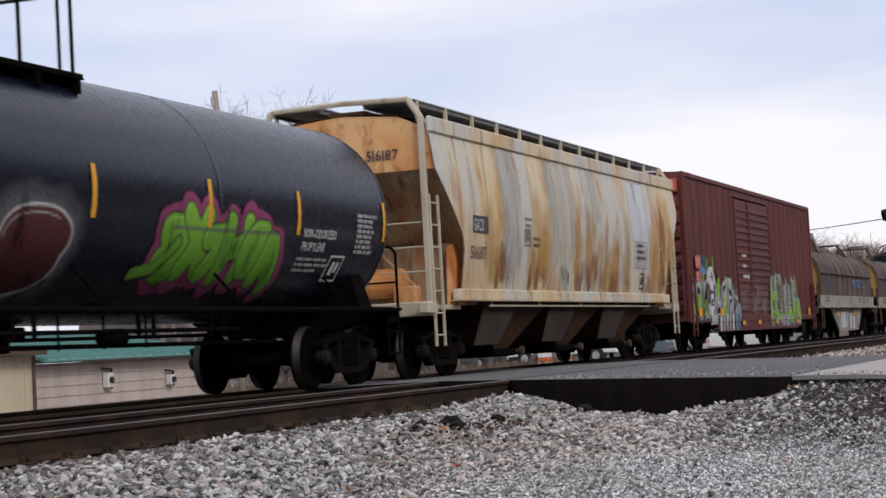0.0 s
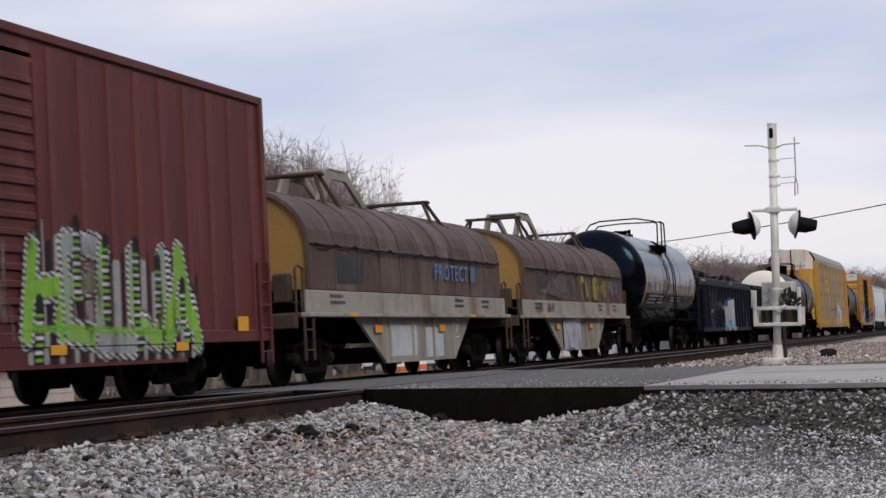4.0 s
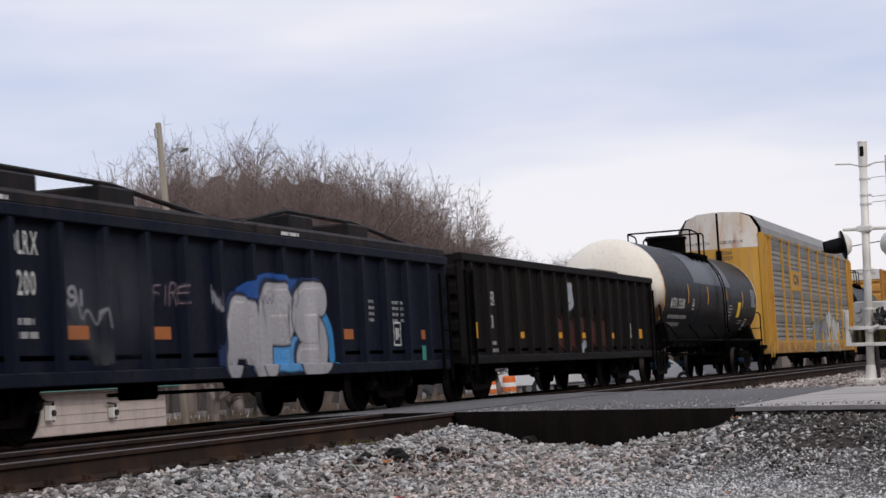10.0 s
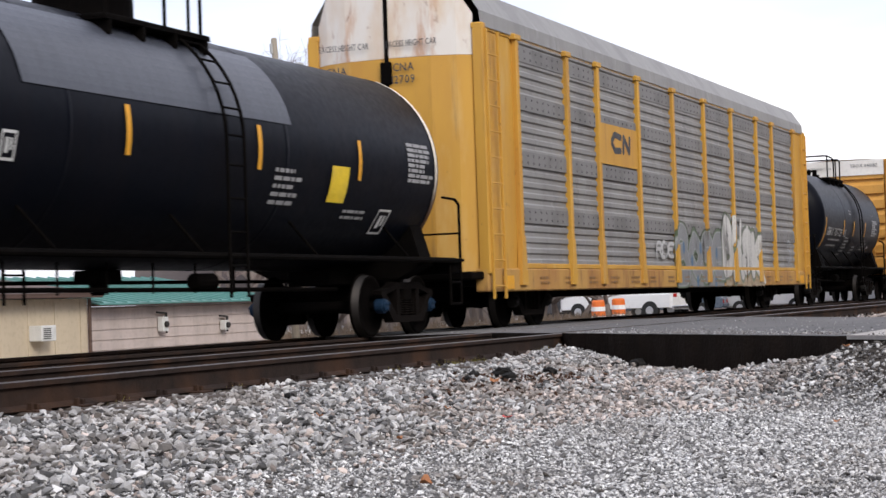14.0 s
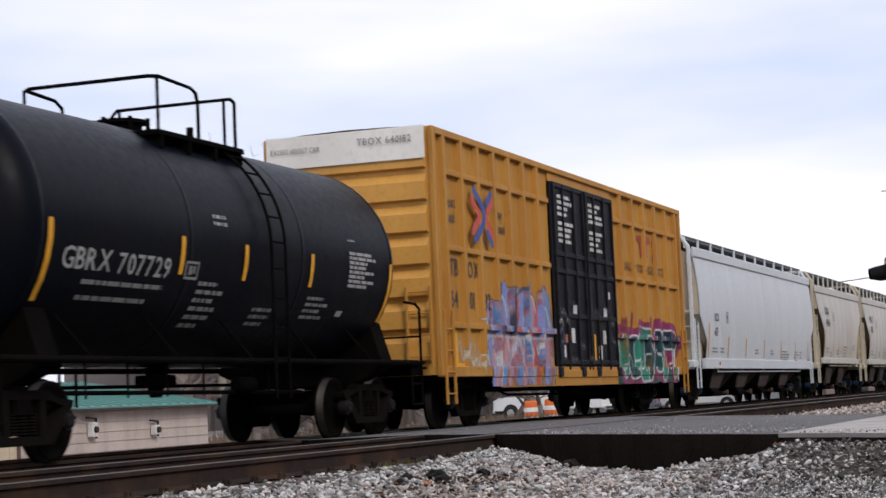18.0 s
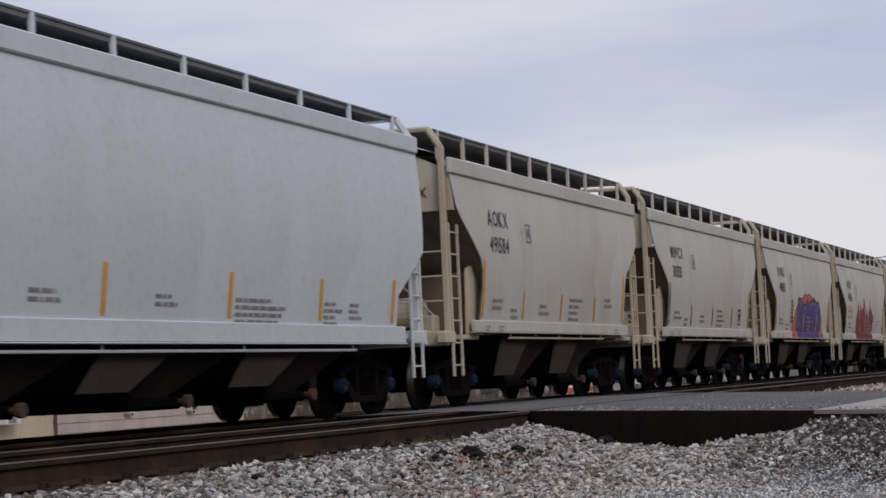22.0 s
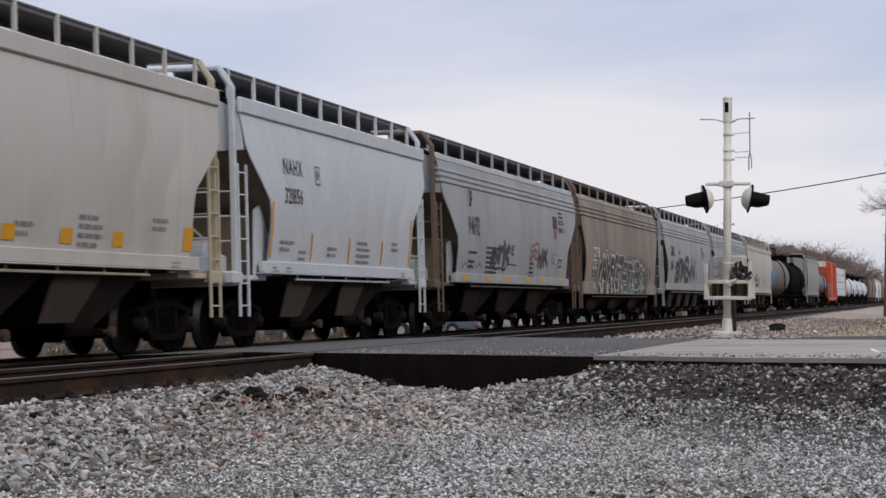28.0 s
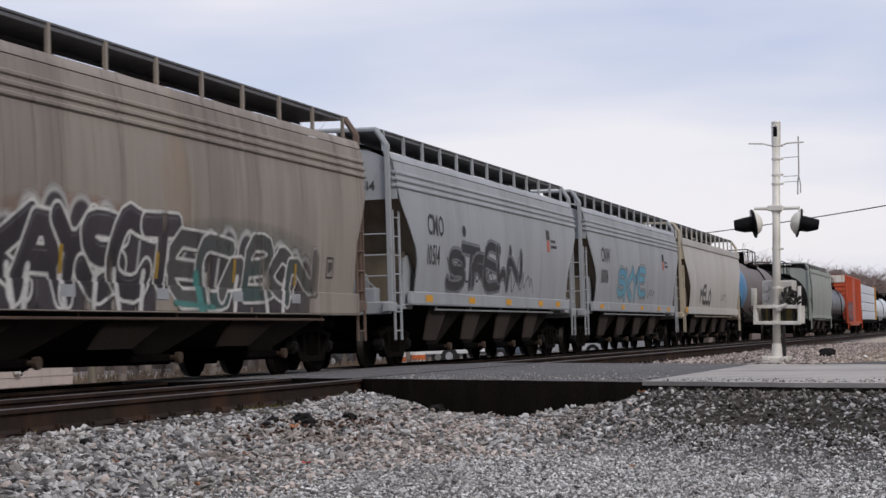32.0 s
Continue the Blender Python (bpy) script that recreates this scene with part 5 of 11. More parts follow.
def gondola_car(label, s, half, body, side=8.2, top=2.75, bottom=0.68, ribs=(), name="gondola_car"):
    car = start_car(name, label, "gondola car", s)
    w = 1.5
    for sgn in (-1, 1):
        part("side_sheet", boxes((-side, side, *sorted((sgn * (w - 0.13), sgn * (w - 0.10))), bottom, top), c=0.004), body, car)
        part("top_chord", boxes((-side - 0.04, side + 0.04, *sorted((sgn * (w - 0.16), sgn * (w + 0.02))), top - 0.13, top + 0.02), c=0.015), body, car)
        part("side_sill", boxes((-side, side, *sorted((sgn * (w - 0.12), sgn * w)), bottom - 0.03, bottom + 0.13), c=0.012), body, car)
        first = None
        for x in ribs:
            if first is None:
                bm = bmesh.new()
                prism(bm, [(-0.09, -0.10), (-0.055, 0.0), (0.055, 0.0), (0.09, -0.10)], bottom + 0.1, top - 0.12, "z")
                first = part("rib", fixed(bm), body, car)
                first.matrix_basis = pose(x, sgn * w, 0, 0, 0, 0 if sgn > 0 else 180)
            else:
                same("rib", first, car, pose(x, sgn * w, 0, 0, 0, 0 if sgn > 0 else 180))
    for sgn in (-1, 1):
        x = sgn * side
        part("end_wall", boxes((*sorted((x, x - sgn * 0.05)), -w + 0.1, w - 0.1, bottom, top), c=0.004), body, car)
        for i in range(5):
            z = bottom + 0.2 + i * (top - bottom - 0.3) / 5
            bm = bmesh.new()
            prism(bm, [(x, z), (x + sgn * 0.11, z + 0.05), (x + sgn * 0.11, z + 0.2), (x, z + 0.26)], -w + 0.12, w - 0.12)
            part("end_corrugation", fixed(bm), body, car)
        part("end_sill", boxes((*sorted((x - sgn * 0.3, sgn * (half - 0.45))), -0.35, 0.35, 0.72, 1.05), c=0.02), UNDER, car)
        for q in (-1, 1):
            ladder(car, sgn * (side - 0.28), q * (w + 0.03), 0.42, top - 0.3, UNDER, 0.42, True)
    part("floor", boxes((-side, side, -w + 0.1, w - 0.1, 0.9, 1.0), (-side, side, -0.3, 0.3, 0.6, 0.9), c=0.02), UNDER, car)
    bm = bmesh.new()
    rail_bar(bm, [(-3.2, -0.8, 0.5), (3.2, -0.8, 0.48)], 0.025)
    lathe(bm, [(-0.5, 0.16), (-0.45, 0.2), (0.45, 0.2), (0.5, 0.16)], 14, "x", (1.0, -0.8, 0.62))
    cbox(bm, -2.6, -2.2, -1.0, -0.6, 0.42, 0.7, 0.03)
    part("brake_rigging", fixed(bm), UNDER, car)
    trucks(car, half - 2.6, half)
    return car, side_y(w - 0.10), side_y(w)


def coil_car(label, s, half, hood, end_hood, frame_mat, name="coil_car"):
    """A coil car: rounded removable hood on a low frame with a deep belly between the trucks."""
    car = start_car(name, label, "coil car", s)
    hl = 6.45
    bm = bmesh.new()
    ring = [(-1.42, 1.62), (-1.42, 2.42)] + [(-1.42 * math.cos(a), 2.42 + 1.02 * math.sin(a)) for a in [i * math.pi / 14 for i in range(1, 14)]] + [(1.42, 2.42), (1.42, 1.62)]
    rings = [[(x, y * k, 1.62 + (z - 1.62) * k2) for y, z in ring] for x, k, k2 in ((-hl + 2 * hl * i / 60, 1 + 0.010 * noise.noise((i * 0.23 + s, 0, 1)), 1 + 0.006 * noise.noise((i * 0.31 + s, 4, 1))) for i in range(61))]
    rings = [[(x, y * (1 + 0.016 * noise.noise((x * 0.9, z * 1.3, s))), z) for x, y, z in r] for r in rings]
    loft(bm, rings, closed=False)
    part("hood", fixed(bm), hood, car, "dirty brown steel coil hood", smooth=False)
    for sgn in (-1, 1):
        bm = bmesh.new()
        bm.faces.new([bm.verts.new((sgn * (hl - 0.02), y, z)) for y, z in ring])
        part("hood_end", fixed(bm), end_hood, car)
        bm = bmesh.new()
        prism(bm, [(y * 1.012, z * 1.004) for y, z in ring] + [(y * 0.97, z * 0.985) for y, z in ring[::-1]], sgn * hl - 0.05, sgn * hl + 0.02, "x")
        part("hood_rim", fixed(bm), hood, car)
        part("hood_seam", boxes((-hl, hl, *sorted((sgn * 1.41, sgn * 1.455)), 2.38, 2.43), c=0.01), hood, car)
    for i in range(1, 10):
        x = -hl + 2 * hl * i / 10
        bm = bmesh.new()
        prism(bm, [(y * 1.010, z * 1.004) for y, z in ring] + [(y * 0.99, z * 0.995) for y, z in ring[::-1]], x - 0.03, x + 0.03, "x")
        part("hood_bow", fixed(bm), hood, car)
    rnd = random.Random(int(s))
    for y in (-1.475, 1.475):      # slack cable along the seam
        bm = bmesh.new()
        rail_bar(bm, [(-hl + 0.2 + (2 * hl - 0.4) * i / 48, y, 2.36 + (0.045 if i % 4 == 0 else 0.0) + rnd.uniform(-0.025, 0.02)) for i in range(49)], 0.016, 5)
        part("tie_cable", fixed(bm), DARK_GRATE, car, "slack dark cable along the seam of the hood")
    for x, h in ((-3.6, 0.40), (3.3, 0.28)):
        bm = bmesh.new()
        for y in (-0.62, 0.62):
            rod(bm, (x - 0.45, y * 1.5, 3.12), (x - 0.1, y, 3.42 + h), 0.04, 6)
            rod(bm, (x + 0.45, y * 1.5, 3.12), (x + 0.1, y, 3.42 + h), 0.04, 6)
        cbox(bm, x - 0.16, x + 0.16, -0.72, 0.72, 3.40 + h, 3.46 + h, 0.02)
        part("lifting_bow", fixed(bm), RUSTY_GEAR, car)
    bm = bmesh.new()
    prism(bm, [(-3.1, 3.40), (-2.6, 3.98), (-2.45, 4.04), (-1.5, 4.04), (-1.3, 3.96), (-0.2, 3.42), (-0.5, 3.40), (-1.45, 3.84), (-2.3, 3.84), (-2.7, 3.40)], -0.45, -0.38)
    prism(bm, [(-3.1, 3.40), (-2.6, 3.98), (-2.45, 4.04), (-1.5, 4.04), (-1.3, 3.96), (-0.2, 3.42), (-0.5, 3.40), (-1.45, 3.84), (-2.3, 3.84), (-2.7, 3.40)], 0.38, 0.45)
    cbox(bm, -2.45, -1.5, -0.45, 0.45, 3.98, 4.03, 0.02)
    part("lifting_frame", fixed(bm), WORN_STEEL, car, "bent steel lifting bracket on the hood")
    # frame
    for sgn in (-1, 1):
        part("side_sill", boxes((-hl - 0.3, hl + 0.3, *sorted((sgn * 1.34, sgn * 1.46)), 1.22, 1.60), c=0.012), frame_mat, car)
        part("deck_edge", boxes((-hl - 0.45, hl + 0.45, *sorted((sgn * 1.30, sgn * 1.56)), 1.14, 1.22), c=0.012), frame_mat, car)
        bm = bmesh.new()
        prism(bm, [(-3.9, 1.14), (3.9, 1.14), (2.6, 0.28), (-2.2, 0.28)], *sorted((sgn * 1.30, sgn * 1.36)))
        part("belly_plate", fixed(bm), frame_mat, car)
        for x in np.linspace(-2.0, 2.4, 4):
            part("stiffener", boxes((x - 0.03, x + 0.03, *sorted((sgn * 1.36, sgn * 1.40)), 0.34, 1.12), c=0.006), frame_mat, car)
    part("trough", boxes((-hl, hl, -1.3, 1.3, 1.15, 1.4), (-2.4, 2.6, -1.28, 1.28, 0.30, 0.6), (-half + 0.7, half - 0.7, -0.3, 0.3, 0.7, 1.15), c=0.02), UNDER, car)
    for sgn in (-1, 1):
        xe = sgn * (half - 0.55)
        part("end_platform", boxes((*sorted((sgn * hl, xe)), -1.4, 1.4, 1.16, 1.22), c=0.01), RUSTY_GEAR, car)
        part("end_sill", boxes((*sorted((xe - 0.08, xe + 0.08)), -1.4, 1.4, 0.95, 1.2), c=0.02), RUSTY_GEAR, car)
        for q in (-1, 1):
            ladder(car, sgn * (half - 0.85), q * 1.50, 0.42, 1.15, RUSTY_GEAR, 0.42, True, 0.34)
            bm = bmesh.new()
            rail_bar(bm, [(xe, q * 1.4, 1.2), (xe, q * 1.4, 1.95), (xe - sgn * 0.15, q * 1.4, 2.0), (xe - sgn * 0.35, q * 1.4, 1.95), (xe - sgn * 0.35, q * 1.4, 1.2)], 0.02)
            part("grab_rail", fixed(bm), RUSTY_GEAR, car)
        part("hand_brake", boxes((*sorted((xe - sgn * 0.5, xe - sgn * 0.7)), -1.1, -0.8, 1.4, 1.9), c=0.03), RUSTY_GEAR, car)
    trucks(car, half - 2.15, half)
    return car

# ---- the train ----
DARK_GRATE = material("dark_grating", (0.012, 0.012, 0.013), (0.02, 0.02, 0.022), rough=0.8, spec=0.2, scale=6)
NAVY_BLACK = paint("black_tank_enamel", (0.0045, 0.0068, 0.0135), rust=0.02, rough=0.30, spec=0.16)
NAVY_GLOSS = paint("bluish_tank_enamel", (0.0060, 0.0092, 0.0190), rust=0.02, rough=0.26, spec=0.28)
FLAT_BLACK = paint("flat_tank_black", (0.0032, 0.0044, 0.0080), rust=0.02, rough=0.38, spec=0.06)
IVORY = paint("ivory_tank_end", (0.88, 0.82, 0.70), color2=(0.82, 0.75, 0.62), rust=0.05, rough=0.55)
BLUISH_GREY = material("bluish_grey_panel", (0.05, 0.055, 0.07), (0.03, 0.034, 0.044), rough=0.4, stretch=(3, 1, 0.3), scale=2)
RUST_CREAM = layered("rusted_cream_paint", (0.66, 0.56, 0.38), [((0.56, 0.55, 0.51), 0.5, (1.0, 1, 0.12), 0.45, 0.56, 0.95), ((0.60, 0.36, 0.13), 0.65, (1.0, 1, 0.35), 0.51, 0.63, 0.85), ((0.20, 0.165, 0.13), 0.8, (1.5, 1, 0.22), 0.58, 0.70, 0.65), ((0.34, 0.14, 0.04), 1.5, (1.5, 1, 0.5), 0.56, 0.69, 0.8), ((0.08, 0.05, 0.032), 2.4, (2.6, 1, 0.18), 0.60, 0.71, 0.7), ((0.74, 0.68, 0.54), 6.0, (1, 1, 1), 0.62, 0.72, 0.4), ((0.16, 0.07, 0.025), 9.0, (1.5, 1, 0.6), 0.63, 0.71, 0.7)], rough=0.62, bump=0.003)
RUST_TAN = layered("rust_stained_tan", (0.70, 0.42, 0.19), [((0.64, 0.25, 0.07), 0.9, (1, 1, 0.7), 0.42, 0.58, 0.9), ((0.38, 0.105, 0.03), 1.8, (1, 1.2, 0.5), 0.50, 0.63, 0.85), ((0.15, 0.05, 0.02), 5.0, (1, 1, 0.5), 0.58, 0.70, 0.7)], rough=0.7, bump=0.002)
RUST_SLOPE = layered("rust_streaked_slope_sheet", (0.38, 0.28, 0.17), [((0.21, 0.11, 0.05), 0.9, (1, 1.4, 0.6), 0.44, 0.60, 0.9), ((0.30, 0.10, 0.03), 2.0, (1, 2.2, 0.4), 0.52, 0.66, 0.85), ((0.06, 0.03, 0.018), 3.0, (1, 2.5, 0.3), 0.54, 0.69, 0.8)], rough=0.8)
# grimy web plate, coloured lighter as the lit face beside the dark chute
DIRTY_LIT_WEB = material("grimy_lit_web", (0.040, 0.031, 0.025), (0.016, 0.012, 0.010), rough=0.9, spec=0.2, scale=1.2, dirt=(0.04, 0.03, 0.025), dirt_amount=0.6)
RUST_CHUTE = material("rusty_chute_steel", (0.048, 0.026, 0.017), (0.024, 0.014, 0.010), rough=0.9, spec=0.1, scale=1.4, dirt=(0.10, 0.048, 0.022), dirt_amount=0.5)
# grime plus the shade below the hoppers, put into one dark colour
DARK_CHUTE = material("grimy_shaded_steel", (0.014, 0.0095, 0.0075), (0.026, 0.019, 0.015), rough=0.9, spec=0.2, scale=2)
OXBLOOD = layered("oxblood_paint", (0.118, 0.027, 0.024), [((0.085, 0.021, 0.020), 0.8, (1.4, 1, 0.25), 0.45, 0.62, 0.8), ((0.165, 0.050, 0.042), 1.8, (1.6, 1, 0.25), 0.57, 0.70, 0.6), ((0.045, 0.017, 0.014), 3.0, (2.2, 1, 0.14), 0.58, 0.72, 0.7), ((0.23, 0.11, 0.08), 9.0, (1, 1, 0.6), 0.66, 0.74, 0.5)], rough=0.6)
COIL_BROWN = layered("dirty_brown_hood", (0.088, 0.056, 0.046), [((0.145, 0.115, 0.100), 0.9, (1, 1, 0.6), 0.45, 0.63, 0.8), ((0.045, 0.031, 0.027), 1.7, (1.4, 1, 0.5), 0.52, 0.68, 0.8), ((0.27, 0.24, 0.22), 2.6, (1, 1, 0.45), 0.62, 0.73, 0.6), ((0.11, 0.045, 0.030), 4.0, (1, 1, 1), 0.56, 0.70, 0.6)], rough=0.75, bump=0.02)
COIL_END = material("ochre_hood_end", (0.36, 0.20, 0.055), (0.25, 0.14, 0.05), rough=0.6, scale=1.0, dirt=(0.10, 0.07, 0.05), dirt_amount=0.4)
COIL_FRAME = material("dirty_white_frame", (0.34, 0.32, 0.28), (0.20, 0.175, 0.145), rough=0.7, scale=1.5, stretch=(1, 1, 0.4), dirt=(0.13, 0.07, 0.04), dirt_amount=0.7, dirt_scale=1.6, dirt_stretch=(1, 1, 0.4))
GON_BLUE = paint("dark_blue_paint", (0.0045, 0.0075, 0.018), spec=0.12, rust=0.20, rough=0.55, dirt=(0.05, 0.04, 0.04))
GON_BLACK = paint("faded_black_paint", (0.007, 0.0062, 0.006), spec=0.12, rust=0.3, rough=0.65, dirt=(0.035, 0.02, 0.015))
COVER = paint("dark_cover_steel", (0.012, 0.011, 0.012), spec=0.15, rust=0.3, rough=0.6, dirt=(0.09, 0.05, 0.03))
RACK_YELLOW = layered("rack_yellow", (0.56, 0.305, 0.045), [((0.47, 0.24, 0.045), 0.7, (1.2, 1, 0.3), 0.46, 0.62, 0.7), ((0.60, 0.40, 0.14), 1.5, (1.5, 1, 0.3), 0.58, 0.70, 0.5), ((0.22, 0.11, 0.045), 3.0, (2.0, 2, 0.14), 0.60, 0.73, 0.6), ((0.12, 0.06, 0.03), 9.0, (1, 1, 0.6), 0.66, 0.74, 0.6)], rough=0.6)
RACK_SILL = layered("rusty_rack_sill", (0.46, 0.26, 0.07), [((0.36, 0.17, 0.05), 1.1, (1.2, 1, 0.5), 0.44, 0.60, 0.85), ((0.19, 0.085, 0.035), 2.2, (1.6, 1, 0.4), 0.54, 0.68, 0.8), ((0.07, 0.035, 0.02), 5.0, (1.4, 1, 0.4), 0.60, 0.72, 0.7)], rough=0.7)
RACK_WHITE = layered("flaking_white", (0.70, 0.66, 0.60), [((0.62, 0.48, 0.34), 0.9, (1, 1, 0.4), 0.45, 0.60, 0.8), ((0.46, 0.22, 0.10), 2.0, (1.4, 1.4, 0.3), 0.55, 0.68, 0.8), ((0.25, 0.10, 0.05), 6.0, (1, 1, 0.5), 0.62, 0.72, 0.7)], rough=0.65)
GALV = layered("galvanised_screen", (0.255, 0.25, 0.24), [((0.185, 0.18, 0.175), 1.0, (1, 1, 0.5), 0.44, 0.60, 0.7), ((0.155, 0.145, 0.135), 2.5, (2.4, 1, 0.2), 0.56, 0.70, 0.6), ((0.34, 0.335, 0.33), 5.0, (1, 1, 0.4), 0.58, 0.70, 0.5)], rough=0.55, bump=0.0)
GALV_DARK = layered("perforated_screen", (0.20, 0.195, 0.19), [((0.14, 0.135, 0.13), 1.2, (1, 1, 0.6), 0.46, 0.62, 0.8), ((0.12, 0.11, 0.10), 5.0, (1, 1, 1), 0.60, 0.70, 0.6)], rough=0.6, bump=0.0)
END_WHITE = paint("boxcar_end_white", (0.80, 0.77, 0.71), rust=0.12, rough=0.6, dirt=(0.5, 0.42, 0.32))
END_YELLOW = paint("boxcar_end_yellow", (0.60, 0.30, 0.055), rust=0.15, rough=0.55, dirt=(0.34, 0.20, 0.08))
BOX_YELLOW = layered("boxcar_yellow", (0.45, 0.215, 0.034), [((0.37, 0.165, 0.026), 0.8, (1.3, 1, 0.25), 0.45, 0.62, 0.7), ((0.52, 0.30, 0.09), 1.7, (1.6, 1, 0.3), 0.57, 0.70, 0.5), ((0.16, 0.085, 0.035), 2.6, (2.2, 1, 0.12), 0.60, 0.73, 0.55), ((0.10, 0.05, 0.025), 8.0, (1.2, 1, 0.5), 0.66, 0.74, 0.6)], rough=0.6)
DOOR_BLACK = paint("door_black", (0.0105, 0.0112, 0.0155), spec=0.12, rust=0.06, rough=0.55)
PALE_GREY = paint("pale_grey_paint", (0.58, 0.62, 0.66), color2=(0.54, 0.575, 0.61), rust=0.04, rough=0.45, dirt=(0.40, 0.40, 0.38))
WARM_GREY = layered("warm_grey_paint", (0.525, 0.508, 0.475), [((0.475, 0.46, 0.43), 0.7, (1.3, 1, 0.12), 0.46, 0.62, 0.7), ((0.36, 0.34, 0.31), 2.6, (2.4, 1, 0.07), 0.59, 0.73, 0.5), ((0.42, 0.36, 0.28), 0.5, (1, 1, 0.5), 0.58, 0.72, 0.5), ((0.28, 0.22, 0.17), 6.0, (1.4, 1, 0.35), 0.63, 0.72, 0.4)], rough=0.5)
CREAM = layered("cream_end_paint", (0.52, 0.47, 0.365), [((0.40, 0.34, 0.25), 1.2, (1, 1, 0.4), 0.45, 0.62, 0.7), ((0.24, 0.17, 0.11), 2.4, (1.4, 1.4, 0.25), 0.56, 0.70, 0.6), ((0.30, 0.14, 0.06), 6.0, (1, 1, 0.5), 0.62, 0.72, 0.5)], rough=0.6)
COOL_GREY = layered("cool_grey_paint", (0.37, 0.39, 0.412), [((0.31, 0.325, 0.34), 0.8, (1.3, 1, 0.12), 0.46, 0.62, 0.7), ((0.22, 0.215, 0.21), 2.6, (2.4, 1, 0.08), 0.58, 0.72, 0.55), ((0.20, 0.16, 0.13), 5.0, (1.6, 1, 0.3), 0.62, 0.72, 0.45)], rough=0.55)
GRIME_TAN = layered("grimed_tan_paint", (0.30, 0.262, 0.225), [((0.215, 0.185, 0.16), 0.8, (1.3, 1, 0.12), 0.45, 0.60, 0.85), ((0.115, 0.095, 0.08), 2.2, (2.4, 1, 0.09), 0.56, 0.70, 0.7), ((0.36, 0.325, 0.285), 1.4, (1.6, 1, 0.10), 0.56, 0.68, 0.6), ((0.26, 0.175, 0.10), 0.6, (0.6, 1, 0.3), 0.60, 0.72, 0.6)], rough=0.7)
BROWN_FRAME = paint("brown_frame_paint", (0.16, 0.11, 0.085), rust=0.4, rough=0.7, dirt=(0.08, 0.05, 0.04))
SKY_BLUE = paint("light_blue_paint", (0.10, 0.27, 0.48), rust=0.15, rough=0.5)
TANK_BROWN = paint("grimed_brown_tank", (0.17, 0.145, 0.14), rust=0.4, rough=0.6)
ORANGE_RED = paint("orange_red_paint", (0.55, 0.09, 0.03), rust=0.45, rough=0.6, dirt=(0.20, 0.05, 0.03))
SAGE = paint("sage_grey_paint", (0.33, 0.36, 0.33), rust=0.15, rough=0.6)
WRAP = material("white_wrapped_lumber", (0.62, 0.66, 0.72), (0.50, 0.54, 0.60), rough=0.5, scale=1.5, dirt=(0.35, 0.36, 0.4), dirt_amount=0.4)

K_SPRAY = spray("black", (0.025, 0.025, 0.03))
TEAL_SPRAY = spray("teal", (0.05, 0.26, 0.21))
CORAL_SPRAY = spray("coral", (0.50, 0.14, 0.09))
WL, KL = WHITE_LETTER, DARK_LETTER
DIM_WHITE = material("small_white_lettering", (0.34, 0.34, 0.34), (0.24, 0.24, 0.24), rough=0.6, scale=5, amount=0.6)
FAINT = material("faded_grey_lettering", (0.20, 0.20, 0.20), (0.30, 0.30, 0.29), rough=0.6, scale=5, amount=0.7)

# black pressure tank with sprayed letters
c, f = tank_car("black propylene tank car with green and pink graffiti", 18.9, 9.4, NAVY_GLOSS, NAVY_GLOSS, r=1.5, zc=2.52, cyl=8.35, walk_at=-1.05, walk_len=2.6, truck=7.65, ladder_dx=-2.2, rail_z=4.8)
bm = bmesh.new()
rail_bar(bm, [(-8.0, -1.47, 0.88), (3.2, -1.47, 0.88)], 0.026)
for x in (-5.0, -4.6, -2.0, -1.6, 0.6, 0.95, 2.4, 2.75):
    rod(bm, (x, -1.47, 1.12), (x, -1.47, 0.80), 0.028, 6)
part("under_rail", fixed(bm), UNDER, c, "black pipe rail hung below the tank")
p = Canvas(0.7, 5.1, 1.25, 2.75)
p.throw(("S", "X", "seven", "H", "six", "A"), 1.45, 4.72, 1.40, 2.48, 0.30, ((0.20, 0.44, 0.04),), C_BLACK, 0.025, low=((0.11, 0.33, 0.02),), cloud=(0.25, 0.045, 0.125), cloud_w=0.10, shine=(0.30, 0.55, 0.12), lean=0.05, wild=0.18, overlap=0.4, seed=3, smooth=1)
p.line([(1.0, 1.55), (1.45, 1.62), (1.8, 1.95)], 0.20, C_BLACK)
p.line([(1.0, 1.57), (1.45, 1.64), (1.8, 1.95)], 0.14, (0.14, 0.36, 0.03))
p.line([(1.6, 2.12), (4.5, 2.14)], 0.05, (0.10, 0.11, 0.11), cover=0.75)
p.hang(c, f, "green and pink spray-painted graffiti")
p = Canvas(-3.7, 0.1, 1.15, 2.6)
p.throw(("O", "S"), -3.1, -0.42, 1.30, 2.22, 0.42, ((0.10, 0.03, 0.03),), C_WHITE, 0.028, low=((0.055, 0.010, 0.012),), cloud=(0.10, 0.105, 0.115), cloud_w=0.16, cloud_soft=0.28, lean=0.15, wild=0.03, overlap=0.05, seed=8, shine=(0.45, 0.42, 0.42))
p.hang(c, lambda u, v: f(u - 0.3, v), "oxide red graffiti letters with white outlines")
stripes(c, f, (-6.2, -3.4, -0.35, 2.45, 5.1, 8.2), 2.15, 2.75)
lettering(c, "NON-ODORIZED", 5.35, 2.13, 0.12, f, WL, 0.8)
lettering(c, "PROPYLENE", 5.35, 1.95, 0.12, f, WL, 0.8)
small_print(c, f, 5.3, 1.82, 1.2, 3, 0.075, DIM_WHITE, 5)
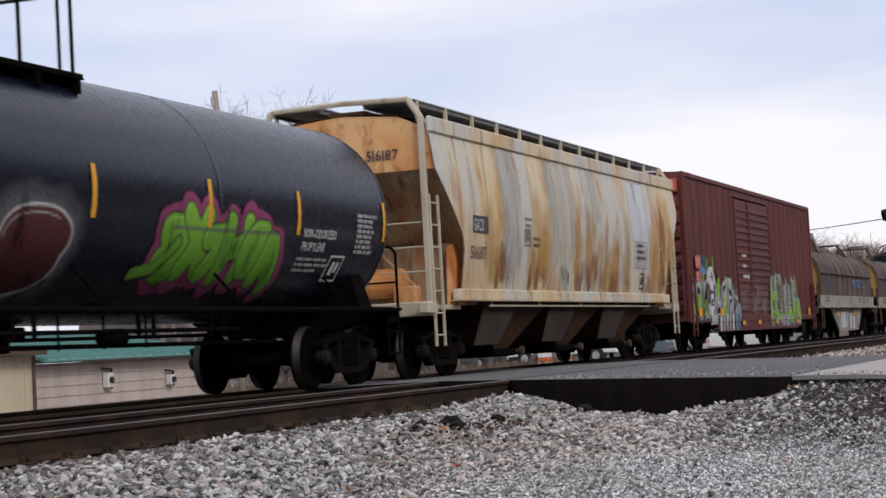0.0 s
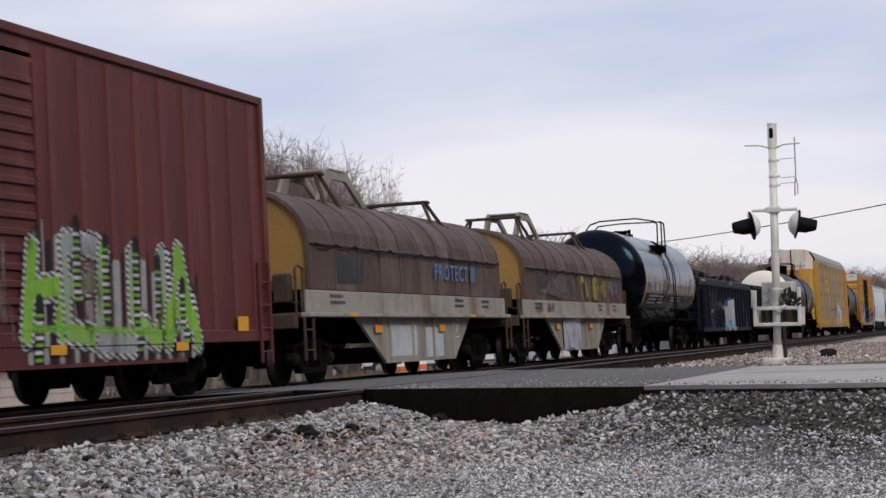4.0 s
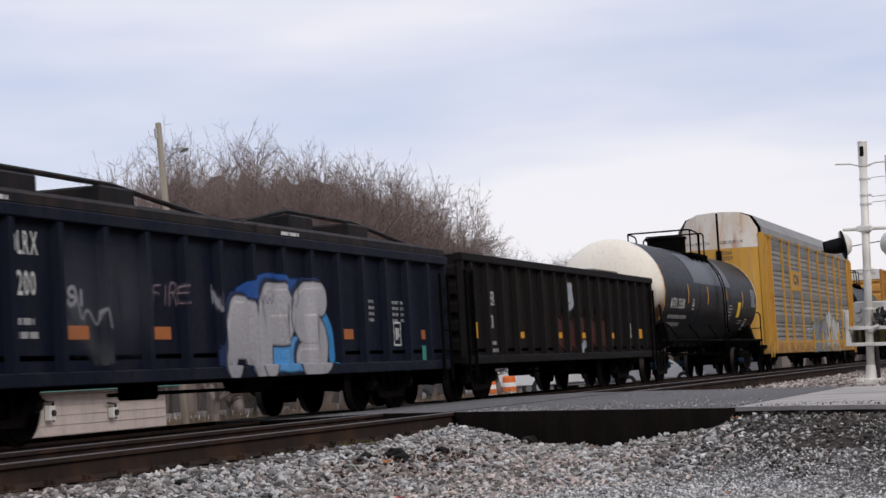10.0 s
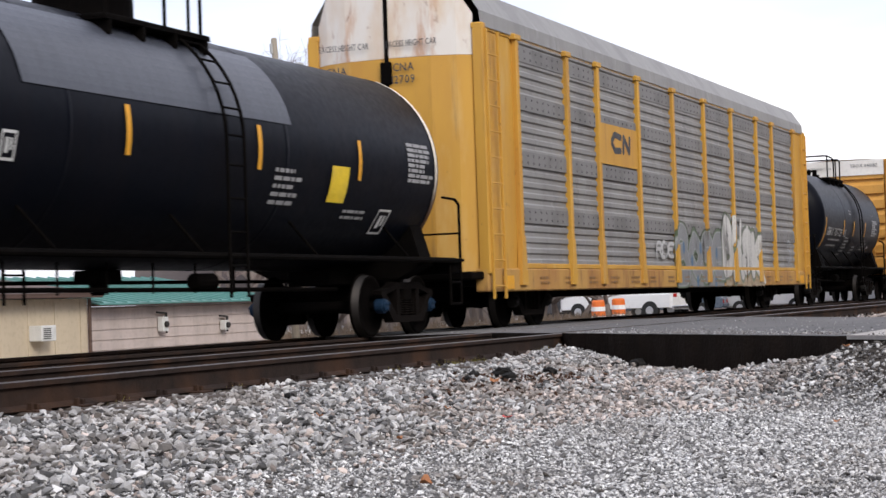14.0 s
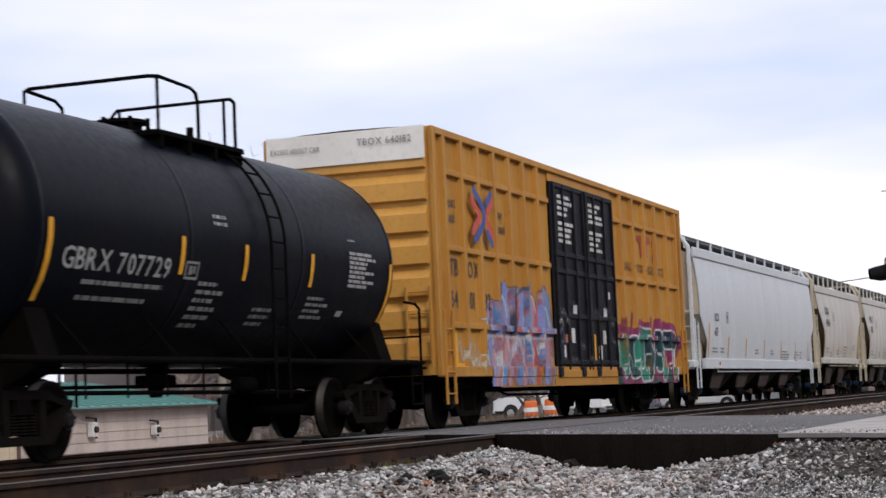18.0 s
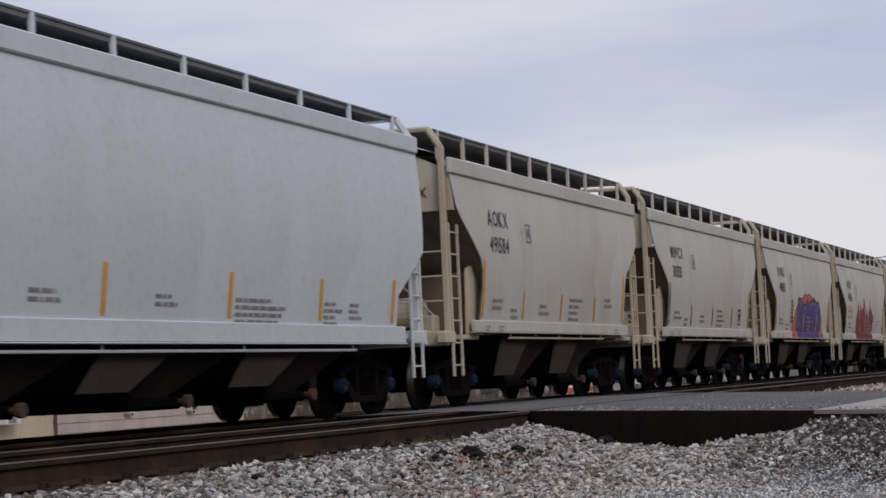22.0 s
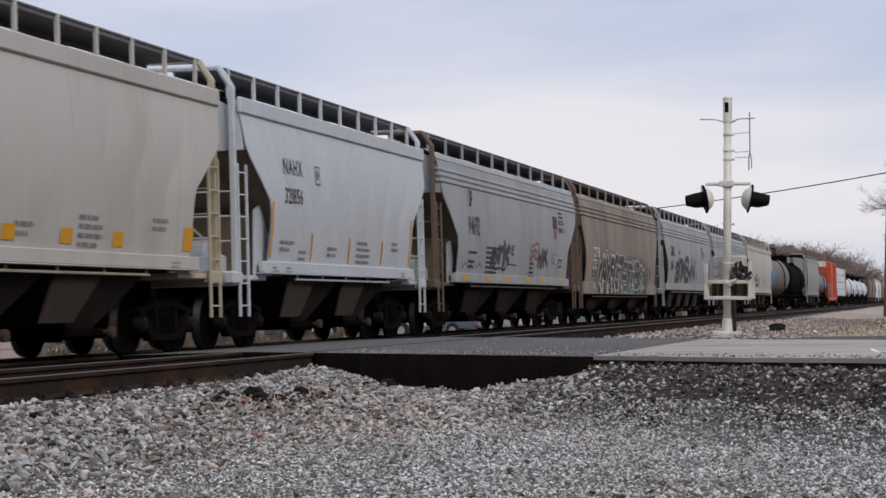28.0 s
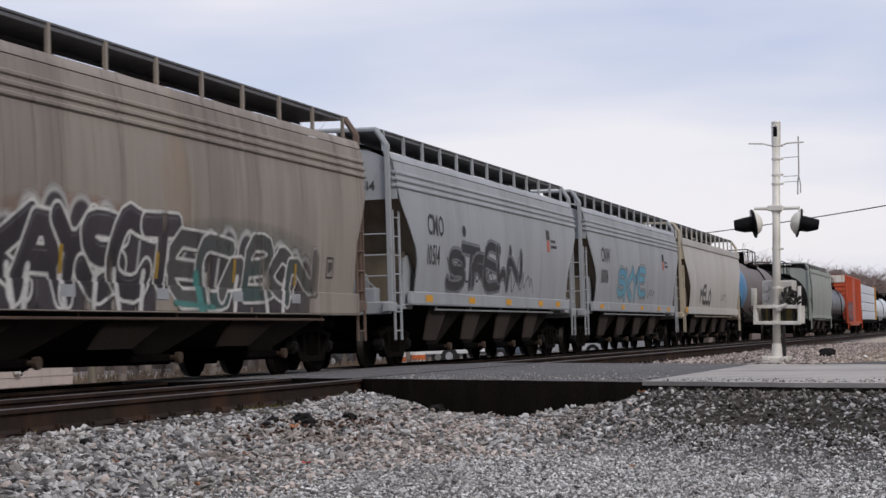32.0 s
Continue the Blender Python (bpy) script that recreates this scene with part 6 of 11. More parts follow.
small_print(c, f, 7.2, 2.48, 0.8, 8, 0.075, DIM_WHITE, 6, 0.05)
framed(c, f, 6.45, 1.55, 0.5, 0.36, WL)

# rust-streaked cream hopper
c, f = hopper_car("cream covered hopper car with heavy rust streaks", 37.65, 9.0, RUST_CREAM, RUST_TAN, RUST_CHUTE, side=8.45, eave=4.08, sill=(1.28, 1.46), diag=((0.0, 3.40), (1.25, 2.25)), bays=3, walk_z=4.38, post=CREAM, frame=CREAM, posts=12, bulge=0.17, slope_mat=RUST_SLOPE)
rnd = random.Random(12)
p = Canvas(-7.0, 8.2, 1.48, 4.0)
RUST_O, RUST_D, GREY_WASH = (0.56, 0.31, 0.085), (0.24, 0.085, 0.028), (0.52, 0.54, 0.52)
for u_, w_, v0_, v1_ in ((-4.6, 1.3, 1.7, 4.0), (-1.75, 1.0, 1.6, 4.0), (-0.75, 0.5, 2.0, 4.0), (1.0, 0.5, 2.6, 4.0)):     # washed grey runs
    for i in range(5):
        x = u_ + rnd.uniform(-0.4, 0.4) * w_
        p.line([(x, v1_), (x + 0.03, v0_ + rnd.uniform(0, 0.6))], w_ * rnd.uniform(0.2, 0.5), GREY_WASH, 0.30, 0.35)
for u_, w_, v0_, v1_, n_ in ((-5.8, 0.6, 1.7, 3.0, 6), (-3.0, 1.1, 1.9, 3.1, 12), (-0.35, 0.5, 2.0, 3.6, 5), (0.6, 1.2, 1.6, 3.1, 12), (2.2, 1.2, 1.55, 2.9, 12), (3.4, 0.5, 1.7, 3.0, 6), (5.75, 0.5, 1.6, 3.3, 6), (6.7, 1.1, 1.55, 3.7, 16), (7.55, 0.4, 2.2, 3.8, 6)):     # orange runs
    for i in range(n_):
        x = u_ + rnd.uniform(-0.5, 0.5) * w_
        a_ = rnd.uniform(v0_ + 0.3, v1_)
        p.line([(x, a_), (x + rnd.uniform(-0.04, 0.04), max(v0_, a_ - rnd.uniform(0.4, 1.3)))], rnd.uniform(0.10, 0.42), RUST_O, 0.30, 0.26)
for u_, v_, ru_, rv_, n_ in ((6.72, 3.0, 0.22, 0.35, 12), (6.65, 2.3, 0.25, 0.5, 9), (6.75, 1.7, 0.3, 0.2, 9), (2.2, 1.68, 0.45, 0.18, 12), (0.45, 1.85, 0.5, 0.28, 14), (-5.2, 1.85, 0.5, 0.35, 14), (-3.2, 1.75, 0.4, 0.25, 10), (-0.3, 1.75, 0.4, 0.2, 8), (3.5, 1.65, 0.3, 0.12, 5), (5.2, 1.62, 0.4, 0.1, 5), (-2.4, 1.65, 0.3, 0.12, 5)):     # dark scabs
    for i in range(n_):
        x, z = u_ + rnd.gauss(0, 0.5) * ru_, v_ + rnd.gauss(0, 0.55) * rv_
        p.line([(x, z + rnd.uniform(0.05, 0.2)), (x + rnd.uniform(-0.05, 0.05), z - rnd.uniform(0.05, 0.3))], rnd.uniform(0.03, 0.15), RUST_D, 0.14, 0.50)
for u_, a_, b_ in ((-5.55, 1.62, 2.15), (-3.42, 1.6, 2.1), (-0.55, 1.62, 2.05), (2.05, 1.62, 2.0)):
    p.line([(u_, a_), (u_ + 0.05, b_)], 0.10, (0.50, 0.30, 0.03), 0.03, 0.8)
p.rect(3.85, 5.30, 2.62, 3.97, (0.60, 0.62, 0.66), 1.0, 0.03, 0.01, 2)
p.rect(4.05, 5.22, 2.02, 2.60, (0.50, 0.50, 0.50), 0.9, 0.03, 0.01, 3)
for i in range(5):
    p.line([(4.7 + rnd.uniform(-0.1, 0.15), 3.4), (4.75, 2.5)], 0.04, (0.42, 0.44, 0.46), 0.08, 0.5)
p.scribble(-1.55, -0.95, 1.60, 1.95, 7, 0.03, (0.10, 0.08, 0.07), 5)
p.hang(c, f, "rust runs, scabs and a repainted patch", 0.004)
mark(c, f, -6.82, -6.02, 2.42, 2.72, KL, 0.007, 2, "lettering_panel")
lettering(c, "GACX", -6.77, 2.46, 0.21, f, WL, 0.55, 0.012)
lettering(c, "516187", -6.92, 1.98, 0.22, f, spray("faded_maroon", (0.16, 0.06, 0.05)), 1.05)
small_print(c, f, 4.25, 2.50, 0.8, 3, 0.14, KL, 3)
small_print(c, f, -3.4, 2.4, 0.5, 2, 0.12, KL, 4)
framed(c, f, 4.62, 1.56, 0.35, 0.36, KL)
small_print(c, f, -3.9, 2.75, 0.45, 4, 0.12, spray("rubbed_grey", (0.22, 0.21, 0.19)), 6)
framed(c, f, -3.95, 2.28, 0.36, 0.32, spray("rubbed_grey", (0.22, 0.21, 0.19)))


def end_lettering(car, x, text, y, z, h, mat, squeeze=0.9):
    """Numbers on the end wall that faces the camera."""
    bm = bmesh.new()
    k = h / 0.70
    for ch in text:
        if ch == " ":
            y -= 0.32 * k * squeeze
            continue
        pts, faces, w = GLYPHS[ch]
        vs = [bm.verts.new((x - 0.012, y - px * k * squeeze, z + py * k)) for px, py in pts]
        for q in faces:
            bm.faces.new([vs[i] for i in q])
        y -= (w + 0.11) * k * squeeze
    return part("end_lettering", bm, mat, car)


end_lettering(c, -8.42, "516187", -0.42, 3.62, 0.17, KL)

# red-brown boxcar
DX0, DX1 = -3.3, 1.95
c, f = box_car("oxblood boxcar with sprayed skull graffiti along its foot", 57.0, 10.2, OXBLOOD, side=9.45, top=4.61, bottom=0.80, sill_drop=0.50, door=(DX0, DX1), truck=6.7)
for sgn in (-1, 1):
    for x in np.concatenate([np.linspace(-9.0, DX0 - 0.25, 8), np.linspace(DX1 + 0.45, 9.0, 9)]):
        bm = bmesh.new()
        prism(bm, [(x - 0.10, -0.07), (x - 0.05, 0.0), (x + 0.05, 0.0), (x + 0.10, -0.07)], 0.94, 4.44, "z")
        bm.transform(Matrix.Translation((0, sgn * 1.5, 0)) @ Matrix.Diagonal((1, sgn, 1, 1)))
        part("side_post", fixed(bm), OXBLOOD, c)
    for a, b in ((DX0, DX0 + 2.0), (DX0 + 2.0, DX1)):
        d = part("door", boxes((a + 0.03, b - 0.03, *sorted((sgn * 1.42, sgn * 1.47)), 0.92, 4.25), c=0.01), OXBLOOD, c, "oxblood steel door with pressed ribs")
        for i in range(15):
            z = 1.05 + i * 0.205
            part("door_rib", boxes((a + 0.12, b - 0.12, *sorted((sgn * 1.465, sgn * 1.505)), z, z + 0.09), c=0.025), OXBLOOD, d)
        for x in (a + 0.06, b - 0.06):
            part("locking_bar", boxes((x - 0.02, x + 0.02, *sorted((sgn * 1.47, sgn * 1.51)), 0.95, 4.2), c=0.008), OXBLOOD, d)
end_lettering(c, -9.58, "LRS 351", -0.42, 4.20, 0.15, WL)
mark(c, lambda u, v: (-9.572, -u, v), 0.30, 1.36, 4.12, 4.44, spray("red_panel", (0.62, 0.10, 0.06)), 0.0, name="red_panel")
mark(c, f, -8.62, -8.0, 2.16, 2.50, spray("red_panel", (0.62, 0.10, 0.06)), 0.004, name="number_panel")
mark(c, f, -8.60, -8.0, 1.82, 2.08, spray("red_panel", (0.62, 0.10, 0.06)), 0.004, name="number_panel")
lettering(c, "35", -8.52, 1.85, 0.20, f, WL, 0.8, 0.008)
small_print(c, f, -8.4, 3.9, 0.55, 4, 0.10, KL, 8)
lettering(c, "LRS", -8.56, 2.22, 0.22, f, WL, 0.75, 0.008)
ox_posts = np.concatenate([np.linspace(-9.0, DX0 - 0.25, 8), np.linspace(DX1 + 0.45, 9.0, 9)])
ox_at, ox_cuts = ribbed(1.452, ox_posts, 0.05, 0.10, 0.05)
ox_side = lambda u, v: (u, -(1.486 if v < 0.757 else 1.503 if v < 0.952 else 1.508 if DX0 < u < DX1 else ox_at(u)), v)
ox_v = (0.75, 0.764, 0.945, 0.959)
p = Canvas(-9.45, -3.15, 0.52, 2.6, cut_u=ox_cuts, cut_v=ox_v)
p.rect(-9.4, -3.45, 0.82, 1.35, (0.30, 0.31, 0.33), soft=0.05, rough=0.08, seed=4)
for u_, a_, b_, w_ in ((-9.3, 0.85, 2.0, 0.22), (-8.65, 1.1, 1.9, 0.14), (-7.95, 1.2, 2.2, 0.16), (-7.42, 1.3, 2.38, 0.15), (-7.05, 2.0, 2.42, 0.12), (-6.35, 2.0, 2.46, 0.15), (-5.15, 0.95, 1.95, 0.16), (-5.75, 1.2, 2.2, 0.14)):
    p.line([(u_, a_), (u_ + 0.04, b_)], w_, (0.20, 0.36, 0.04))
p.rect(-8.05, -7.5, 2.12, 2.52, (0.05, 0.11, 0.18), cover=0.85, rough=0.02)
p.blob(-7.7, 2.1, 0.22, 0.16, (0.10, 0.30, 0.50))
p.throw(("K", "O", "X"), -9.45, -7.2, 0.84, 2.15, 0.40, (C_SILVER, (0.44, 0.45, 0.47)), C_BLACK, 0.055, low=((0.22, 0.23, 0.25),), block=C_BLACK, shine=C_WHITE, wild=0.18, smooth=1, overlap=0.4, seed=21)
p.throw(("R", "E", "A"), -6.2, -3.35, 0.80, 2.10, 0.44, (C_SILVER, (0.45, 0.45, 0.44)), C_BLACK, 0.055, low=((0.24, 0.25, 0.27),), block=C_BLACK, shine=C_WHITE, wild=0.16, smooth=1, overlap=0.35, seed=25)
p.blob(-3.85, 1.45, 0.30, 0.42, (0.10, 0.10, 0.11))
p.blob(-3.92, 1.40, 0.16, 0.28, (0.35, 0.35, 0.36))
for ru, rv, q in ((0.70, 0.72, C_BLACK), (0.64, 0.66, (0.56, 0.57, 0.58))):
    p.blob(-6.72, 1.58, ru, rv, q)
p.rect(-7.16, -6.28, 0.70, 1.2, C_BLACK)
p.rect(-7.11, -6.33, 0.70, 1.2, (0.54, 0.55, 0.56))
for e_ in (-0.28, 0.28):
    p.blob(-6.72 + e_, 1.50, 0.235, 0.27, C_BLACK)
    p.blob(-6.72 + e_ + 0.03, 1.49, 0.17, 0.20, (0.16, 0.165, 0.18))
    p.blob(-6.72 + e_ + 0.06, 1.47, 0.08, 0.12, C_BLACK)
    p.line(rounded([(-6.72 + e_ * 2.0, 1.68), (-6.72 + e_ * 1.1, 1.80), (-6.72 + e_ * 0.15, 1.56)], 2), 0.09, C_BLACK)
p.line([(-6.85, 1.97), (-6.58, 1.97)], 0.03, C_BLACK)
p.line([(-6.715, 1.88), (-6.715, 2.08)], 0.04, C_BLACK)
p.line([(-6.72, 1.36), (-6.80, 1.22), (-6.64, 1.22), (-6.72, 1.36)], 0.05, C_BLACK)
for q in (-7.0, -6.86, -6.72, -6.58, -6.44):
    p.line([(q, 0.74), (q, 1.08)], 0.03, (0.08, 0.08, 0.09))
for q, w_, cc in ((-5.9, 0.24, C_WHITE), (-5.5, 0.26, C_SILVER), (-5.1, 0.22, C_WHITE), (-4.7, 0.26, (0.35, 0.36, 0.38)), (-4.3, 0.22, C_WHITE), (-3.8, 0.26, (0.14, 0.27, 0.36)), (-3.45, 0.2, (0.08, 0.22, 0.36))):
    p.line([(q, 0.90), (q + 0.05, 0.60)], w_ + 0.05, C_BLACK)
    p.line([(q, 0.90), (q + 0.05, 0.60)], w_, cc)
p.scribble(-9.3, -7.4, 0.85, 1.9, 12, 0.075, C_BLACK, 31)
p.scribble(-6.0, -3.6, 0.85, 1.9, 10, 0.07, C_BLACK, 36)
for u_, v_ in ((-9.35, 1.7), (-9.1, 1.0), (-8.3, 1.25), (-7.65, 1.75), (-7.55, 1.1), (-5.95, 1.7), (-5.2, 1.15), (-4.55, 1.75)):
    p.line([(u_, v_ - 0.16), (u_ + 0.05, v_ + 0.2)], 0.13, (0.20, 0.38, 0.04))
p.scribble(-6.1, -3.5, 0.95, 1.8, 9, 0.03, C_WHITE, 32)
p.hang(c, ox_side, "grey and white skull graffiti with green drips", 0.006)
p = Canvas(1.1, 6.9, 0.55, 2.45, cut_u=ox_cuts, cut_v=ox_v)
for i in range(26):
    x = 1.55 + 0.2 * i
    p.line([(x, 0.60), (x + 0.02, 2.05 - 0.02 * i + 0.12 * (i % 3))], 0.13, C_BLACK if i % 2 else (0.30, 0.30, 0.31))
p.throw(("H", "E", "L", "U", "A"), 1.50, 6.55, 0.66, 2.22, 0.24, ((0.20, 0.42, 0.04), C_SILVER, (0.22, 0.44, 0.05), C_SILVER, (0.20, 0.40, 0.05)), C_WHITE, 0.075, low=((0.24, 0.46, 0.06), (0.22, 0.42, 0.05), C_SILVER), check=0.085, block=C_BLACK, shift=(0.08, -0.05), lean=0.04, wild=0.14, smooth=0, overlap=0.15, seed=33)
for u_, a_, b_ in ((1.75, 0.60, 1.3), (2.9, 1.35, 2.3), (3.7, 1.1, 2.1), (4.6, 0.7, 2.1), (5.3, 1.2, 1.9), (6.1, 0.8, 1.6)):
    p.line([(u_, a_), (u_ + 0.03, b_)], 0.20, C_BLACK)
    for k_ in range(int((b_ - a_) / 0.09)):
        p.line([(u_ - 0.08, a_ + 0.09 * k_), (u_ + 0.10, a_ + 0.09 * k_)], 0.04, C_WHITE if k_ % 2 else (0.20, 0.40, 0.05), 0.01)
p.line([(1.6, 0.98), (5.8, 0.93)], 0.10, (0.17, 0.36, 0.04), 0.03, 0.8)
p.hang(c, ox_side, "green graffiti letters with checkered outlines", 0.006)
p = Canvas(-3.1, 1.2, 0.85, 2.1, 0.03)
for k_ in range(5):
    p.scribble(-3.05 + 0.8 * k_, -2.2 + 0.8 * k_, 0.95 + 0.1 * (k_ % 2), 1.85, 8, 0.035, (0.40, 0.34, 0.33), 40 + k_, 0.8)
    p.scribble(-2.9 + 0.8 * k_, -2.1 + 0.8 * k_, 0.90, 1.4, 9, 0.04, (0.34, 0.27, 0.26), 50 + k_, 0.7)
p.hang(c, ox_side, "worn white scribbles on the ribbed doors", 0.006, faded=0.8)
for u in (-8.6, -6.0, -3.1, -0.8, 2.0, 5.7, 8.0):
    mark(c, f, u, u + 0.42, 0.66 if abs(u) < 6 else 0.92, 0.78 if abs(u) < 6 else 1.14, YELLOW, 0.022, name="reflector")
small_print(c, side_y(1.51), -2.6, 2.6, 0.9, 3, 0.3, WL, 3, 0.08)

# two coil cars
for k, s in enumerate((75.0, 90.4)):
    c = coil_car("weathered coil car with a brown rounded hood", s, 7.68, COIL_BROWN, COIL_END, COIL_FRAME)
    f = side_y(1.425)
    g = side_y(1.46)
    if k == 0:
        lettering(c, "PROTECT III", 0.95, 1.93, 0.32, f, spray("faded_blue", (0.08, 0.22, 0.48)), 1.2, 0.05)
        mark(c, f, -5.2, -3.6, 1.75, 2.25, K_SPRAY, 0.005, name="lettering_panel")
        mark(c, side_y(1.36), -1.9, -0.2, 0.4, 1.0, spray("worn_white_tag", (0.55, 0.58, 0.62)), 0.008, name="graffiti")
        mark(c, side_y(1.36), 0.4, 1.7, 0.35, 0.95, spray("worn_white_tag", (0.55, 0.58, 0.62)), 0.008, name="graffiti")
    else:
        mark(c, f, -5.2, -3.6, 1.75, 2.25, K_SPRAY, 0.005, name="lettering_panel")
        p = Canvas(-5.2, 6.3, 1.64, 2.40)
        p.throw("GENO", -3.8, -0.7, 1.66, 2.36, 0.20, ((0.20, 0.195, 0.18), (0.13, 0.125, 0.115)), (0.05, 0.04, 0.035), 0.03, lean=0.02, wild=0.22, overlap=0.4, smooth=1, seed=5, cover=0.7)
        p.throw("TIMERS", -0.2, 3.95, 1.66, 2.40, 0.19, ((0.38, 0.28, 0.025), (0.30, 0.23, 0.04)), (0.11, 0.08, 0.03), 0.03, low=((0.26, 0.20, 0.06),), lean=0.02, wild=0.22, overlap=0.4, smooth=1, seed=9, cover=0.9)
        p.scribble(-5.1, -3.9, 1.72, 1.98, 10, 0.03, (0.32, 0.31, 0.30), 3)
        p.rect(4.1, 6.2, 1.66, 1.9, (0.20, 0.06, 0.055), 0.7, 0.05, 0.06, 3)
        p.rect(4.2, 4.9, 1.95, 2.25, (0.16, 0.24, 0.33), 0.6, 0.05, 0.05, 5)
        p.hang(c, side_y(1.452), "worn grey and mustard graffiti on the dirty hood", 0.004, faded=0.62, seed=9)
        lettering(c, "II", 5.4, 1.88, 0.34, f, spray("faded_blue", (0.10, 0.20, 0.40)), 0.95)
        p = Canvas(-2.25, 0.3, 0.27, 1.15)
        p.rect(-2.1, 0.0, 0.30, 1.12, (0.50, 0.52, 0.60), 1.0, 0.03, 0.07, 6)
        p.throw("GAS", -2.1, 0.1, 0.32, 1.12, 0.24, ((0.55, 0.56, 0.62),), (0.14, 0.13, 0.22), 0.018, low=((0.42, 0.43, 0.52),), lean=0.05, wild=0.10, seed=14)
        p.scribble(-1.9, -0.1, 0.45, 1.0, 7, 0.02, (0.12, 0.12, 0.2), 15)
        p.hang(c, side_y(1.405), "pale lavender graffiti on the belly plate", 0.003)
        lettering(c, "16649", -4.15, 1.30, 0.24, g, KL, 0.95)
        lettering(c, "DJJX", -5.45, 1.30, 0.24, g, KL, 0.95)
    for u in (-5.6, 2.4, 4.6):
        small_print(c, g, u, 1.48, 0.9, 2, 0.11, KL, int(u * 3) + k)
    framed(c, side_y(1.37), 3.0 - 0.4, 0.72, 0.32, 0.4, WL)
    for u in (-4.9, -3.0, 1.3, 3.2):
        mark(c, side_y(1.56 if abs(u) > 3.1 else 1.40), u, u + 0.45, 0.86 if abs(u) < 3.1 else 1.15, 1.0 if abs(u) < 3.1 else 1.21, YELLOW, 0.012, name="reflector")

# black corn syrup tank
c, f = tank_car("glossy black corn syrup tank car with yellow stripes", 105.75, 7.2, BLACK, BLACK, r=1.65, zc=2.49, cyl=5.35, shell_x=-0.33, dome=False, walk_at=-0.78, walk_len=1.5, truck=5.2, arched=True, ladder_dx=0.25)
stripes(c, f, (-3.73, -1.80, 0.56, 3.00), 2.09, 2.54)
stripes(c, f, (-5.60,), 1.69, 2.62)
stripes(c, f, (4.90,), 1.69, 2.62)
lettering(c, "STSX", -4.70, 2.08, 0.24, f, WL, 0.88)
lettering(c, "4632", -3.64, 2.08, 0.24, f, WL, 0.88)
small_print(c, f, -4.62, 1.88, 1.75, 3, 0.11, DIM_WHITE, 2)
small_print(c, f, -2.66, 1.88, 1.15, 3, 0.10, DIM_WHITE, 3)
small_print(c, f, -0.2, 1.86, 0.95, 5, 0.10, DIM_WHITE, 4)
small_print(c, f, -0.7, 1.55, 0.8, 3, 0.10, FAINT, 9)
small_print(c, f, 1.25, 1.86, 0.7, 2, 0.09, DIM_WHITE, 4)
small_print(c, f, 3.05, 1.86, 0.4, 2, 0.09, FAINT, 8)
lettering(c, "CORN SYRUP", 3.66, 2.66, 0.11, f, WL, 0.78)
small_print(c, f, 3.70, 2.56, 1.05, 9, 0.062, DIM_WHITE, 6, 0.045)
framed(c, f, -2.72, 2.10, 0.24, 0.25, WL)
end_lettering(c, -6.14, "STSX 4632", 0.65, 2.72, 0.14, WL)

# covered blue gondola
BLUE_RIBS = [-8.24] + [-7.51 + 1.057 * i for i in range(15)] + [8.24]
c, f0, f = gondola_car("dark blue ribbed gondola car with steel covers", 121.05, 8.85, GON_BLUE, side=8.3, top=2.62, bottom=0.66, ribs=BLUE_RIBS)
for k, x in enumerate((-4.15, 4.15)):
    cv = part("cover", boxes((x - 4.1, x + 4.1, -1.5, 1.5, 2.62, 2.78), (x - 3.9, x + 3.9, -1.2, 1.2, 2.76, 2.86), c=0.03), COVER, c, "dark dented steel gondola cover")
    for dx in (-1.4, 1.0):
        part("cover_hatch", boxes((x + dx - 0.45, x + dx + 0.45, -1.05, 0.9, 2.84, 3.09), c=0.03), COVER, cv)
    bm = bmesh.new()
    for y in (-0.95, 0.95):
        rail_bar(bm, [(x - 3.6, y, 2.86), (x - 1.8, y, 3.14), (x + 1.0, y, 3.12), (x + 3.7, y, 2.88)], 0.035)
    part("lifting_bar", fixed(bm), COVER, cv)
    small_print(c, side_y(1.502), x - 3.3, 2.66, 1.0, 1, 0.1, WL, k)
lettering(c, "DLRX", -6.36, 2.10, 0.26, f0, WL, 0.58, 0.012)
lettering(c, "5200", -6.36, 1.65, 0.27, f0, WL, 0.62, 0.012)
small_print(c, f0, -6.36, 1.32, 0.7, 2, 0.15, DIM_WHITE, 1)
g_at, g_cuts = ribbed(1.402, BLUE_RIBS, 0.055, 0.09, 0.10)
g_side = lambda u, v: (u, -(1.502 if v < 0.80 else g_at(u)), v)
p = Canvas(-1.25, 3.05, 0.64, 2.25, cut_u=g_cuts, cut_v=(0.79, 0.81))
p.line(rounded([(-0.5, 1.75), (0.5, 2.02), (1.3, 1.9), (2.1, 1.95)], 2), 0.26, (0.02, 0.09, 0.32))
p.line(rounded([(2.0, 1.75), (2.75, 1.4), (2.80, 0.9)], 2), 0.24, (0.05, 0.26, 0.55))
p.rect(0.2, 1.6, 0.68, 1.2, (0.09, 0.30, 0.58), 1.0, 0.03, 0.03, 2)
p.throw(("A", "P", "five"), -1.05, 2.6, 0.60, 2.02, 0.50, ((0.44, 0.43, 0.45),), C_BLACK, 0.035, low=((0.34, 0.33, 0.35),), block=(0.012, 0.03, 0.09), shift=(-0.09, 0.05), shine=(0.66, 0.65, 0.62), lean=0.03, wild=0.04, smooth=1, overlap=0.10, seed=17)
p.scribble(0.1, 0.7, 1.6, 1.8, 8, 0.02, (0.10, 0.10, 0.16), 6)
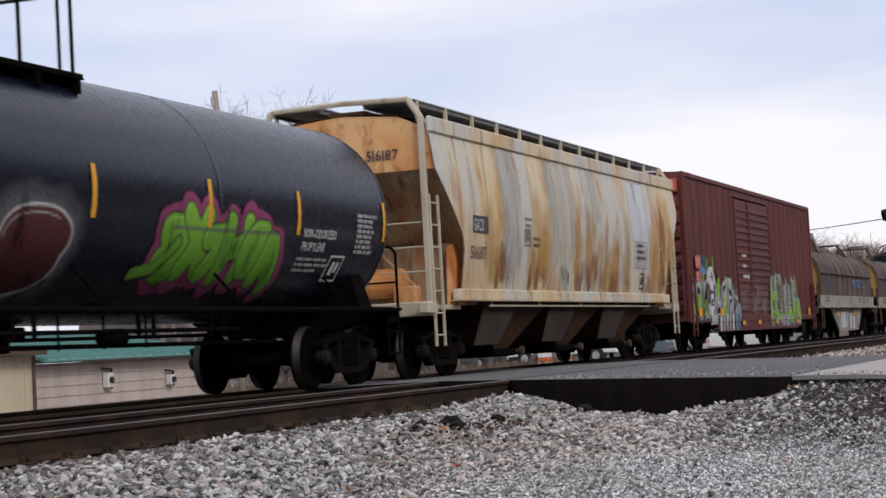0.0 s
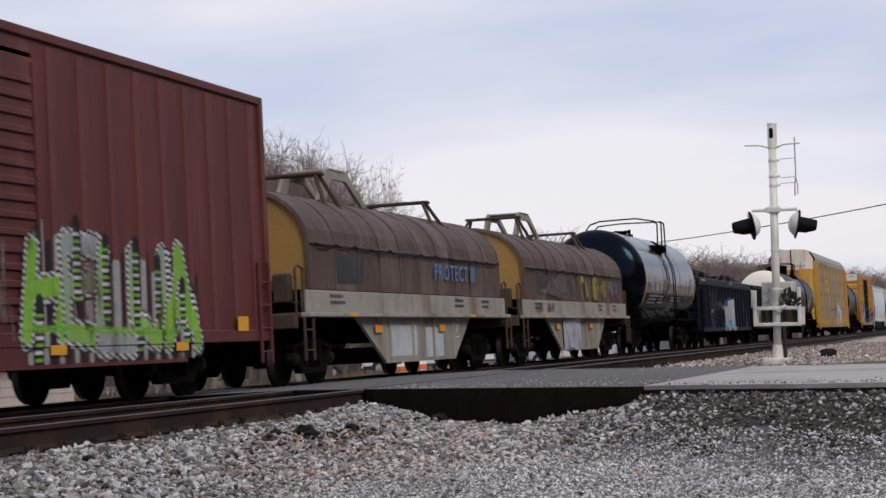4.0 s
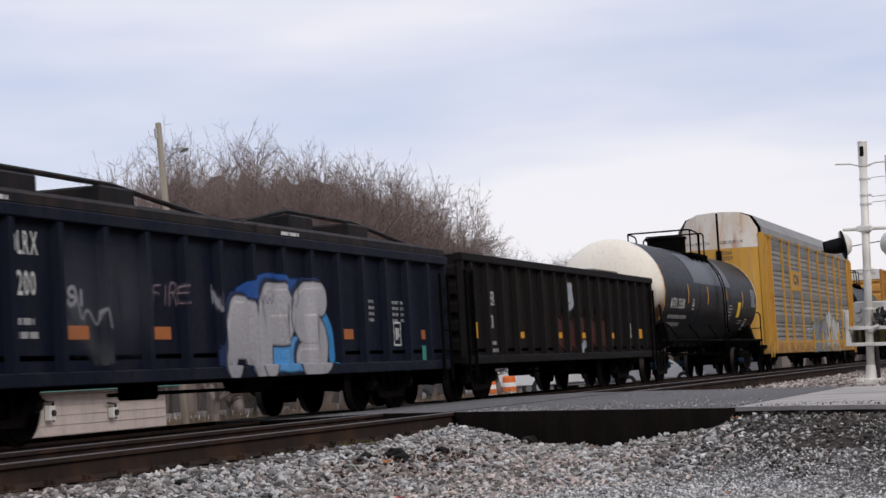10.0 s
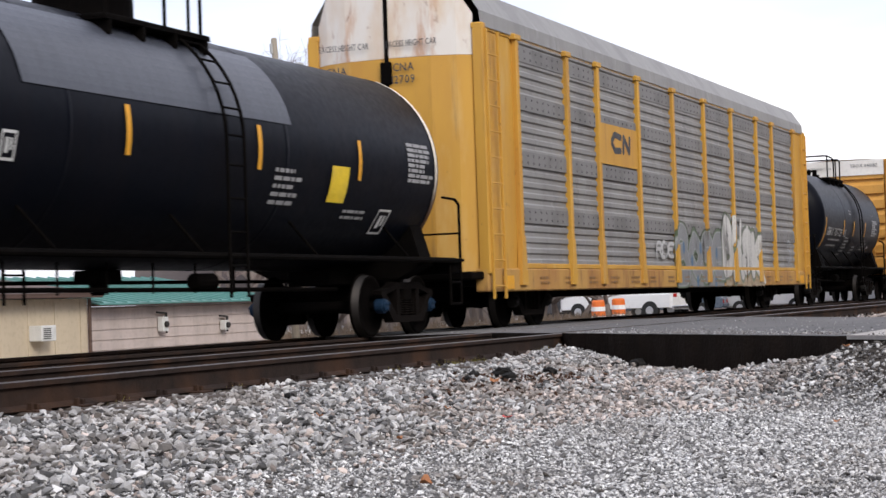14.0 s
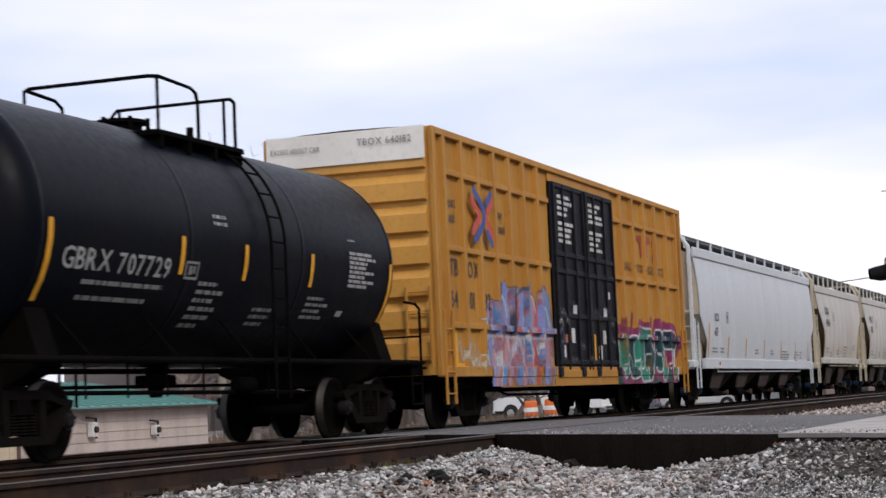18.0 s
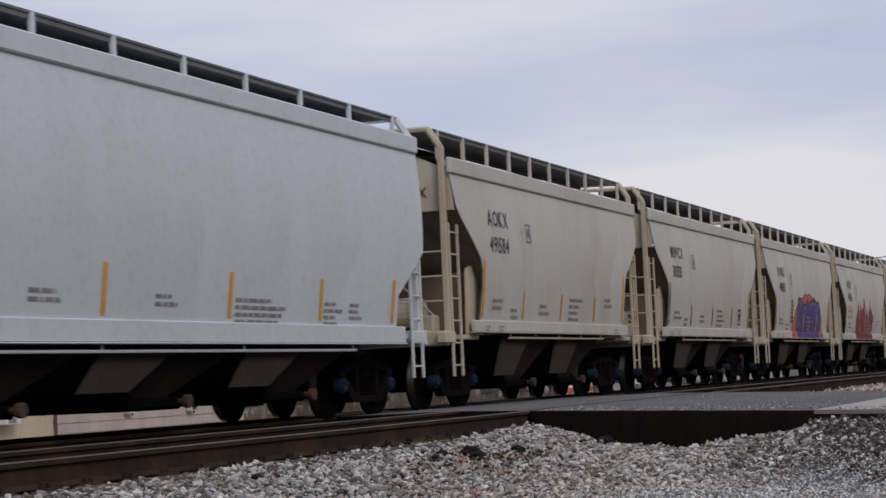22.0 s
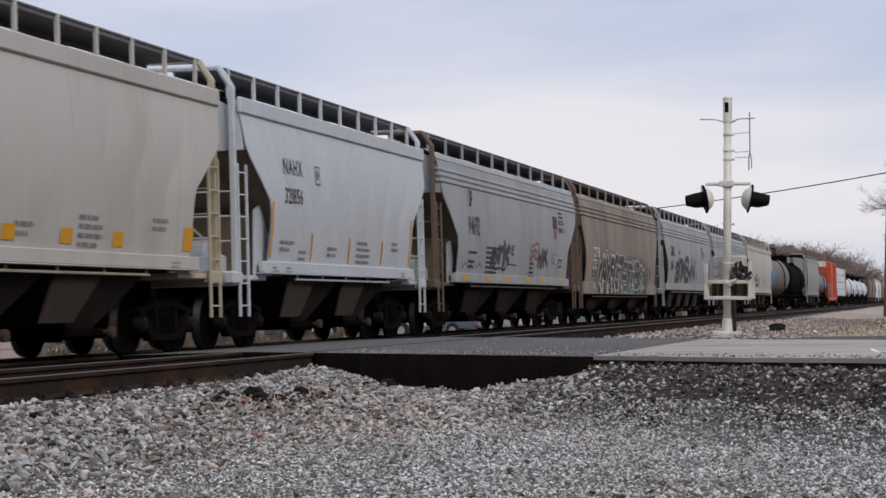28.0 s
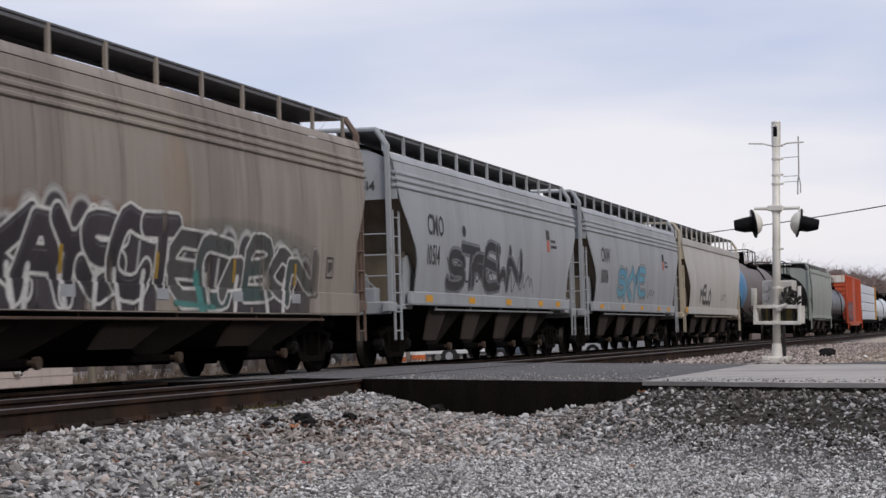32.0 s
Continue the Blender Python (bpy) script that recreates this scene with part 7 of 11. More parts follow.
p.scribble(1.2, 1.6, 1.6, 1.8, 6, 0.02, (0.10, 0.10, 0.16), 7)
p.hang(c, g_side, "grey and blue graffiti numerals across the ribs", 0.005)
p = Canvas(-5.4, -1.2, 0.85, 2.3, cut_u=g_cuts)
for u_, r_ in ((-5.0, 0.4), (-4.5, 0.3), (-3.9, 0.35), (-3.5, 0.25)):
    p.blob(u_, 1.7, r_, 0.55, (0.045, 0.05, 0.065), 0.6, 0.35)
p.line(rounded([(-5.0, 1.5), (-4.7, 1.2), (-4.4, 0.9)], 2), 0.25, (0.07, 0.075, 0.085), 0.2, 0.6)
p.throw("SI", -5.15, -4.75, 1.52, 1.78, 0.05, ((0.34, 0.34, 0.36),), None, seed=4)
p.throw("FIRE", -3.05, -2.15, 1.58, 1.90, 0.028, ((0.20, 0.15, 0.18),), None, seed=2, overlap=0.0)
p.scribble(-4.9, -4.3, 1.3, 1.6, 5, 0.03, (0.25, 0.25, 0.27), 8)
p.scribble(-1.35, -1.1, 1.5, 1.9, 6, 0.03, (0.25, 0.25, 0.30), 9)
p.hang(c, g_side, "faint worn tags on the blue sheets", 0.005)
for u in (-7.9, -5.2, -3.1, 3.25, 7.0):
    mark(c, f0, u, u + 0.5, 1.16, 1.32, spray("faded_orange", (0.42, 0.13, 0.03)), 0.01, name="reflector")
for u in (4.5, 5.6, 6.0, 7.2):
    small_print(c, f0, u, 1.75, 0.35, 4, 0.1, DIM_WHITE, int(u))
framed(c, f0, 5.6, 1.05, 0.35, 0.4, WL)
mark(c, f0, 7.0, 7.6, 0.8, 1.05, TEAL_SPRAY, 0.01, name="graffiti")
end_lettering(c, -8.43, "520061", -0.15, 2.22, 0.24, WL)
end_lettering(c, -8.27, "520061", 0.1, 2.645, 0.13, WL, 1.9)

# black gondola
BLACK_RIBS = [-8.06] + [0.33 + 0.98 * i for i in range(-8, 8)] + [8.06]
c, f0, f = gondola_car("faded black ribbed gondola car, rust stained", 138.4, 8.6, GON_BLACK, side=8.12, top=2.75, bottom=0.72, ribs=BLACK_RIBS)
lettering(c, "OER", -6.35, 1.83, 0.26, f0, WL, 0.6, 0.012)
lettering(c, "9101", -6.4, 1.38, 0.26, f0, WL, 0.6, 0.012)
small_print(c, f0, -6.4, 1.05, 0.7, 2, 0.14, DIM_WHITE, 3)
p = Canvas(-4.8, 4.0, 0.80, 2.70)
for i, (a, b) in enumerate(zip(BLACK_RIBS, BLACK_RIBS[1:])):
    if -1.8 < a < 3.0:      # scraped, rusting bays
        u0, u1 = a + 0.10, b - 0.10
        top_ = 1.62 - 0.05 * (i % 3)
        p.rect(u0 - 0.05, u1, 0.98, top_, (0.068, 0.017, 0.011), 0.9, 0.16, 0.10, 40 + i)
        p.line([(u0 + 0.05, top_ + 0.14), (u1 - 0.05, top_ - 0.12)], 0.22, (0.040, 0.012, 0.008), 0.16, 0.7)
        p.line([(u1 - 0.05, 1.75), (u1, 1.0)], 0.20, (0.010, 0.008, 0.008), 0.14, 0.8)
p.rect(-0.56, 0.22, 1.95, 2.48, (0.42, 0.44, 0.48), 1.0, 0.03, 0.06, 2)
p.line(rounded([(-0.45, 2.0), (-0.4, 1.88), (-0.2, 1.86), (0.1, 1.95)], 2), 0.16, (0.40, 0.42, 0.46), 0.06)
p.scribble(-0.65, 0.05, 1.95, 2.45, 5, 0.05, (0.30, 0.36, 0.46), 3)
p.scribble(-4.55, -4.15, 1.35, 1.9, 9, 0.035, (0.05, 0.05, 0.05), 5, 0.5)
p.throw("AP", 0.55, 1.14, 0.82, 1.15, 0.10, ((0.50, 0.56, 0.66),), None, seed=4)
p.hang(c, f0, "rust scrapes and a pale paint patch", 0.006)
part("loose_board", boxes((1.75, 4.2, -1.53, -1.25, 2.772, 2.81), c=0.008), material("grey_weathered_board", (0.30, 0.28, 0.25), (0.20, 0.185, 0.16), rough=0.9, scale=3, stretch=(0.3, 3, 3)), c, "weathered grey board along the top edge")
for u, w_, h_ in ((-7.6, 0.5, 0.3), (-4.3, 0.35, 0.13), (-1.3, 0.35, 0.13), (0.8, 0.3, 0.13), (3.6, 0.3, 0.13), (6.6, 0.4, 0.24)):
    mark(c, f0, u, u + w_, 1.18, 1.18 + h_, YELLOW, 0.012, name="reflector")
mark(c, f0, 5.2, 5.75, 1.2, 1.55, WL, 0.011, name="stencil_panel")
framed(c, side_y(1.411), 5.28, 1.25, 0.38, 0.26, KL)
end_lettering(c, -8.25, "OER 9101", -0.2, 2.55, 0.15, WL)

# ivory-ended tank
def ivory_head(m):
    """A dark brown patch with a noisy edge, low on the ivory head."""
    nt = m.node_tree
    n, l = nt.nodes, nt.links
    b = n["Principled BSDF"]
    src = b.inputs["Base Color"].links[0].from_socket
    tc, mp, gr = n.new("ShaderNodeTexCoord"), n.new("ShaderNodeMapping"), n.new("ShaderNodeTexGradient")
    gr.gradient_type = "SPHERICAL"
    mp.inputs["Location"].default_value, mp.inputs["Scale"].default_value = (0.0, 0.68, -0.90), (0.0, 0.75, 0.60)
    nz, ad, rp, mx = n.new("ShaderNodeTexNoise"), n.new("ShaderNodeMath"), n.new("ShaderNodeValToRGB"), n.new("ShaderNodeMixRGB")
    nz.inputs["Scale"].default_value, nz.inputs["Detail"].default_value = 2.5, 5
    ad.operation = "MULTIPLY_ADD"
    ad.inputs[1].default_value = 0.45
    l.new(tc.outputs["Object"], mp.inputs["Vector"]), l.new(mp.outputs["Vector"], gr.inputs["Vector"])
    l.new(nz.outputs["Fac"], ad.inputs[0]), l.new(gr.outputs["Fac"], ad.inputs[2])
    e = rp.color_ramp.elements
    e[0].position, e[0].color, e[1].position, e[1].color = 0.38, (0, 0, 0, 1), 0.78, (1, 1, 1, 1)
    l.new(ad.outputs[0], rp.inputs[0]), l.new(rp.outputs[0], mx.inputs[0])
    l.new(src, mx.inputs[1])
    mx.inputs[2].default_value = (0.055, 0.022, 0.010, 1)
    l.new(mx.outputs[0], b.inputs["Base Color"])


ivory_head(IVORY)
c, f = tank_car("black tank car with an ivory painted end", 156.1, 8.85, FLAT_BLACK, FLAT_BLACK, r=1.5, zc=2.5, cyl=7.60, shell_x=-0.36, near_end=IVORY, dome=True, walk_at=-0.16, walk_len=2.22, truck=6.95, blue=True, rail_z=4.56, ladder_dx=0.75, bend=0.08)
tank_f = f
f = lambda u, v: tank_f(u + 0.26, v)
stripes(c, f, (-5.0, -2.0, 1.1, 4.1), 2.2, 2.75)
stripes(c, f, (-8.25,), 1.7, 3.2)
lettering(c, "MTFX 255086", -7.3, 2.03, 0.28, f, WL, 0.75)
small_print(c, f, -7.3, 1.75, 2.6, 2, 0.2, DIM_WHITE, 2, 0.1)
# bluish-grey rectangle, paler than the black shell, on its upper side
mark(c, f, -3.9, 2.1, 2.82, 3.75, BLUISH_GREY, 0.006, 10, "bluish_patch")
mark(c, f, 3.25, 3.8, 1.88, 2.36, spray("bright_yellow", (0.85, 0.60, 0.03)), 0.01, 4, "placard")
small_print(c, f, 1.6, 2.2, 0.8, 5, 0.1, DIM_WHITE, 4)
small_print(c, f, 5.85, 2.78, 0.95, 8, 0.075, DIM_WHITE, 5, 0.05)
small_print(c, f, 3.9, 1.76, 1.0, 2, 0.08, DIM_WHITE, 7)
framed(c, f, 5.1, 1.5, 0.42, 0.34, WL)
framed(c, f, -4.3, 2.02, 0.26, 0.3, WL)
mark(c, tank_f, 7.15, 7.24, 1.05, 3.90, IVORY, 0.006, 20, "ivory_band")

# autorack
RS = 13.15
c = start_car("autorack_car", "yellow and galvanised autorack car with flaking white end", "autorack car", 178.5)
for sgn in (-1, 1):
    posts_x = [-11.50, -8.76, -6.88, -4.11, -1.36, 1.40, 4.13, 6.88, 8.78]
    panel_edges = posts_x + [11.55]
    for i, (a, b) in enumerate(zip(panel_edges, panel_edges[1:])):
        bm = bmesh.new()
        z = 1.05
        rings = []
        while z < 4.86:
            for dz, dy in ((0.0, 0.0), (0.03, 0.03), (0.10, 0.03), (0.13, 0.0)):
                rings.append([(a + 0.08, sgn * (1.47 + dy), z + dz), (b - 0.08, sgn * (1.47 + dy), z + dz)])
            z += 0.19
        loft(bm, rings, closed=False)
        part("screen_panel", fixed(bm), GALV, c, "galvanised ribbed screen panel")
        for zz in (1.78, 2.75, 3.72, 4.55):
            part("perforated_strip", boxes((a + 0.09, b - 0.09, *sorted((sgn * 1.49, sgn * 1.512)), zz, zz + 0.27), c=0.004), GALV_DARK, c)
        bm = bmesh.new()
        for zz in (1.78, 2.75, 3.72, 4.55):
            for r_ in (0.07, 0.20):
                for x in np.arange(a + 0.22, b - 0.15, 0.30):
                    quad(bm, *[(x + dx_, sgn * 1.515, zz + r_ + dz_) for dx_, dz_ in ((-0.02, -0.02), (0.02, -0.02), (0.02, 0.02), (-0.02, 0.02))])
        tagged(part("rivets", fixed(bm), DARK_GRATE, c, "dark rivet holes along the screen strips"), kind="stuff")
    for x in panel_edges:
        bm = bmesh.new()
        cbox(bm, x - 0.075, x + 0.075, *sorted((sgn * 1.43, sgn * 1.57)), 0.95, 4.93, 0.012)
        prism(bm, [(x - 0.16, 0.72), (x + 0.16, 0.72), (x + 0.075, 1.55), (x - 0.075, 1.55)], *sorted((sgn * 1.49, sgn * 1.58)))
        cbox(bm, x - 0.16, x + 0.16, *sorted((sgn * 1.45, sgn * 1.59)), 4.88, 4.98, 0.012)
        part("side_post", fixed(bm), RACK_YELLOW, c)
    part("side_sill", boxes((-RS, RS, *sorted((sgn * 1.30, sgn * 1.53)), 0.62, 1.0), c=0.02), RACK_SILL, c)
    part("curb_angle", boxes((-11.45, 11.5, *sorted((sgn * 1.45, sgn * 1.525)), 1.003, 1.09), c=0.01), RACK_YELLOW, c)
    part("top_rail", boxes((-RS, RS, *sorted((sgn * 1.36, sgn * 1.50)), 4.9, 5.0), c=0.015), RACK_YELLOW, c)
    for e in (-1, 1):
        part("corner_panel", boxes((*sorted((e * 11.56, e * RS)), *sorted((sgn * 1.38, sgn * 1.48)), 0.95, 4.9), c=0.01), RACK_YELLOW, c)
        ladder(c, e * (RS - 0.36), sgn * 1.59, 0.5, 4.9, RACK_YELLOW, 0.55, True, 0.42)
        part("corner_post", boxes((*sorted((e * RS, e * (RS - 0.15))), *sorted((sgn * 1.40, sgn * 1.57)), 0.9, 5.0), c=0.02), RACK_YELLOW, c)
bm = bmesh.new()
ring = [(-1.52, 4.95), (-1.50, 5.20), (-1.22, 5.62), (-0.80, 5.77), (0, 5.81), (0.80, 5.77), (1.22, 5.62), (1.50, 5.20), (1.52, 4.95)]
loft(bm, [[(x, y, z) for y, z in ring] for x in np.linspace(-RS + 0.03, RS - 0.03, 20)], closed=False)
part("roof", fixed(bm), GALV, c, "galvanised roof")
for e in (-1, 1):
    for q in (-1, 1):
        for z0_, z1_, m in ((0.95, 4.48, RACK_YELLOW), (4.484, 5.0, RACK_WHITE)):
            bm = bmesh.new()
            ys = [q * 0.04, q * 0.75, q * 1.15, q * 1.38]
            xs = [e * (RS + 0.32), e * (RS + 0.26), e * (RS + 0.12), e * (RS - 0.05)]
            lo = [(x, y, z0_) for x, y in zip(xs, ys)]
            if m is RACK_YELLOW:
                loft(bm, [lo, [(x, y, z1_) for x, y in zip(xs, ys)]], closed=False)
            else:
                loft(bm, [lo, [(x, y, z1_) for x, y in zip(xs, ys)], [(x, y, z) for x, y, z in zip(xs, ys, (5.81, 5.77, 5.59, 5.16))]], closed=False)
            part("end_door", fixed(bm), m, c, "yellow end door" if m is RACK_YELLOW else "flaking white top of the end door")
    part("door_gap", boxes((*sorted((e * (RS + 0.30), e * (RS + 0.335))), -0.035, 0.035, 0.95, 5.5), c=0.01), UNDER, c)
    part("latch", boxes((*sorted((e * (RS + 0.32), e * (RS + 0.38))), -0.10, 0.10, 4.05, 4.42), c=0.02), UNDER, c)
    part("end_sill", boxes((*sorted((e * (RS - 0.3), e * (RS + 0.55))), -1.45, 1.45, 0.82, 0.95), c=0.02), UNDER, c)
part("underframe", boxes((-RS, RS, -1.28, 1.28, 0.72, 0.95), (-RS, RS, -0.3, 0.3, 0.5, 0.75), c=0.02), UNDER, c)
f = side_y(1.52)
mark(c, f, -6.78, -4.21, 3.05, 3.84, RACK_YELLOW, 0.012, name="emblem_panel")
bm = bmesh.new()
for pts in ([(-5.37, 3.62), (-5.82, 3.66), (-6.04, 3.5), (-5.82, 3.34), (-5.40, 3.36)], [(-5.24, 3.32), (-5.20, 3.66), (-4.82, 3.34), (-4.77, 3.66)]):
    stroke(bm, f, pts, 0.13, 0.016)
part("emblem", bm, KL, c)
r_at, r_cuts = ribbed(1.516, [x + 0.15 for x in posts_x], 0.08, 0.09, 0.058)
r_side = lambda u, v: (u - 0.15, -(1.533 if v < 1.005 else r_at(u)), v)
p = Canvas(-2.9, 7.9, 0.60, 2.45, cut_u=r_cuts, cut_v=(0.995, 1.015))
p.rect(-1.25, 3.0, 0.62, 1.02, (0.23, 0.23, 0.225), 1.0, 0.03, 0.02, 2)
p.rect(3.2, 7.4, 0.62, 1.0, (0.46, 0.37, 0.26), 0.8, 0.05, 0.03, 3)
p.throw("BOSE", -1.25, 3.15, 0.66, 2.05, 0.34, ((0.21, 0.215, 0.22),), (0.42, 0.43, 0.44), 0.022, low=((0.19, 0.195, 0.20),), cloud=(0.10, 0.14, 0.08), cloud_w=0.06, lean=0.05, wild=0.12, seed=41, cover=0.9)
for u_, v_ in ((-0.6, 1.5), (0.1, 1.2), (0.9, 1.5), (1.6, 1.0), (2.4, 1.4), (0.5, 0.75), (2.2, 0.75)):
    p.blob(u_, v_, 0.10, 0.14, (0.06, 0.14, 0.24), 0.9)
p.throw("BASK", 3.1, 7.1, 0.72, 2.30, 0.40, ((0.62, 0.61, 0.58),), (0.10, 0.105, 0.11), 0.03, cloud=(0.16, 0.20, 0.12), cloud_w=0.05, lean=0.06, wild=0.14, seed=42)
p.line(rounded([(6.9, 1.6), (7.1, 1.0), (7.5, 0.72)], 2), 0.16, (0.60, 0.59, 0.56))
for u_, v_ in ((4.1, 2.25), (4.9, 2.2), (5.6, 2.05)):
    p.line([(u_, 1.7), (u_ + 0.1, v_)], 0.2, (0.62, 0.61, 0.58))
p.throw("RDE", -2.85, -1.45, 1.22, 1.68, 0.09, ((0.55, 0.55, 0.54),), None, seed=43)
p.hang(c, r_side, "grey and white graffiti across the screen panels", 0.005)
p = Canvas(10.4, 11.3, 1.1, 2.0)
p.throw("SO", 10.55, 11.2, 1.15, 1.95, 0.06, ((0.45, 0.47, 0.50),), None, seed=44)
p.hang(c, r_side, "thin pale tag on the end screen", 0.005)
for u in np.arange(-10.6, 11, 1.4):
    small_print(c, side_y(1.53), u, 0.82, 0.6, 2, 0.09, spray("faded_brown", (0.25, 0.13, 0.04)), int(u * 7) + 90)
for u in (-12.2, 12.2):
    mark(c, side_y(1.53), u - 0.3, u + 0.25, 0.66, 0.88, YELLOW, 0.01, name="reflector")
for y in (1.08, -0.12):
    end_lettering(c, -RS - 0.34, "CNA", y, 4.26, 0.13, KL)
    end_lettering(c, -RS - 0.34, "712709", y + 0.12, 4.06, 0.13, KL)
    end_lettering(c, -RS - 0.34, "EXCESS HEIGHT CAR", y + 0.12, 4.66, 0.10, KL, 0.62)
trucks(c, 9.75, 13.75)

# third black tank
c, f = tank_car("black insulated tank car with yellow stripes", 199.75, 6.95, FLAT_BLACK, FLAT_BLACK, r=1.55, zc=2.65, cyl=5.1, shell_x=-0.18, dome=False, walk_at=-0.43, walk_len=2.26, truck=4.95, ladder_dx=0.93, rail_z=4.75, bend=-0.4)
stripes(c, f, (-5.15, 4.80), 1.76, 2.64)
stripes(c, f, (-2.10, -0.33, 1.80), 2.17, 2.63)
GREY_LETTER = material("weathered_grey_lettering", (0.36, 0.36, 0.35), (0.24, 0.24, 0.24), rough=0.6, scale=4, amount=0.7)
lettering(c, "GBRX", -4.80, 2.125, 0.24, f, GREY_LETTER, 1.12)
lettering(c, "707729", -3.57, 2.115, 0.235, f, GREY_LETTER, 1.12)
small_print(c, f, -4.27, 1.97, 1.9, 2, 0.17, FAINT, 2, 0.05)
small_print(c, f, -1.5, 2.06, 0.75, 6, 0.10, FAINT, 4)
small_print(c, f, 0.3, 1.80, 0.8, 3, 0.09, FAINT, 7)
small_print(c, f, -1.2, 2.92, 0.5, 2, 0.09, DIM_WHITE, 7)
small_print(c, f, 1.9, 2.0, 0.8, 4, 0.085, FAINT, 4)
small_print(c, f, 3.2, 2.70, 1.05, 8, 0.068, DIM_WHITE, 5, 0.045)
small_print(c, f, 3.2, 2.90, 0.3, 1, 0.05, DIM_WHITE, 5)
mark(c, f, 3.1, 3.32, 1.80, 1.88, DIM_WHITE, 0.008, 2, "stencil_panel")
framed(c, f, -1.93, 2.12, 0.34, 0.22, FAINT)

# yellow boxcar
c, f = box_car("weathered yellow boxcar with black double doors and graffiti", 216.0, 9.95, BOX_YELLOW, side=9.2, top=5.10, bottom=0.92, sill_drop=0.68, door=(-2.35, 2.42), truck=6.6, w=1.55, recess=0.045, corr=7, end_mat=END_YELLOW)
for sgn in (-1, 1):
    for x in np.concatenate([np.linspace(-8.65, -3.25, 7), np.linspace(3.2, 8.7, 6)]):
        bm = bmesh.new()
        prism(bm, [(x - 0.075, -0.11), (x - 0.06, 0.0), (x + 0.06, 0.0), (x + 0.075, -0.11)], 0.98, 5.0, "z")
        bm.transform(Matrix.Translation((0, sgn * 1.552, 0)) @ Matrix.Diagonal((1, sgn, 1, 1)))
        part("side_post", fixed(bm), BOX_YELLOW, c)
    for z in (1.76, 3.08, 4.38):
        for a, b in ((-8.6, -2.5), (2.55, 8.75)):
            part("side_rail", boxes((a, b, *sorted((sgn * 1.455, sgn * 1.535)), z - 0.05, z + 0.05), c=0.012), BOX_YELLOW, c)
    for a, b in ((-2.33, 0.02), (0.05, 2.40)):
        d = part("door", boxes((a, b, *sorted((sgn * 1.47, sgn * 1.53)), 1.02, 4.80), c=0.012), DOOR_BLACK, c, "black plug door with locking rods")
        for z in (1.1, 2.05, 2.95, 3.3, 4.7):
            part("door_rib", boxes((a + 0.04, b - 0.04, *sorted((sgn * 1.53, sgn * 1.565)), z, z + 0.10), c=0.012), DOOR_BLACK, d)
        for x in (a + 0.10, a + 0.75, a + 1.55, b - 0.10):
            part("locking_rod", boxes((x - 0.025, x + 0.025, *sorted((sgn * 1.53, sgn * 1.58)), 1.0, 4.78), c=0.01), DOOR_BLACK, d)
    part("door_sill", boxes((-2.4, 2.45, *sorted((sgn * 1.44, sgn * 1.56)), 0.84, 1.0), c=0.012), BOX_YELLOW, c)
for x in (-2.3, -0.6, 0.6, 2.3):
    part("door_roller", boxes((x - 0.12, x + 0.12, -1.6, -1.5, 0.86, 1.06), c=0.02), DOOR_BLACK, c)
f = side_y(1.46)
fd = side_y(1.53)
d = side_y(1.556)
NAVY, XR = spray("emblem_blue", (0.04, 0.08, 0.30)), spray("emblem_red", (0.55, 0.07, 0.05))
bm = bmesh.new()
for pts in ([(-7.28, 4.20), (-6.88, 3.97), (-6.70, 3.84), (-6.70, 3.66), (-6.90, 3.50), (-7.28, 3.26)], [(-6.56, 3.97), (-6.26, 4.20)], [(-6.56, 3.47), (-6.28, 3.24)]):
    stroke(bm, d, pts, 0.15, 0.012)
part("emblem", bm, NAVY, c, "blue bars of a crossed emblem")
bm = bmesh.new()
for pts in ([(-7.38, 4.02), (-6.92, 3.74), (-7.38, 3.40)], [(-6.55, 3.80), (-6.20, 4.05)], [(-6.56, 3.68), (-6.22, 3.41)]):
    stroke(bm, d, pts, 0.15, 0.008)
part("emblem", bm, XR, c, "red bars of a crossed emblem")
for t_, u, v, h_ in (("next", -8.48, 3.80, 0.20), ("load", -8.48, 3.54, 0.20), ("any", -5.74, 3.78, 0.20), ("road", -5.74, 3.52, 0.20), ("TB", -8.4, 2.62, 0.30), ("OX", -7.45, 2.62, 0.30), ("64", -8.4, 2.08, 0.30), ("01", -7.4, 2.08, 0.30), ("82", -6.62, 2.08, 0.30)):
    lettering(c, t_, u, v, h_, f, KL, 0.85, 0.010)
bm = bmesh.new()
stroke(bm, f, [(4.95, 4.10), (6.15, 4.12)], 0.17, 0.01)
stroke(bm, f, [(5.20, 4.10), (5.25, 3.70)], 0.16, 0.01)
stroke(bm, f, [(5.78, 4.10), (5.80, 3.70)], 0.16, 0.01)
stroke(bm, f, [(6.42, 4.12), (6.85, 3.68)], 0.15, 0.01)
stroke(bm, f, [(6.85, 4.10), (6.38, 3.68)], 0.15, 0.011)
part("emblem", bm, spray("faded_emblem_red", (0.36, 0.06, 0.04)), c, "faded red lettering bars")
lettering(c, "RAILCAR POOLING EXPERTS", 3.5, 3.30, 0.20, f, spray("brown_lettering", (0.09, 0.05, 0.025)), 0.98, 0.010)
for u, v in ((-1.9, 4.5), (-1.9, 3.95), (0.45, 4.5), (0.45, 3.9)):
    small_print(c, fd, u, v, 1.1, 4, 0.12, WL, int(u * 9 + v * 5), 0.07)
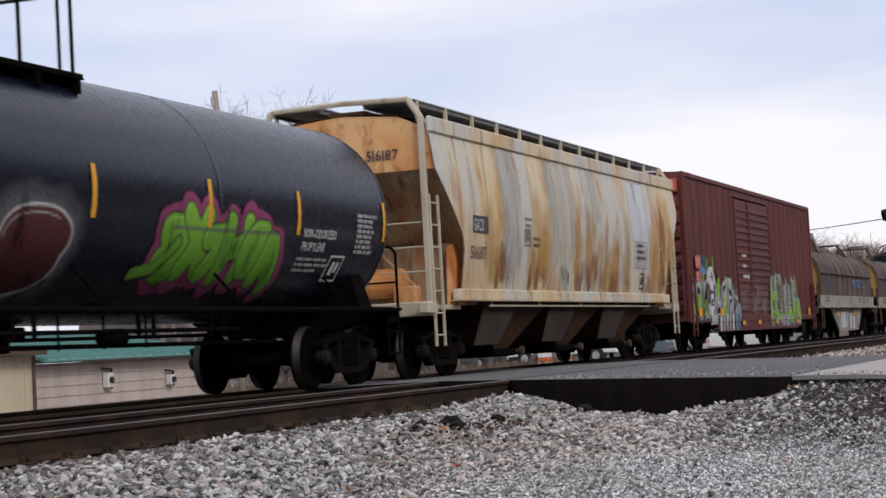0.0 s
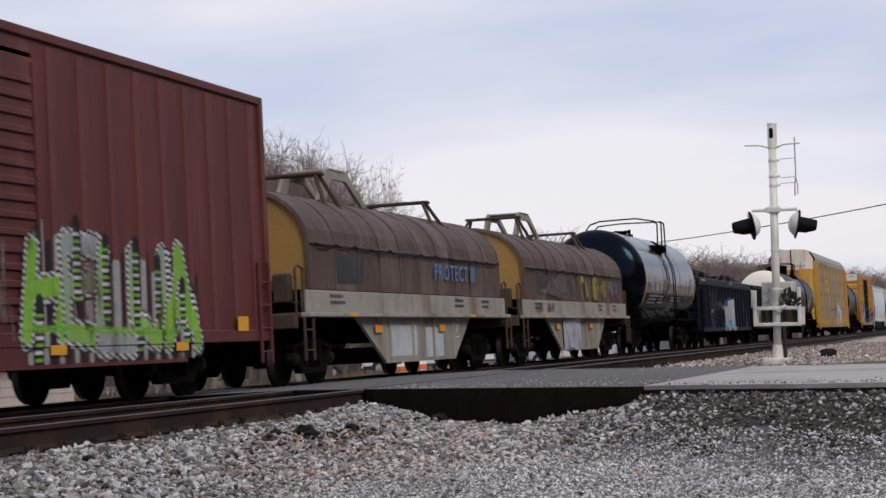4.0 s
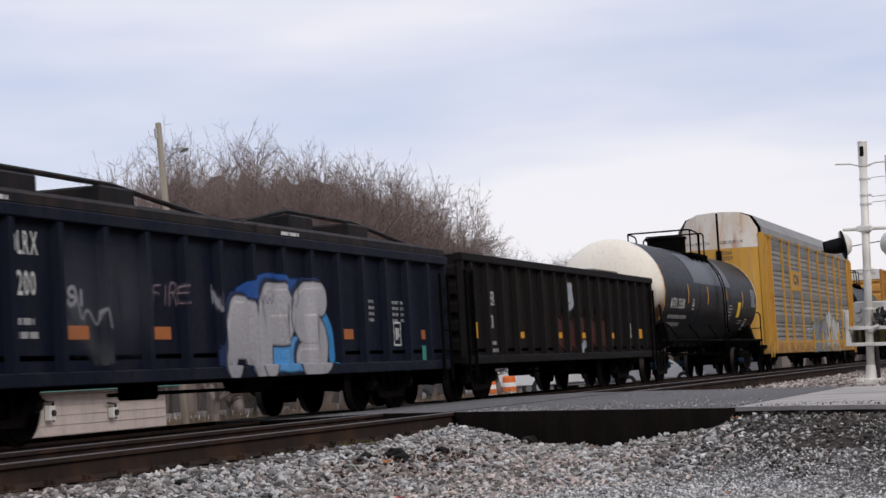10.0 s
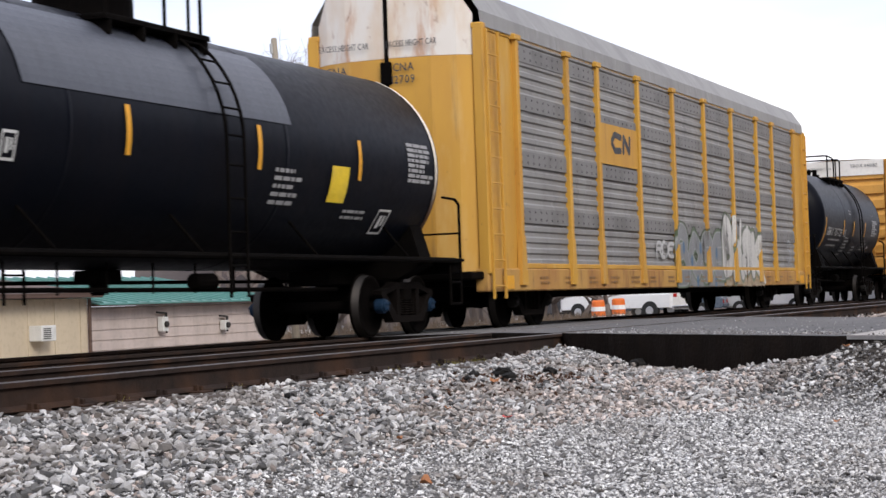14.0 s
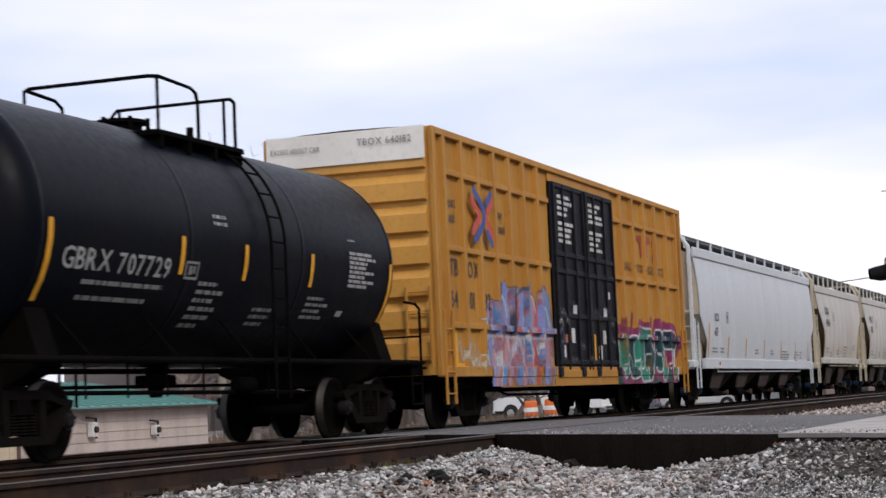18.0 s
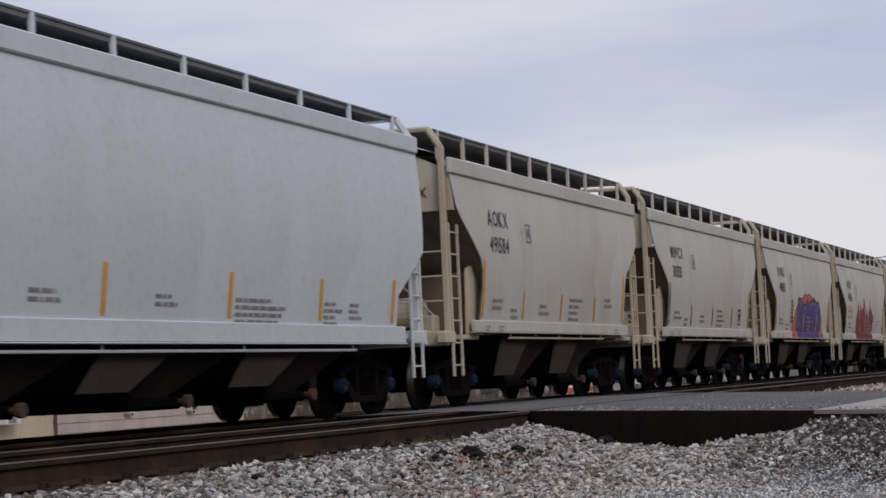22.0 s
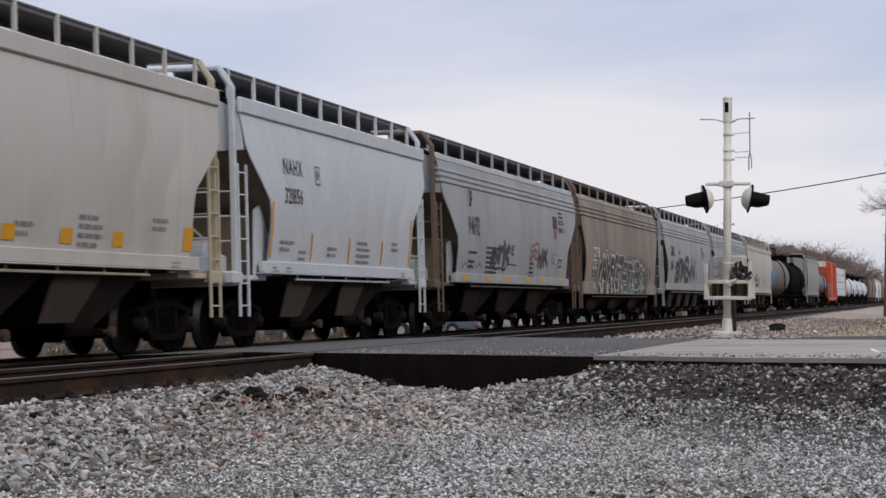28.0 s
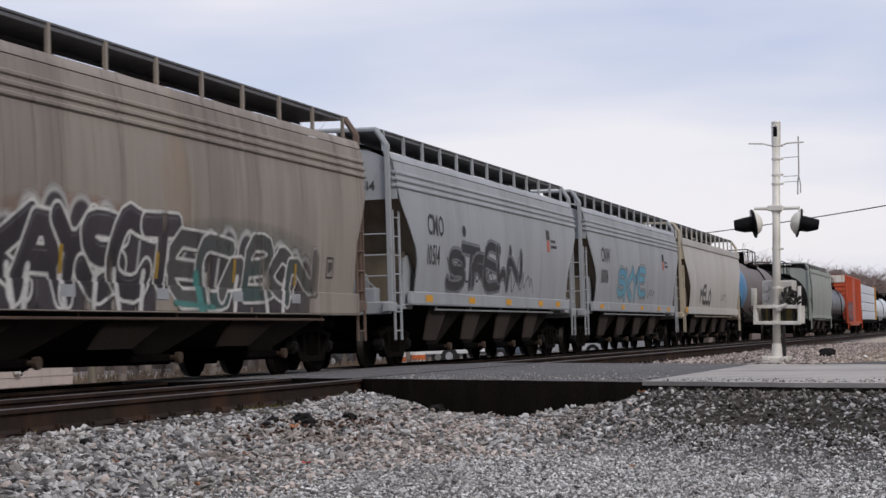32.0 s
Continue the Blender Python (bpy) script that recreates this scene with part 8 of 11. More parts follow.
for u, v, w_, h_ in ((-0.75, 3.0, 0.1, 0.3), (-1.3, 1.55, 0.25, 0.3), (1.15, 1.55, 0.25, 0.3), (-1.9, 1.25, 0.14, 0.25), (0.75, 1.22, 0.12, 0.3), (0.92, 1.22, 0.12, 0.3), (1.7, 2.55, 0.2, 0.15), (-1.1, 2.05, 0.3, 0.28), (1.3, 2.05, 0.3, 0.28)):
    mark(c, fd, u, u + w_, v, v + h_, WL, 0.012, name="placard")
mark(c, fd, 0.42, 0.55, 1.2, 1.75, YELLOW, 0.012, name="placard")
mark(c, fd, -1.75, -1.6, 1.55, 1.72, CORAL_SPRAY, 0.012, name="placard")
mark(c, f, -8.4, -8.15, 1.1, 1.7, YELLOW, 0.008, name="placard")
mark(c, f, -8.35, -7.7, 0.95, 1.12, YELLOW, 0.010, name="placard")
y_posts = np.concatenate([np.linspace(-8.65, -3.25, 7), np.linspace(3.2, 8.7, 6)])
y_at, y_cuts = ribbed(1.457, y_posts, 0.06, 0.078, 0.097)
y_side = lambda u, v: (u, -(1.537 if v < 0.873 else 1.557 if v < 1.066 else 1.575 if -2.36 < u < 2.43 else max(y_at(u), 1.537 if abs(v - 1.76) < 0.053 else 0.0)), v)
y_v = (0.868, 0.879, 1.06, 1.072, 1.702, 1.71, 1.81, 1.818)
p = Canvas(-8.5, -1.9, 0.70, 2.65, cut_u=y_cuts, cut_v=y_v)
hues = ((0.11, 0.20, 0.44), (0.20, 0.25, 0.46), (0.36, 0.17, 0.20), (0.52, 0.50, 0.50), (0.05, 0.055, 0.09), (0.38, 0.08, 0.06), (0.07, 0.18, 0.38))
p.throw("NEPO", -6.45, -2.55, 0.70, 2.6, 0.46, hues[:2], (0.06, 0.07, 0.14), 0.03, low=((0.10, 0.15, 0.30), (0.24, 0.20, 0.32)), cloud=(0.08, 0.10, 0.18), cloud_w=0.04, lean=0.03, wild=0.08, smooth=1, seed=51)
inside = (p.a > 0.6).astype(float)
for k_ in range(16):
    streak = np.clip((p.wob(10 + 1.5 * k_, 4.0 + 0.6 * k_, 200 + k_) - 0.38) * 7, 0, 1) * np.clip(1.25 - 0.35 * (p.V - 0.7), 0.4, 1)
    p.lay(0.85 * inside * streak, hues[(k_ * 3 + 2) % 7])
for k_ in range(7):
    p.scribble(-6.4 + 0.5 * k_, -5.4 + 0.5 * k_, 0.85 + 0.12 * (k_ % 3), 1.7 + 0.15 * (k_ % 4), 6, 0.035, (C_WHITE, (0.45, 0.12, 0.10), (0.50, 0.50, 0.60), C_WHITE, (0.10, 0.22, 0.42))[k_ % 5], 210 + k_)
for k_ in range(14):
    u_ = -6.3 + 0.28 * k_
    p.line([(u_, 0.72), (u_ + 0.03, 1.1 + 0.3 * math.sin(k_ * 2.3))], 0.07, hues[(k_ * 2 + 1) % 7], cover=0.8)
PERI, CORAL_, PINK_, NAVY_ = (0.22, 0.28, 0.56), (0.50, 0.09, 0.07), (0.50, 0.27, 0.28), (0.03, 0.045, 0.12)
for u_, v0_, v1_, w_, q in ((-5.7, 1.75, 2.45, 0.34, NAVY_), (-5.45, 1.9, 2.5, 0.3, PERI), (-5.05, 1.7, 2.5, 0.16, (0.02, 0.02, 0.025)), (-4.75, 1.75, 2.3, 0.26, CORAL_), (-4.45, 1.7, 2.35, 0.24, PERI), (-4.02, 1.9, 2.62, 0.34, (0.17, 0.28, 0.48)), (-3.75, 1.8, 2.3, 0.26, PINK_), (-3.5, 1.75, 2.2, 0.18, CORAL_), (-3.2, 1.8, 2.5, 0.3, PERI), (-2.75, 1.75, 2.35, 0.36, (0.16, 0.24, 0.42)), (-5.8, 0.8, 1.6, 0.22, (0.12, 0.30, 0.58)), (-5.5, 0.8, 1.5, 0.24, PINK_), (-4.9, 0.8, 1.55, 0.26, (0.10, 0.24, 0.50)), (-4.55, 0.8, 1.4, 0.2, PINK_), (-4.0, 0.8, 1.6, 0.22, (0.30, 0.30, 0.42)), (-3.7, 0.8, 1.5, 0.22, CORAL_), (-3.2, 0.8, 1.6, 0.2, PERI), (-2.8, 0.85, 1.6, 0.24, PINK_), (-6.4, 0.75, 1.7, 0.22, PERI), (-6.25, 0.75, 1.3, 0.18, PINK_)):
    p.line([(u_ - 0.06, v0_), (u_ + 0.02, (v0_ + v1_) / 2), (u_ + 0.06, v1_)], w_, q, 0.03, 0.85)
for u_, v_, r_ in ((-3.75, 2.2, 0.24), (-2.9, 1.95, 0.3), (-4.7, 1.4, 0.22), (-5.5, 1.45, 0.25), (-3.9, 1.35, 0.2), (-5.6, 2.1, 0.28)):
    p.line(rounded([(u_ - r_, v_ - r_), (u_ - r_ * 0.6, v_ + r_ * 0.8), (u_ + r_ * 0.4, v_ + r_), (u_ + r_, v_ - r_ * 0.4)], 2), 0.045, C_WHITE)
p.line(rounded([(-4.75, 2.35), (-4.35, 2.55), (-3.9, 2.56)], 2), 0.06, (0.06, 0.09, 0.18))
p.line(rounded([(-6.7, 1.62), (-4.6, 1.60), (-2.5, 1.62)], 1), 0.05, (0.48, 0.48, 0.52), 0.03, 0.7)
p.line(rounded([(-6.9, 1.9), (-6.5, 1.95), (-6.4, 1.6), (-6.9, 1.3), (-6.6, 1.1)], 2), 0.05, (0.55, 0.52, 0.46))
for k_ in range(4):
    p.scribble(-8.4 + 0.3 * k_, -7.3 + 0.3 * k_, 0.98, 1.6 - 0.1 * k_, 7, 0.05, (0.55, 0.49, 0.38), 230 + k_, 0.75)
p.hang(c, y_side, "blue, pink and white layered graffiti over the posts", 0.006)
p = Canvas(-2.3, 2.35, 1.08, 2.7)
for k_, (u_, v_) in enumerate(((-2.0, 2.15), (-1.7, 2.0), (-1.1, 2.3), (1.35, 2.3), (0.55, 2.2), (1.85, 2.0), (-0.65, 1.5), (-1.3, 1.2), (1.9, 1.6), (0.0, 1.25), (-1.95, 1.6))):
    p.scribble(u_ - 0.14, u_ + 0.16, v_ - 0.07, v_ + 0.08, 7, 0.02, (0.24, 0.24, 0.25), 260 + k_, 0.6)
for v_ in (1.95, 1.75, 1.5, 1.3):
    p.line(rounded([(-2.28, v_), (-2.12, v_ + 0.10), (-2.04, v_ - 0.08)], 2), 0.06, (0.10, 0.13, 0.26) if v_ < 1.8 else (0.34, 0.34, 0.36), 0.04, 0.7)
for u_ in (-1.6, 0.2, 1.1):
    p.line([(u_, 2.6), (u_ + 0.03, 1.2)], 0.05, (0.05, 0.055, 0.065), 0.05, 0.6)
p.hang(c, side_y(1.585), "white scrawls on the black doors", 0.003)
p = Canvas(2.1, 8.75, 0.68, 2.35, cut_u=y_cuts, cut_v=y_v)
p.rect(2.3, 8.3, 0.70, 1.0, (0.02, 0.07, 0.07), 1.0, 0.03, 0.03, 3)
p.throw("ISENIT", 2.45, 8.30, 0.70, 2.04, 0.42, (C_TEAL, C_INK, (0.03, 0.16, 0.13), C_INK, (0.02, 0.10, 0.14), C_INK), C_WHITE, 0.045, low=((0.03, 0.26, 0.17), (0.02, 0.10, 0.09)), cloud=(0.24, 0.035, 0.12), cloud_w=0.16, block=C_INK, shift=(0.09, -0.05), lean=0.05, wild=0.15, smooth=1, overlap=0.4, seed=53)
for u_, v_ in ((3.1, 2.1), (4.0, 2.25), (4.9, 2.1), (5.8, 2.2), (6.7, 2.0), (8.0, 1.95)):
    p.line([(u_, v_ - 0.2), (u_ + 0.1, v_)], 0.18, (0.24, 0.035, 0.12), 0.05, 0.7)
p.line(rounded([(4.2, 1.2), (4.6, 1.35), (4.7, 1.05), (4.35, 1.0), (4.4, 1.2)], 2), 0.05, C_WHITE)
p.scribble(2.5, 8.0, 0.8, 1.6, 12, 0.03, C_WHITE, 57)
p.line([(7.85, 0.8), (7.95, 1.6)], 0.10, (0.45, 0.33, 0.04))
p.line([(8.15, 0.8), (8.2, 1.45)], 0.14, (0.60, 0.60, 0.60))
p.hang(c, y_side, "teal, black and plum graffiti letters with white outlines", 0.006)
mark(c, lambda u, v: (-9.34, -u, v), -1.45, 1.45, 4.55, 5.1, END_WHITE, 0.0, name="white_panel")
end_lettering(c, -9.36, "TBOX 640182", -0.25, 4.84, 0.12, FAINT, 0.9)
end_lettering(c, -9.36, "EXCESS HEIGHT CAR", 1.35, 4.80, 0.09, FAINT, 0.7)

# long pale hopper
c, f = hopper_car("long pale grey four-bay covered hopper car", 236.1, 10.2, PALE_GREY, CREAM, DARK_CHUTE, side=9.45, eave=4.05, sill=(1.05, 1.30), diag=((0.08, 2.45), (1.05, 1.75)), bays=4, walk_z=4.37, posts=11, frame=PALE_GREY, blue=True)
lettering(c, "NCIX", -7.5, 2.32, 0.22, f, KL, 0.7)
lettering(c, "6471", -7.5, 1.92, 0.24, f, KL, 0.7)
stripes(c, f, (-8.25,), 1.35, 2.25)
stripes(c, f, (-5.6, -3.0, -0.07, 2.91, 5.59), 1.35, 1.92, None, 0.09)
stripes(c, f, (8.15,), 1.35, 1.98)
for u, w_, n_ in ((-7.7, 0.8, 2), (-6.6, 0.7, 2), (-1.5, 0.7, 2), (1.1, 0.6, 2), (3.1, 1.6, 4), (5.75, 0.6, 4), (6.6, 0.5, 3)):
    small_print(c, f, u, 1.56, w_, n_, 0.09, FAINT, int(u * 3) + 40)
framed(c, f, -5.9, 2.3, 0.25, 0.32, FAINT)
mark(c, side_y(1.562), -6.9, -6.7, 1.12, 1.22, XR, 0.004, name="placard")

# six short cement hoppers
SHORT = [(252.65, "AOKX", "491584", WARM_GREY, None), (265.3, "MWCX", "301331", WARM_GREY, None), (277.87, "RVRX", "491162", WARM_GREY, "purple"),
         (290.5, "AOKX", "491354", WARM_GREY, "crimson"), (303.4, "CBFX", "316408", WARM_GREY, None), (315.7, "NAHX", "321856", PALE_GREY, None)]
for i, (s, a_, b_, m, g) in enumerate(SHORT):
    lab = {"purple": "short pale grey hopper car with purple and orange graffiti", "crimson": "short pale grey hopper car with crimson graffiti"}.get(g, "short pale grey two-bay covered hopper car")
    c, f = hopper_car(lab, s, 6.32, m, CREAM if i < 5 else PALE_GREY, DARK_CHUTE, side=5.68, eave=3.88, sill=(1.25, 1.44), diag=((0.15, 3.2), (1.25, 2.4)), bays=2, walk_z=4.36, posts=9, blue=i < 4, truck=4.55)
    z_ = (3.05, 2.60) if i < 4 else (2.55, 2.1) if i == 4 else (2.95, 2.45)
    lettering(c, a_, (-4.1, -4.1, -3.92, -4.02, -3.35, -3.8)[i], z_[0], 0.27, f, KL, 0.86)
    lettering(c, b_, (-4.07, -4.05, -3.89, -4.0, -3.35, -3.77)[i], z_[1], 0.27, f, KL, 0.86)
    framed(c, f, -2.1, 2.85, 0.28, 0.34, FAINT)
    sm = YELLOW if i != 1 else spray("brown_stripe", (0.22, 0.15, 0.08))
    if i != 4:
        stripes(c, f, (-4.4, 4.25), 1.5, 2.45, sm, 0.09)
        stripes(c, f, (-2.25, 0.0, 2.2), 1.5, 1.98, sm, 0.08)
    else:
        for u in (-4.3, -1.6, 0.0, 1.6, 4.1):
            mark(c, f, u, u + 0.35, 1.52, 1.72 + (0.15 if abs(u) > 4 else 0), YELLOW, 0.01, name="reflector")
    for u, w_, n_, v_ in ((-3.9, 0.8, 2, 1.75), (-2.9, 0.5, 2, 1.6), (-1.3, 0.6, 2, 1.7), (0.5, 0.9, 4, 1.85), (2.9, 0.6, 2, 1.9)):
        small_print(c, f, u, v_, w_, n_, 0.12, FAINT, i * 10 + int(u * 4) + 60)
    for u in (-4.3, -3.6, 3.6):
        small_print(c, side_y(1.562), u, 1.32, 0.35, 2, 0.06, FAINT, i + int(u * 5) + 30)
    end_lettering(c, -5.65, a_, -0.45, 3.45, 0.17, KL)
    end_lettering(c, -5.65, b_, -0.40, 3.15, 0.17, KL)
    if i == 1:
        framed(c, f, 3.0, 1.55, 0.35, 0.42, KL)
    if g == "purple":
        p = Canvas(-2.2, 3.6, 1.24, 2.80, cut_v=(1.435, 1.448))
        rr = np.hypot((p.U - 0.75) / 2.75, (p.V - 1.22) / 1.42)
        an = np.arctan2(p.V - 1.22, (p.U - 0.75) / 1.9)
        rim = 0.97 + 0.035 * np.abs(np.sin(an * 9.5))
        p.lay(np.clip((rim - rr) / 0.012, 0, 1), (0.22, 0.05, 0.03))
        p.lay(np.clip((rim - 0.022 - rr) / 0.012, 0, 1), np.array((0.50, 0.125, 0.065)) * (1 + 0.10 * p.wob(3, 3, 4))[..., None])
        p.throw("BAUTO", -0.98, 2.85, 1.30, 2.50, 0.44, ((0.085, 0.06, 0.25),), C_BLACK, 0.045, low=((0.06, 0.04, 0.19),), block=C_BLACK, shift=(-0.06, 0.04), shine=(0.45, 0.45, 0.60), lean=0.03, wild=0.08, smooth=1, overlap=0.22, seed=61)
        p.rect(-0.86, 2.70, 1.245, 1.45, (0.075, 0.05, 0.23), 1.0, 0.015)
        for u_ in (-0.2, 0.55, 1.15, 1.9):
            p.line([(u_, 1.25), (u_ + 0.05, 1.43)], 0.02, (0.40, 0.36, 0.55))
        p.hang(c, lambda u, v, q=f: q(u, v) if v > 1.442 else (u, -1.562, v), "purple graffiti letters on a scalloped coral cloud", 0.006)
        small_print(c, f, -2.1, 2.3, 0.45, 6, 0.12, KL, 7, 0.09)
    if g == "crimson":
        p = Canvas(-4.3, 2.2, 1.24, 2.95, cut_v=(1.435, 1.448))
        crim, deep = (0.27, 0.022, 0.04), (0.17, 0.014, 0.028)
        for off_, cc in ((0.045, C_WHITE), (0.0, crim)):
            for a_, b_, u_, h_ in ((-2.2, -1.35, -1.62, 2.62), (-1.6, -0.9, -1.15, 2.55), (-1.0, 0.15, -0.28, 2.80), (0.0, 0.8, 0.35, 2.45), (0.6, 1.65, 1.12, 2.66)):
                m_ = (a_ + b_) / 2
                half_ = (b_ - a_) / 2 * np.clip((h_ - p.V) / (h_ - 1.5), 0, 1) ** 0.7
                mid = m_ + (u_ - m_) * np.clip((p.V - 1.4) / (h_ - 1.4), 0, 1)
                p.lay(np.clip((half_ + off_ - np.abs(p.U - mid)) / 0.02, 0, 1) * (p.V < h_ + off_), cc)
        p.throw("NEAS", -2.1, 1.7, 1.40, 2.40, 0.34, (crim,), (0.55, 0.42, 0.44), 0.014, low=(deep,), lean=0.04, wild=0.12, smooth=2, seed=64, block=deep)
        p.rect(-2.2, 1.72, 1.245, 1.45, deep, 1.0, 0.015)
        p.line(rounded([(1.9, 1.9), (2.05, 2.1), (1.9, 2.2), (1.8, 2.0), (1.95, 1.95)], 2), 0.04, deep)
        p.throw("SEMO", -4.05, -2.95, 1.95, 2.45, 0.05, ((0.52, 0.34, 0.17),), None, seed=66, cover=0.7)
        p.hang(c, lambda u, v, q=f: q(u, v) if v > 1.442 else (u, -1.562, v), "crimson flame-shaped graffiti with white edges", 0.006)

# large grain hoppers
c, f = hopper_car("grey three-bay covered hopper car with black tags", 330.95, 8.72, COOL_GREY, COOL_GREY, DARK_CHUTE, side=8.3, eave=3.97, sill=(1.22, 1.42), diag=((0.1, 3.2), (1.55, 2.2)), bays=3, trim="ribs", walk_z=4.38, posts=10, frame=BROWN_FRAME, lit_webs=False)
f_up = f
f = lambda u, v: f_up(u + 0.8, v)
lettering(c, "UP", -6.55, 3.02, 0.40, f, KL, 0.65)
lettering(c, "94692", -6.65, 2.36, 0.45, f, KL, 0.66)
for u, v_, w_, n_ in ((-6.5, 1.9, 1.0, 1), (-6.5, 1.68, 0.8, 2), (-4.7, 2.05, 1.5, 9), (4.6, 3.3, 0.7, 2), (0.5, 1.75, 0.8, 4)):
    small_print(c, f, u, v_, w_, n_, 0.12, KL, int(u * 7) + 80)
lettering(c, "BUILDING", 4.46, 2.98, 0.15, f, KL, 0.95)
lettering(c, "AMERICA", 4.46, 2.76, 0.15, f, KL, 0.98)
bm = bmesh.new()
for a, b in ((3.66, 3.80), (3.80, 3.98), (3.98, 4.16), (4.16, 4.30)):
    m_ = 3.98
    patch(bm, f, [(a, 2.86), (b, 2.86), (b, 3.19 + 0.05 * abs(b - m_)), (a, 3.19 + 0.05 * abs(a - m_))], 0.008)
part("emblem", bm, spray("emblem_navy", (0.045, 0.05, 0.075)), c, "dark blue top of a painted shield")
bm = bmesh.new()
for i in range(5):
    a = 3.70 + i * 0.115
    patch(bm, f, [(a + 0.02, 2.62 - 0.10 * math.sin((i + 0.4) / 5 * 3.14)), (a + 0.085, 2.62 - 0.10 * math.sin((i + 0.6) / 5 * 3.14)), (a + 0.085, 2.855), (a + 0.02, 2.855)], 0.008)
part("emblem", bm, spray("faded_pink", (0.48, 0.25, 0.23)), c, "faded red stripes of a painted shield")
p = Canvas(-6.9, 6.2, 1.46, 3.55)
p.throw("ANTIK", -3.35, -1.4, 1.62, 2.28, 0.085, ((0.03, 0.03, 0.032),), (0.14, 0.145, 0.15), 0.04, wild=0.16, overlap=0.35, seed=71, edge_soft=0.08)
p.line(rounded([(-3.4, 1.7), (-3.0, 1.55), (-2.2, 1.62), (-1.7, 1.52), (-1.3, 1.9)], 2), 0.05, (0.03, 0.03, 0.032), 0.03)
p.throw("DIE", -1.5, -0.75, 1.95, 2.25, 0.055, ((0.03, 0.03, 0.032),), None, wild=0.1, seed=76)
p.line([(-1.5, 1.72), (-0.3, 1.70)], 0.025, (0.06, 0.06, 0.06))
p.throw("SE", 1.3, 2.35, 1.85, 2.42, 0.075, ((0.40, 0.20, 0.19),), None, wild=0.2, seed=72, cover=0.65, soft=0.05)
p.scribble(1.2, 2.5, 1.75, 2.3, 8, 0.05, (0.40, 0.16, 0.15), 78, 0.6)
p.throw("HKX", 2.55, 3.55, 1.66, 2.30, 0.10, ((0.03, 0.03, 0.032),), (0.15, 0.15, 0.155), 0.04, wild=0.25, overlap=0.7, seed=73, edge_soft=0.06)
p.scribble(4.3, 5.0, 1.75, 2.3, 5, 0.022, (0.05, 0.05, 0.05), 79)
p.scribble(-6.4, -4.2, 1.52, 1.68, 9, 0.03, (0.34, 0.10, 0.09), 74, 0.7)
p.hang(c, f_up, "black and red spray tags on the grey side", 0.006)
mark(c, f, 4.48, 5.05, 1.68, 2.02, KL, 0.008, 2, "stencil_panel")
framed(c, f, 4.48, 1.68, 0.57, 0.34, WL)
mark(c, f, 4.0, 4.2, 1.85, 2.05, spray("mint_sticker", (0.45, 0.62, 0.60)), 0.009, name="sticker")
for u in (-6.3, -3.8, -1.6, 0.8, 2.74, 5.39):
    mark(c, side_y(1.562), u, u + 0.5, 1.26, 1.38, YELLOW, 0.005, name="reflector")
end_lettering(c, -8.27, "UP 94692", -0.1, 3.35, 0.18, KL)

c, f = hopper_car("soot-stained tan covered hopper car with black and white graffiti", 348.4, 8.6, GRIME_TAN, BROWN_FRAME, DARK_CHUTE, side=8.3, eave=3.97, sill=(1.0, 1.36), diag=((0.1, 3.1), (0.7, 2.2)), bays=3, trim="ribs", walk_z=4.38, posts=10, frame=BROWN_FRAME, lit_webs=False)
f_tan = f
f = lambda u, v: f_tan(u + 0.45, v)
p = Canvas(-5.6, 6.5, 1.0, 2.55, cut_v=(1.345, 1.362))
p.lay(0.75 * np.clip(1 - np.hypot((p.U + 3.2) / 2.2, (p.V - 2.1) / 0.36), 0, 1) ** 0.7, (0.30, 0.12, 0.05))
p.lay(0.55 * np.clip(1 - np.hypot((p.U - 2.4) / 3.2, (p.V - 2.0) / 0.42), 0, 1) ** 0.7, (0.13, 0.17, 0.15))
MASS = ((-5.0, 2.05), (-4.4, 2.3), (-3.8, 2.42), (-3.1, 2.36), (-2.4, 2.32), (-1.7, 2.25), (-1.05, 2.2), (0.3, 1.85), (1.0, 2.1), (1.7, 2.18), (2.4, 2.16), (3.1, 2.1), (3.8, 2.05), (4.5, 1.95), (5.0, 1.85))
for u_, h_ in MASS:
    p.line([(u_ - 0.1, 1.35), (u_, h_ - 0.28)], 0.74, (0.52, 0.51, 0.49), 0.10, 0.85)
for u_, h_ in MASS:
    p.line([(u_ - 0.1, 1.05), (u_, h_ - 0.30)], 0.60, (0.038, 0.030, 0.036), 0.05, 0.95)
p.throw("KAYSCT", -5.40, -0.35, 1.04, 2.40, 0.32, ((0.045, 0.036, 0.044), (0.060, 0.050, 0.056)), (0.66, 0.65, 0.62), 0.045, low=((0.03, 0.026, 0.03),), block=(0.03, 0.025, 0.028), shift=(0.06, -0.05), shine=(0.16, 0.15, 0.16), lean=0.05, wild=0.16, smooth=1, overlap=0.62, seed=81)
p.throw("ECABON", -0.15, 5.30, 1.02, 2.24, 0.24, ((0.060, 0.056, 0.056), (0.085, 0.082, 0.08)), (0.62, 0.61, 0.58), 0.042, low=((0.10, 0.10, 0.096), (0.05, 0.085, 0.08)), block=(0.035, 0.03, 0.03), shift=(0.06, -0.05), lean=0.06, wild=0.15, smooth=1, overlap=0.55, seed=82)
for k_, u_ in enumerate((-4.9, -4.4, -3.6, -2.6, -2.1, -1.2, 0.9, 2.1, 3.2, 4.1)):      # white drips over the sill
    p.line([(u_, 1.5), (u_ + 0.12 * (-1) ** k_, 1.02)], 0.13, (0.60, 0.59, 0.57))
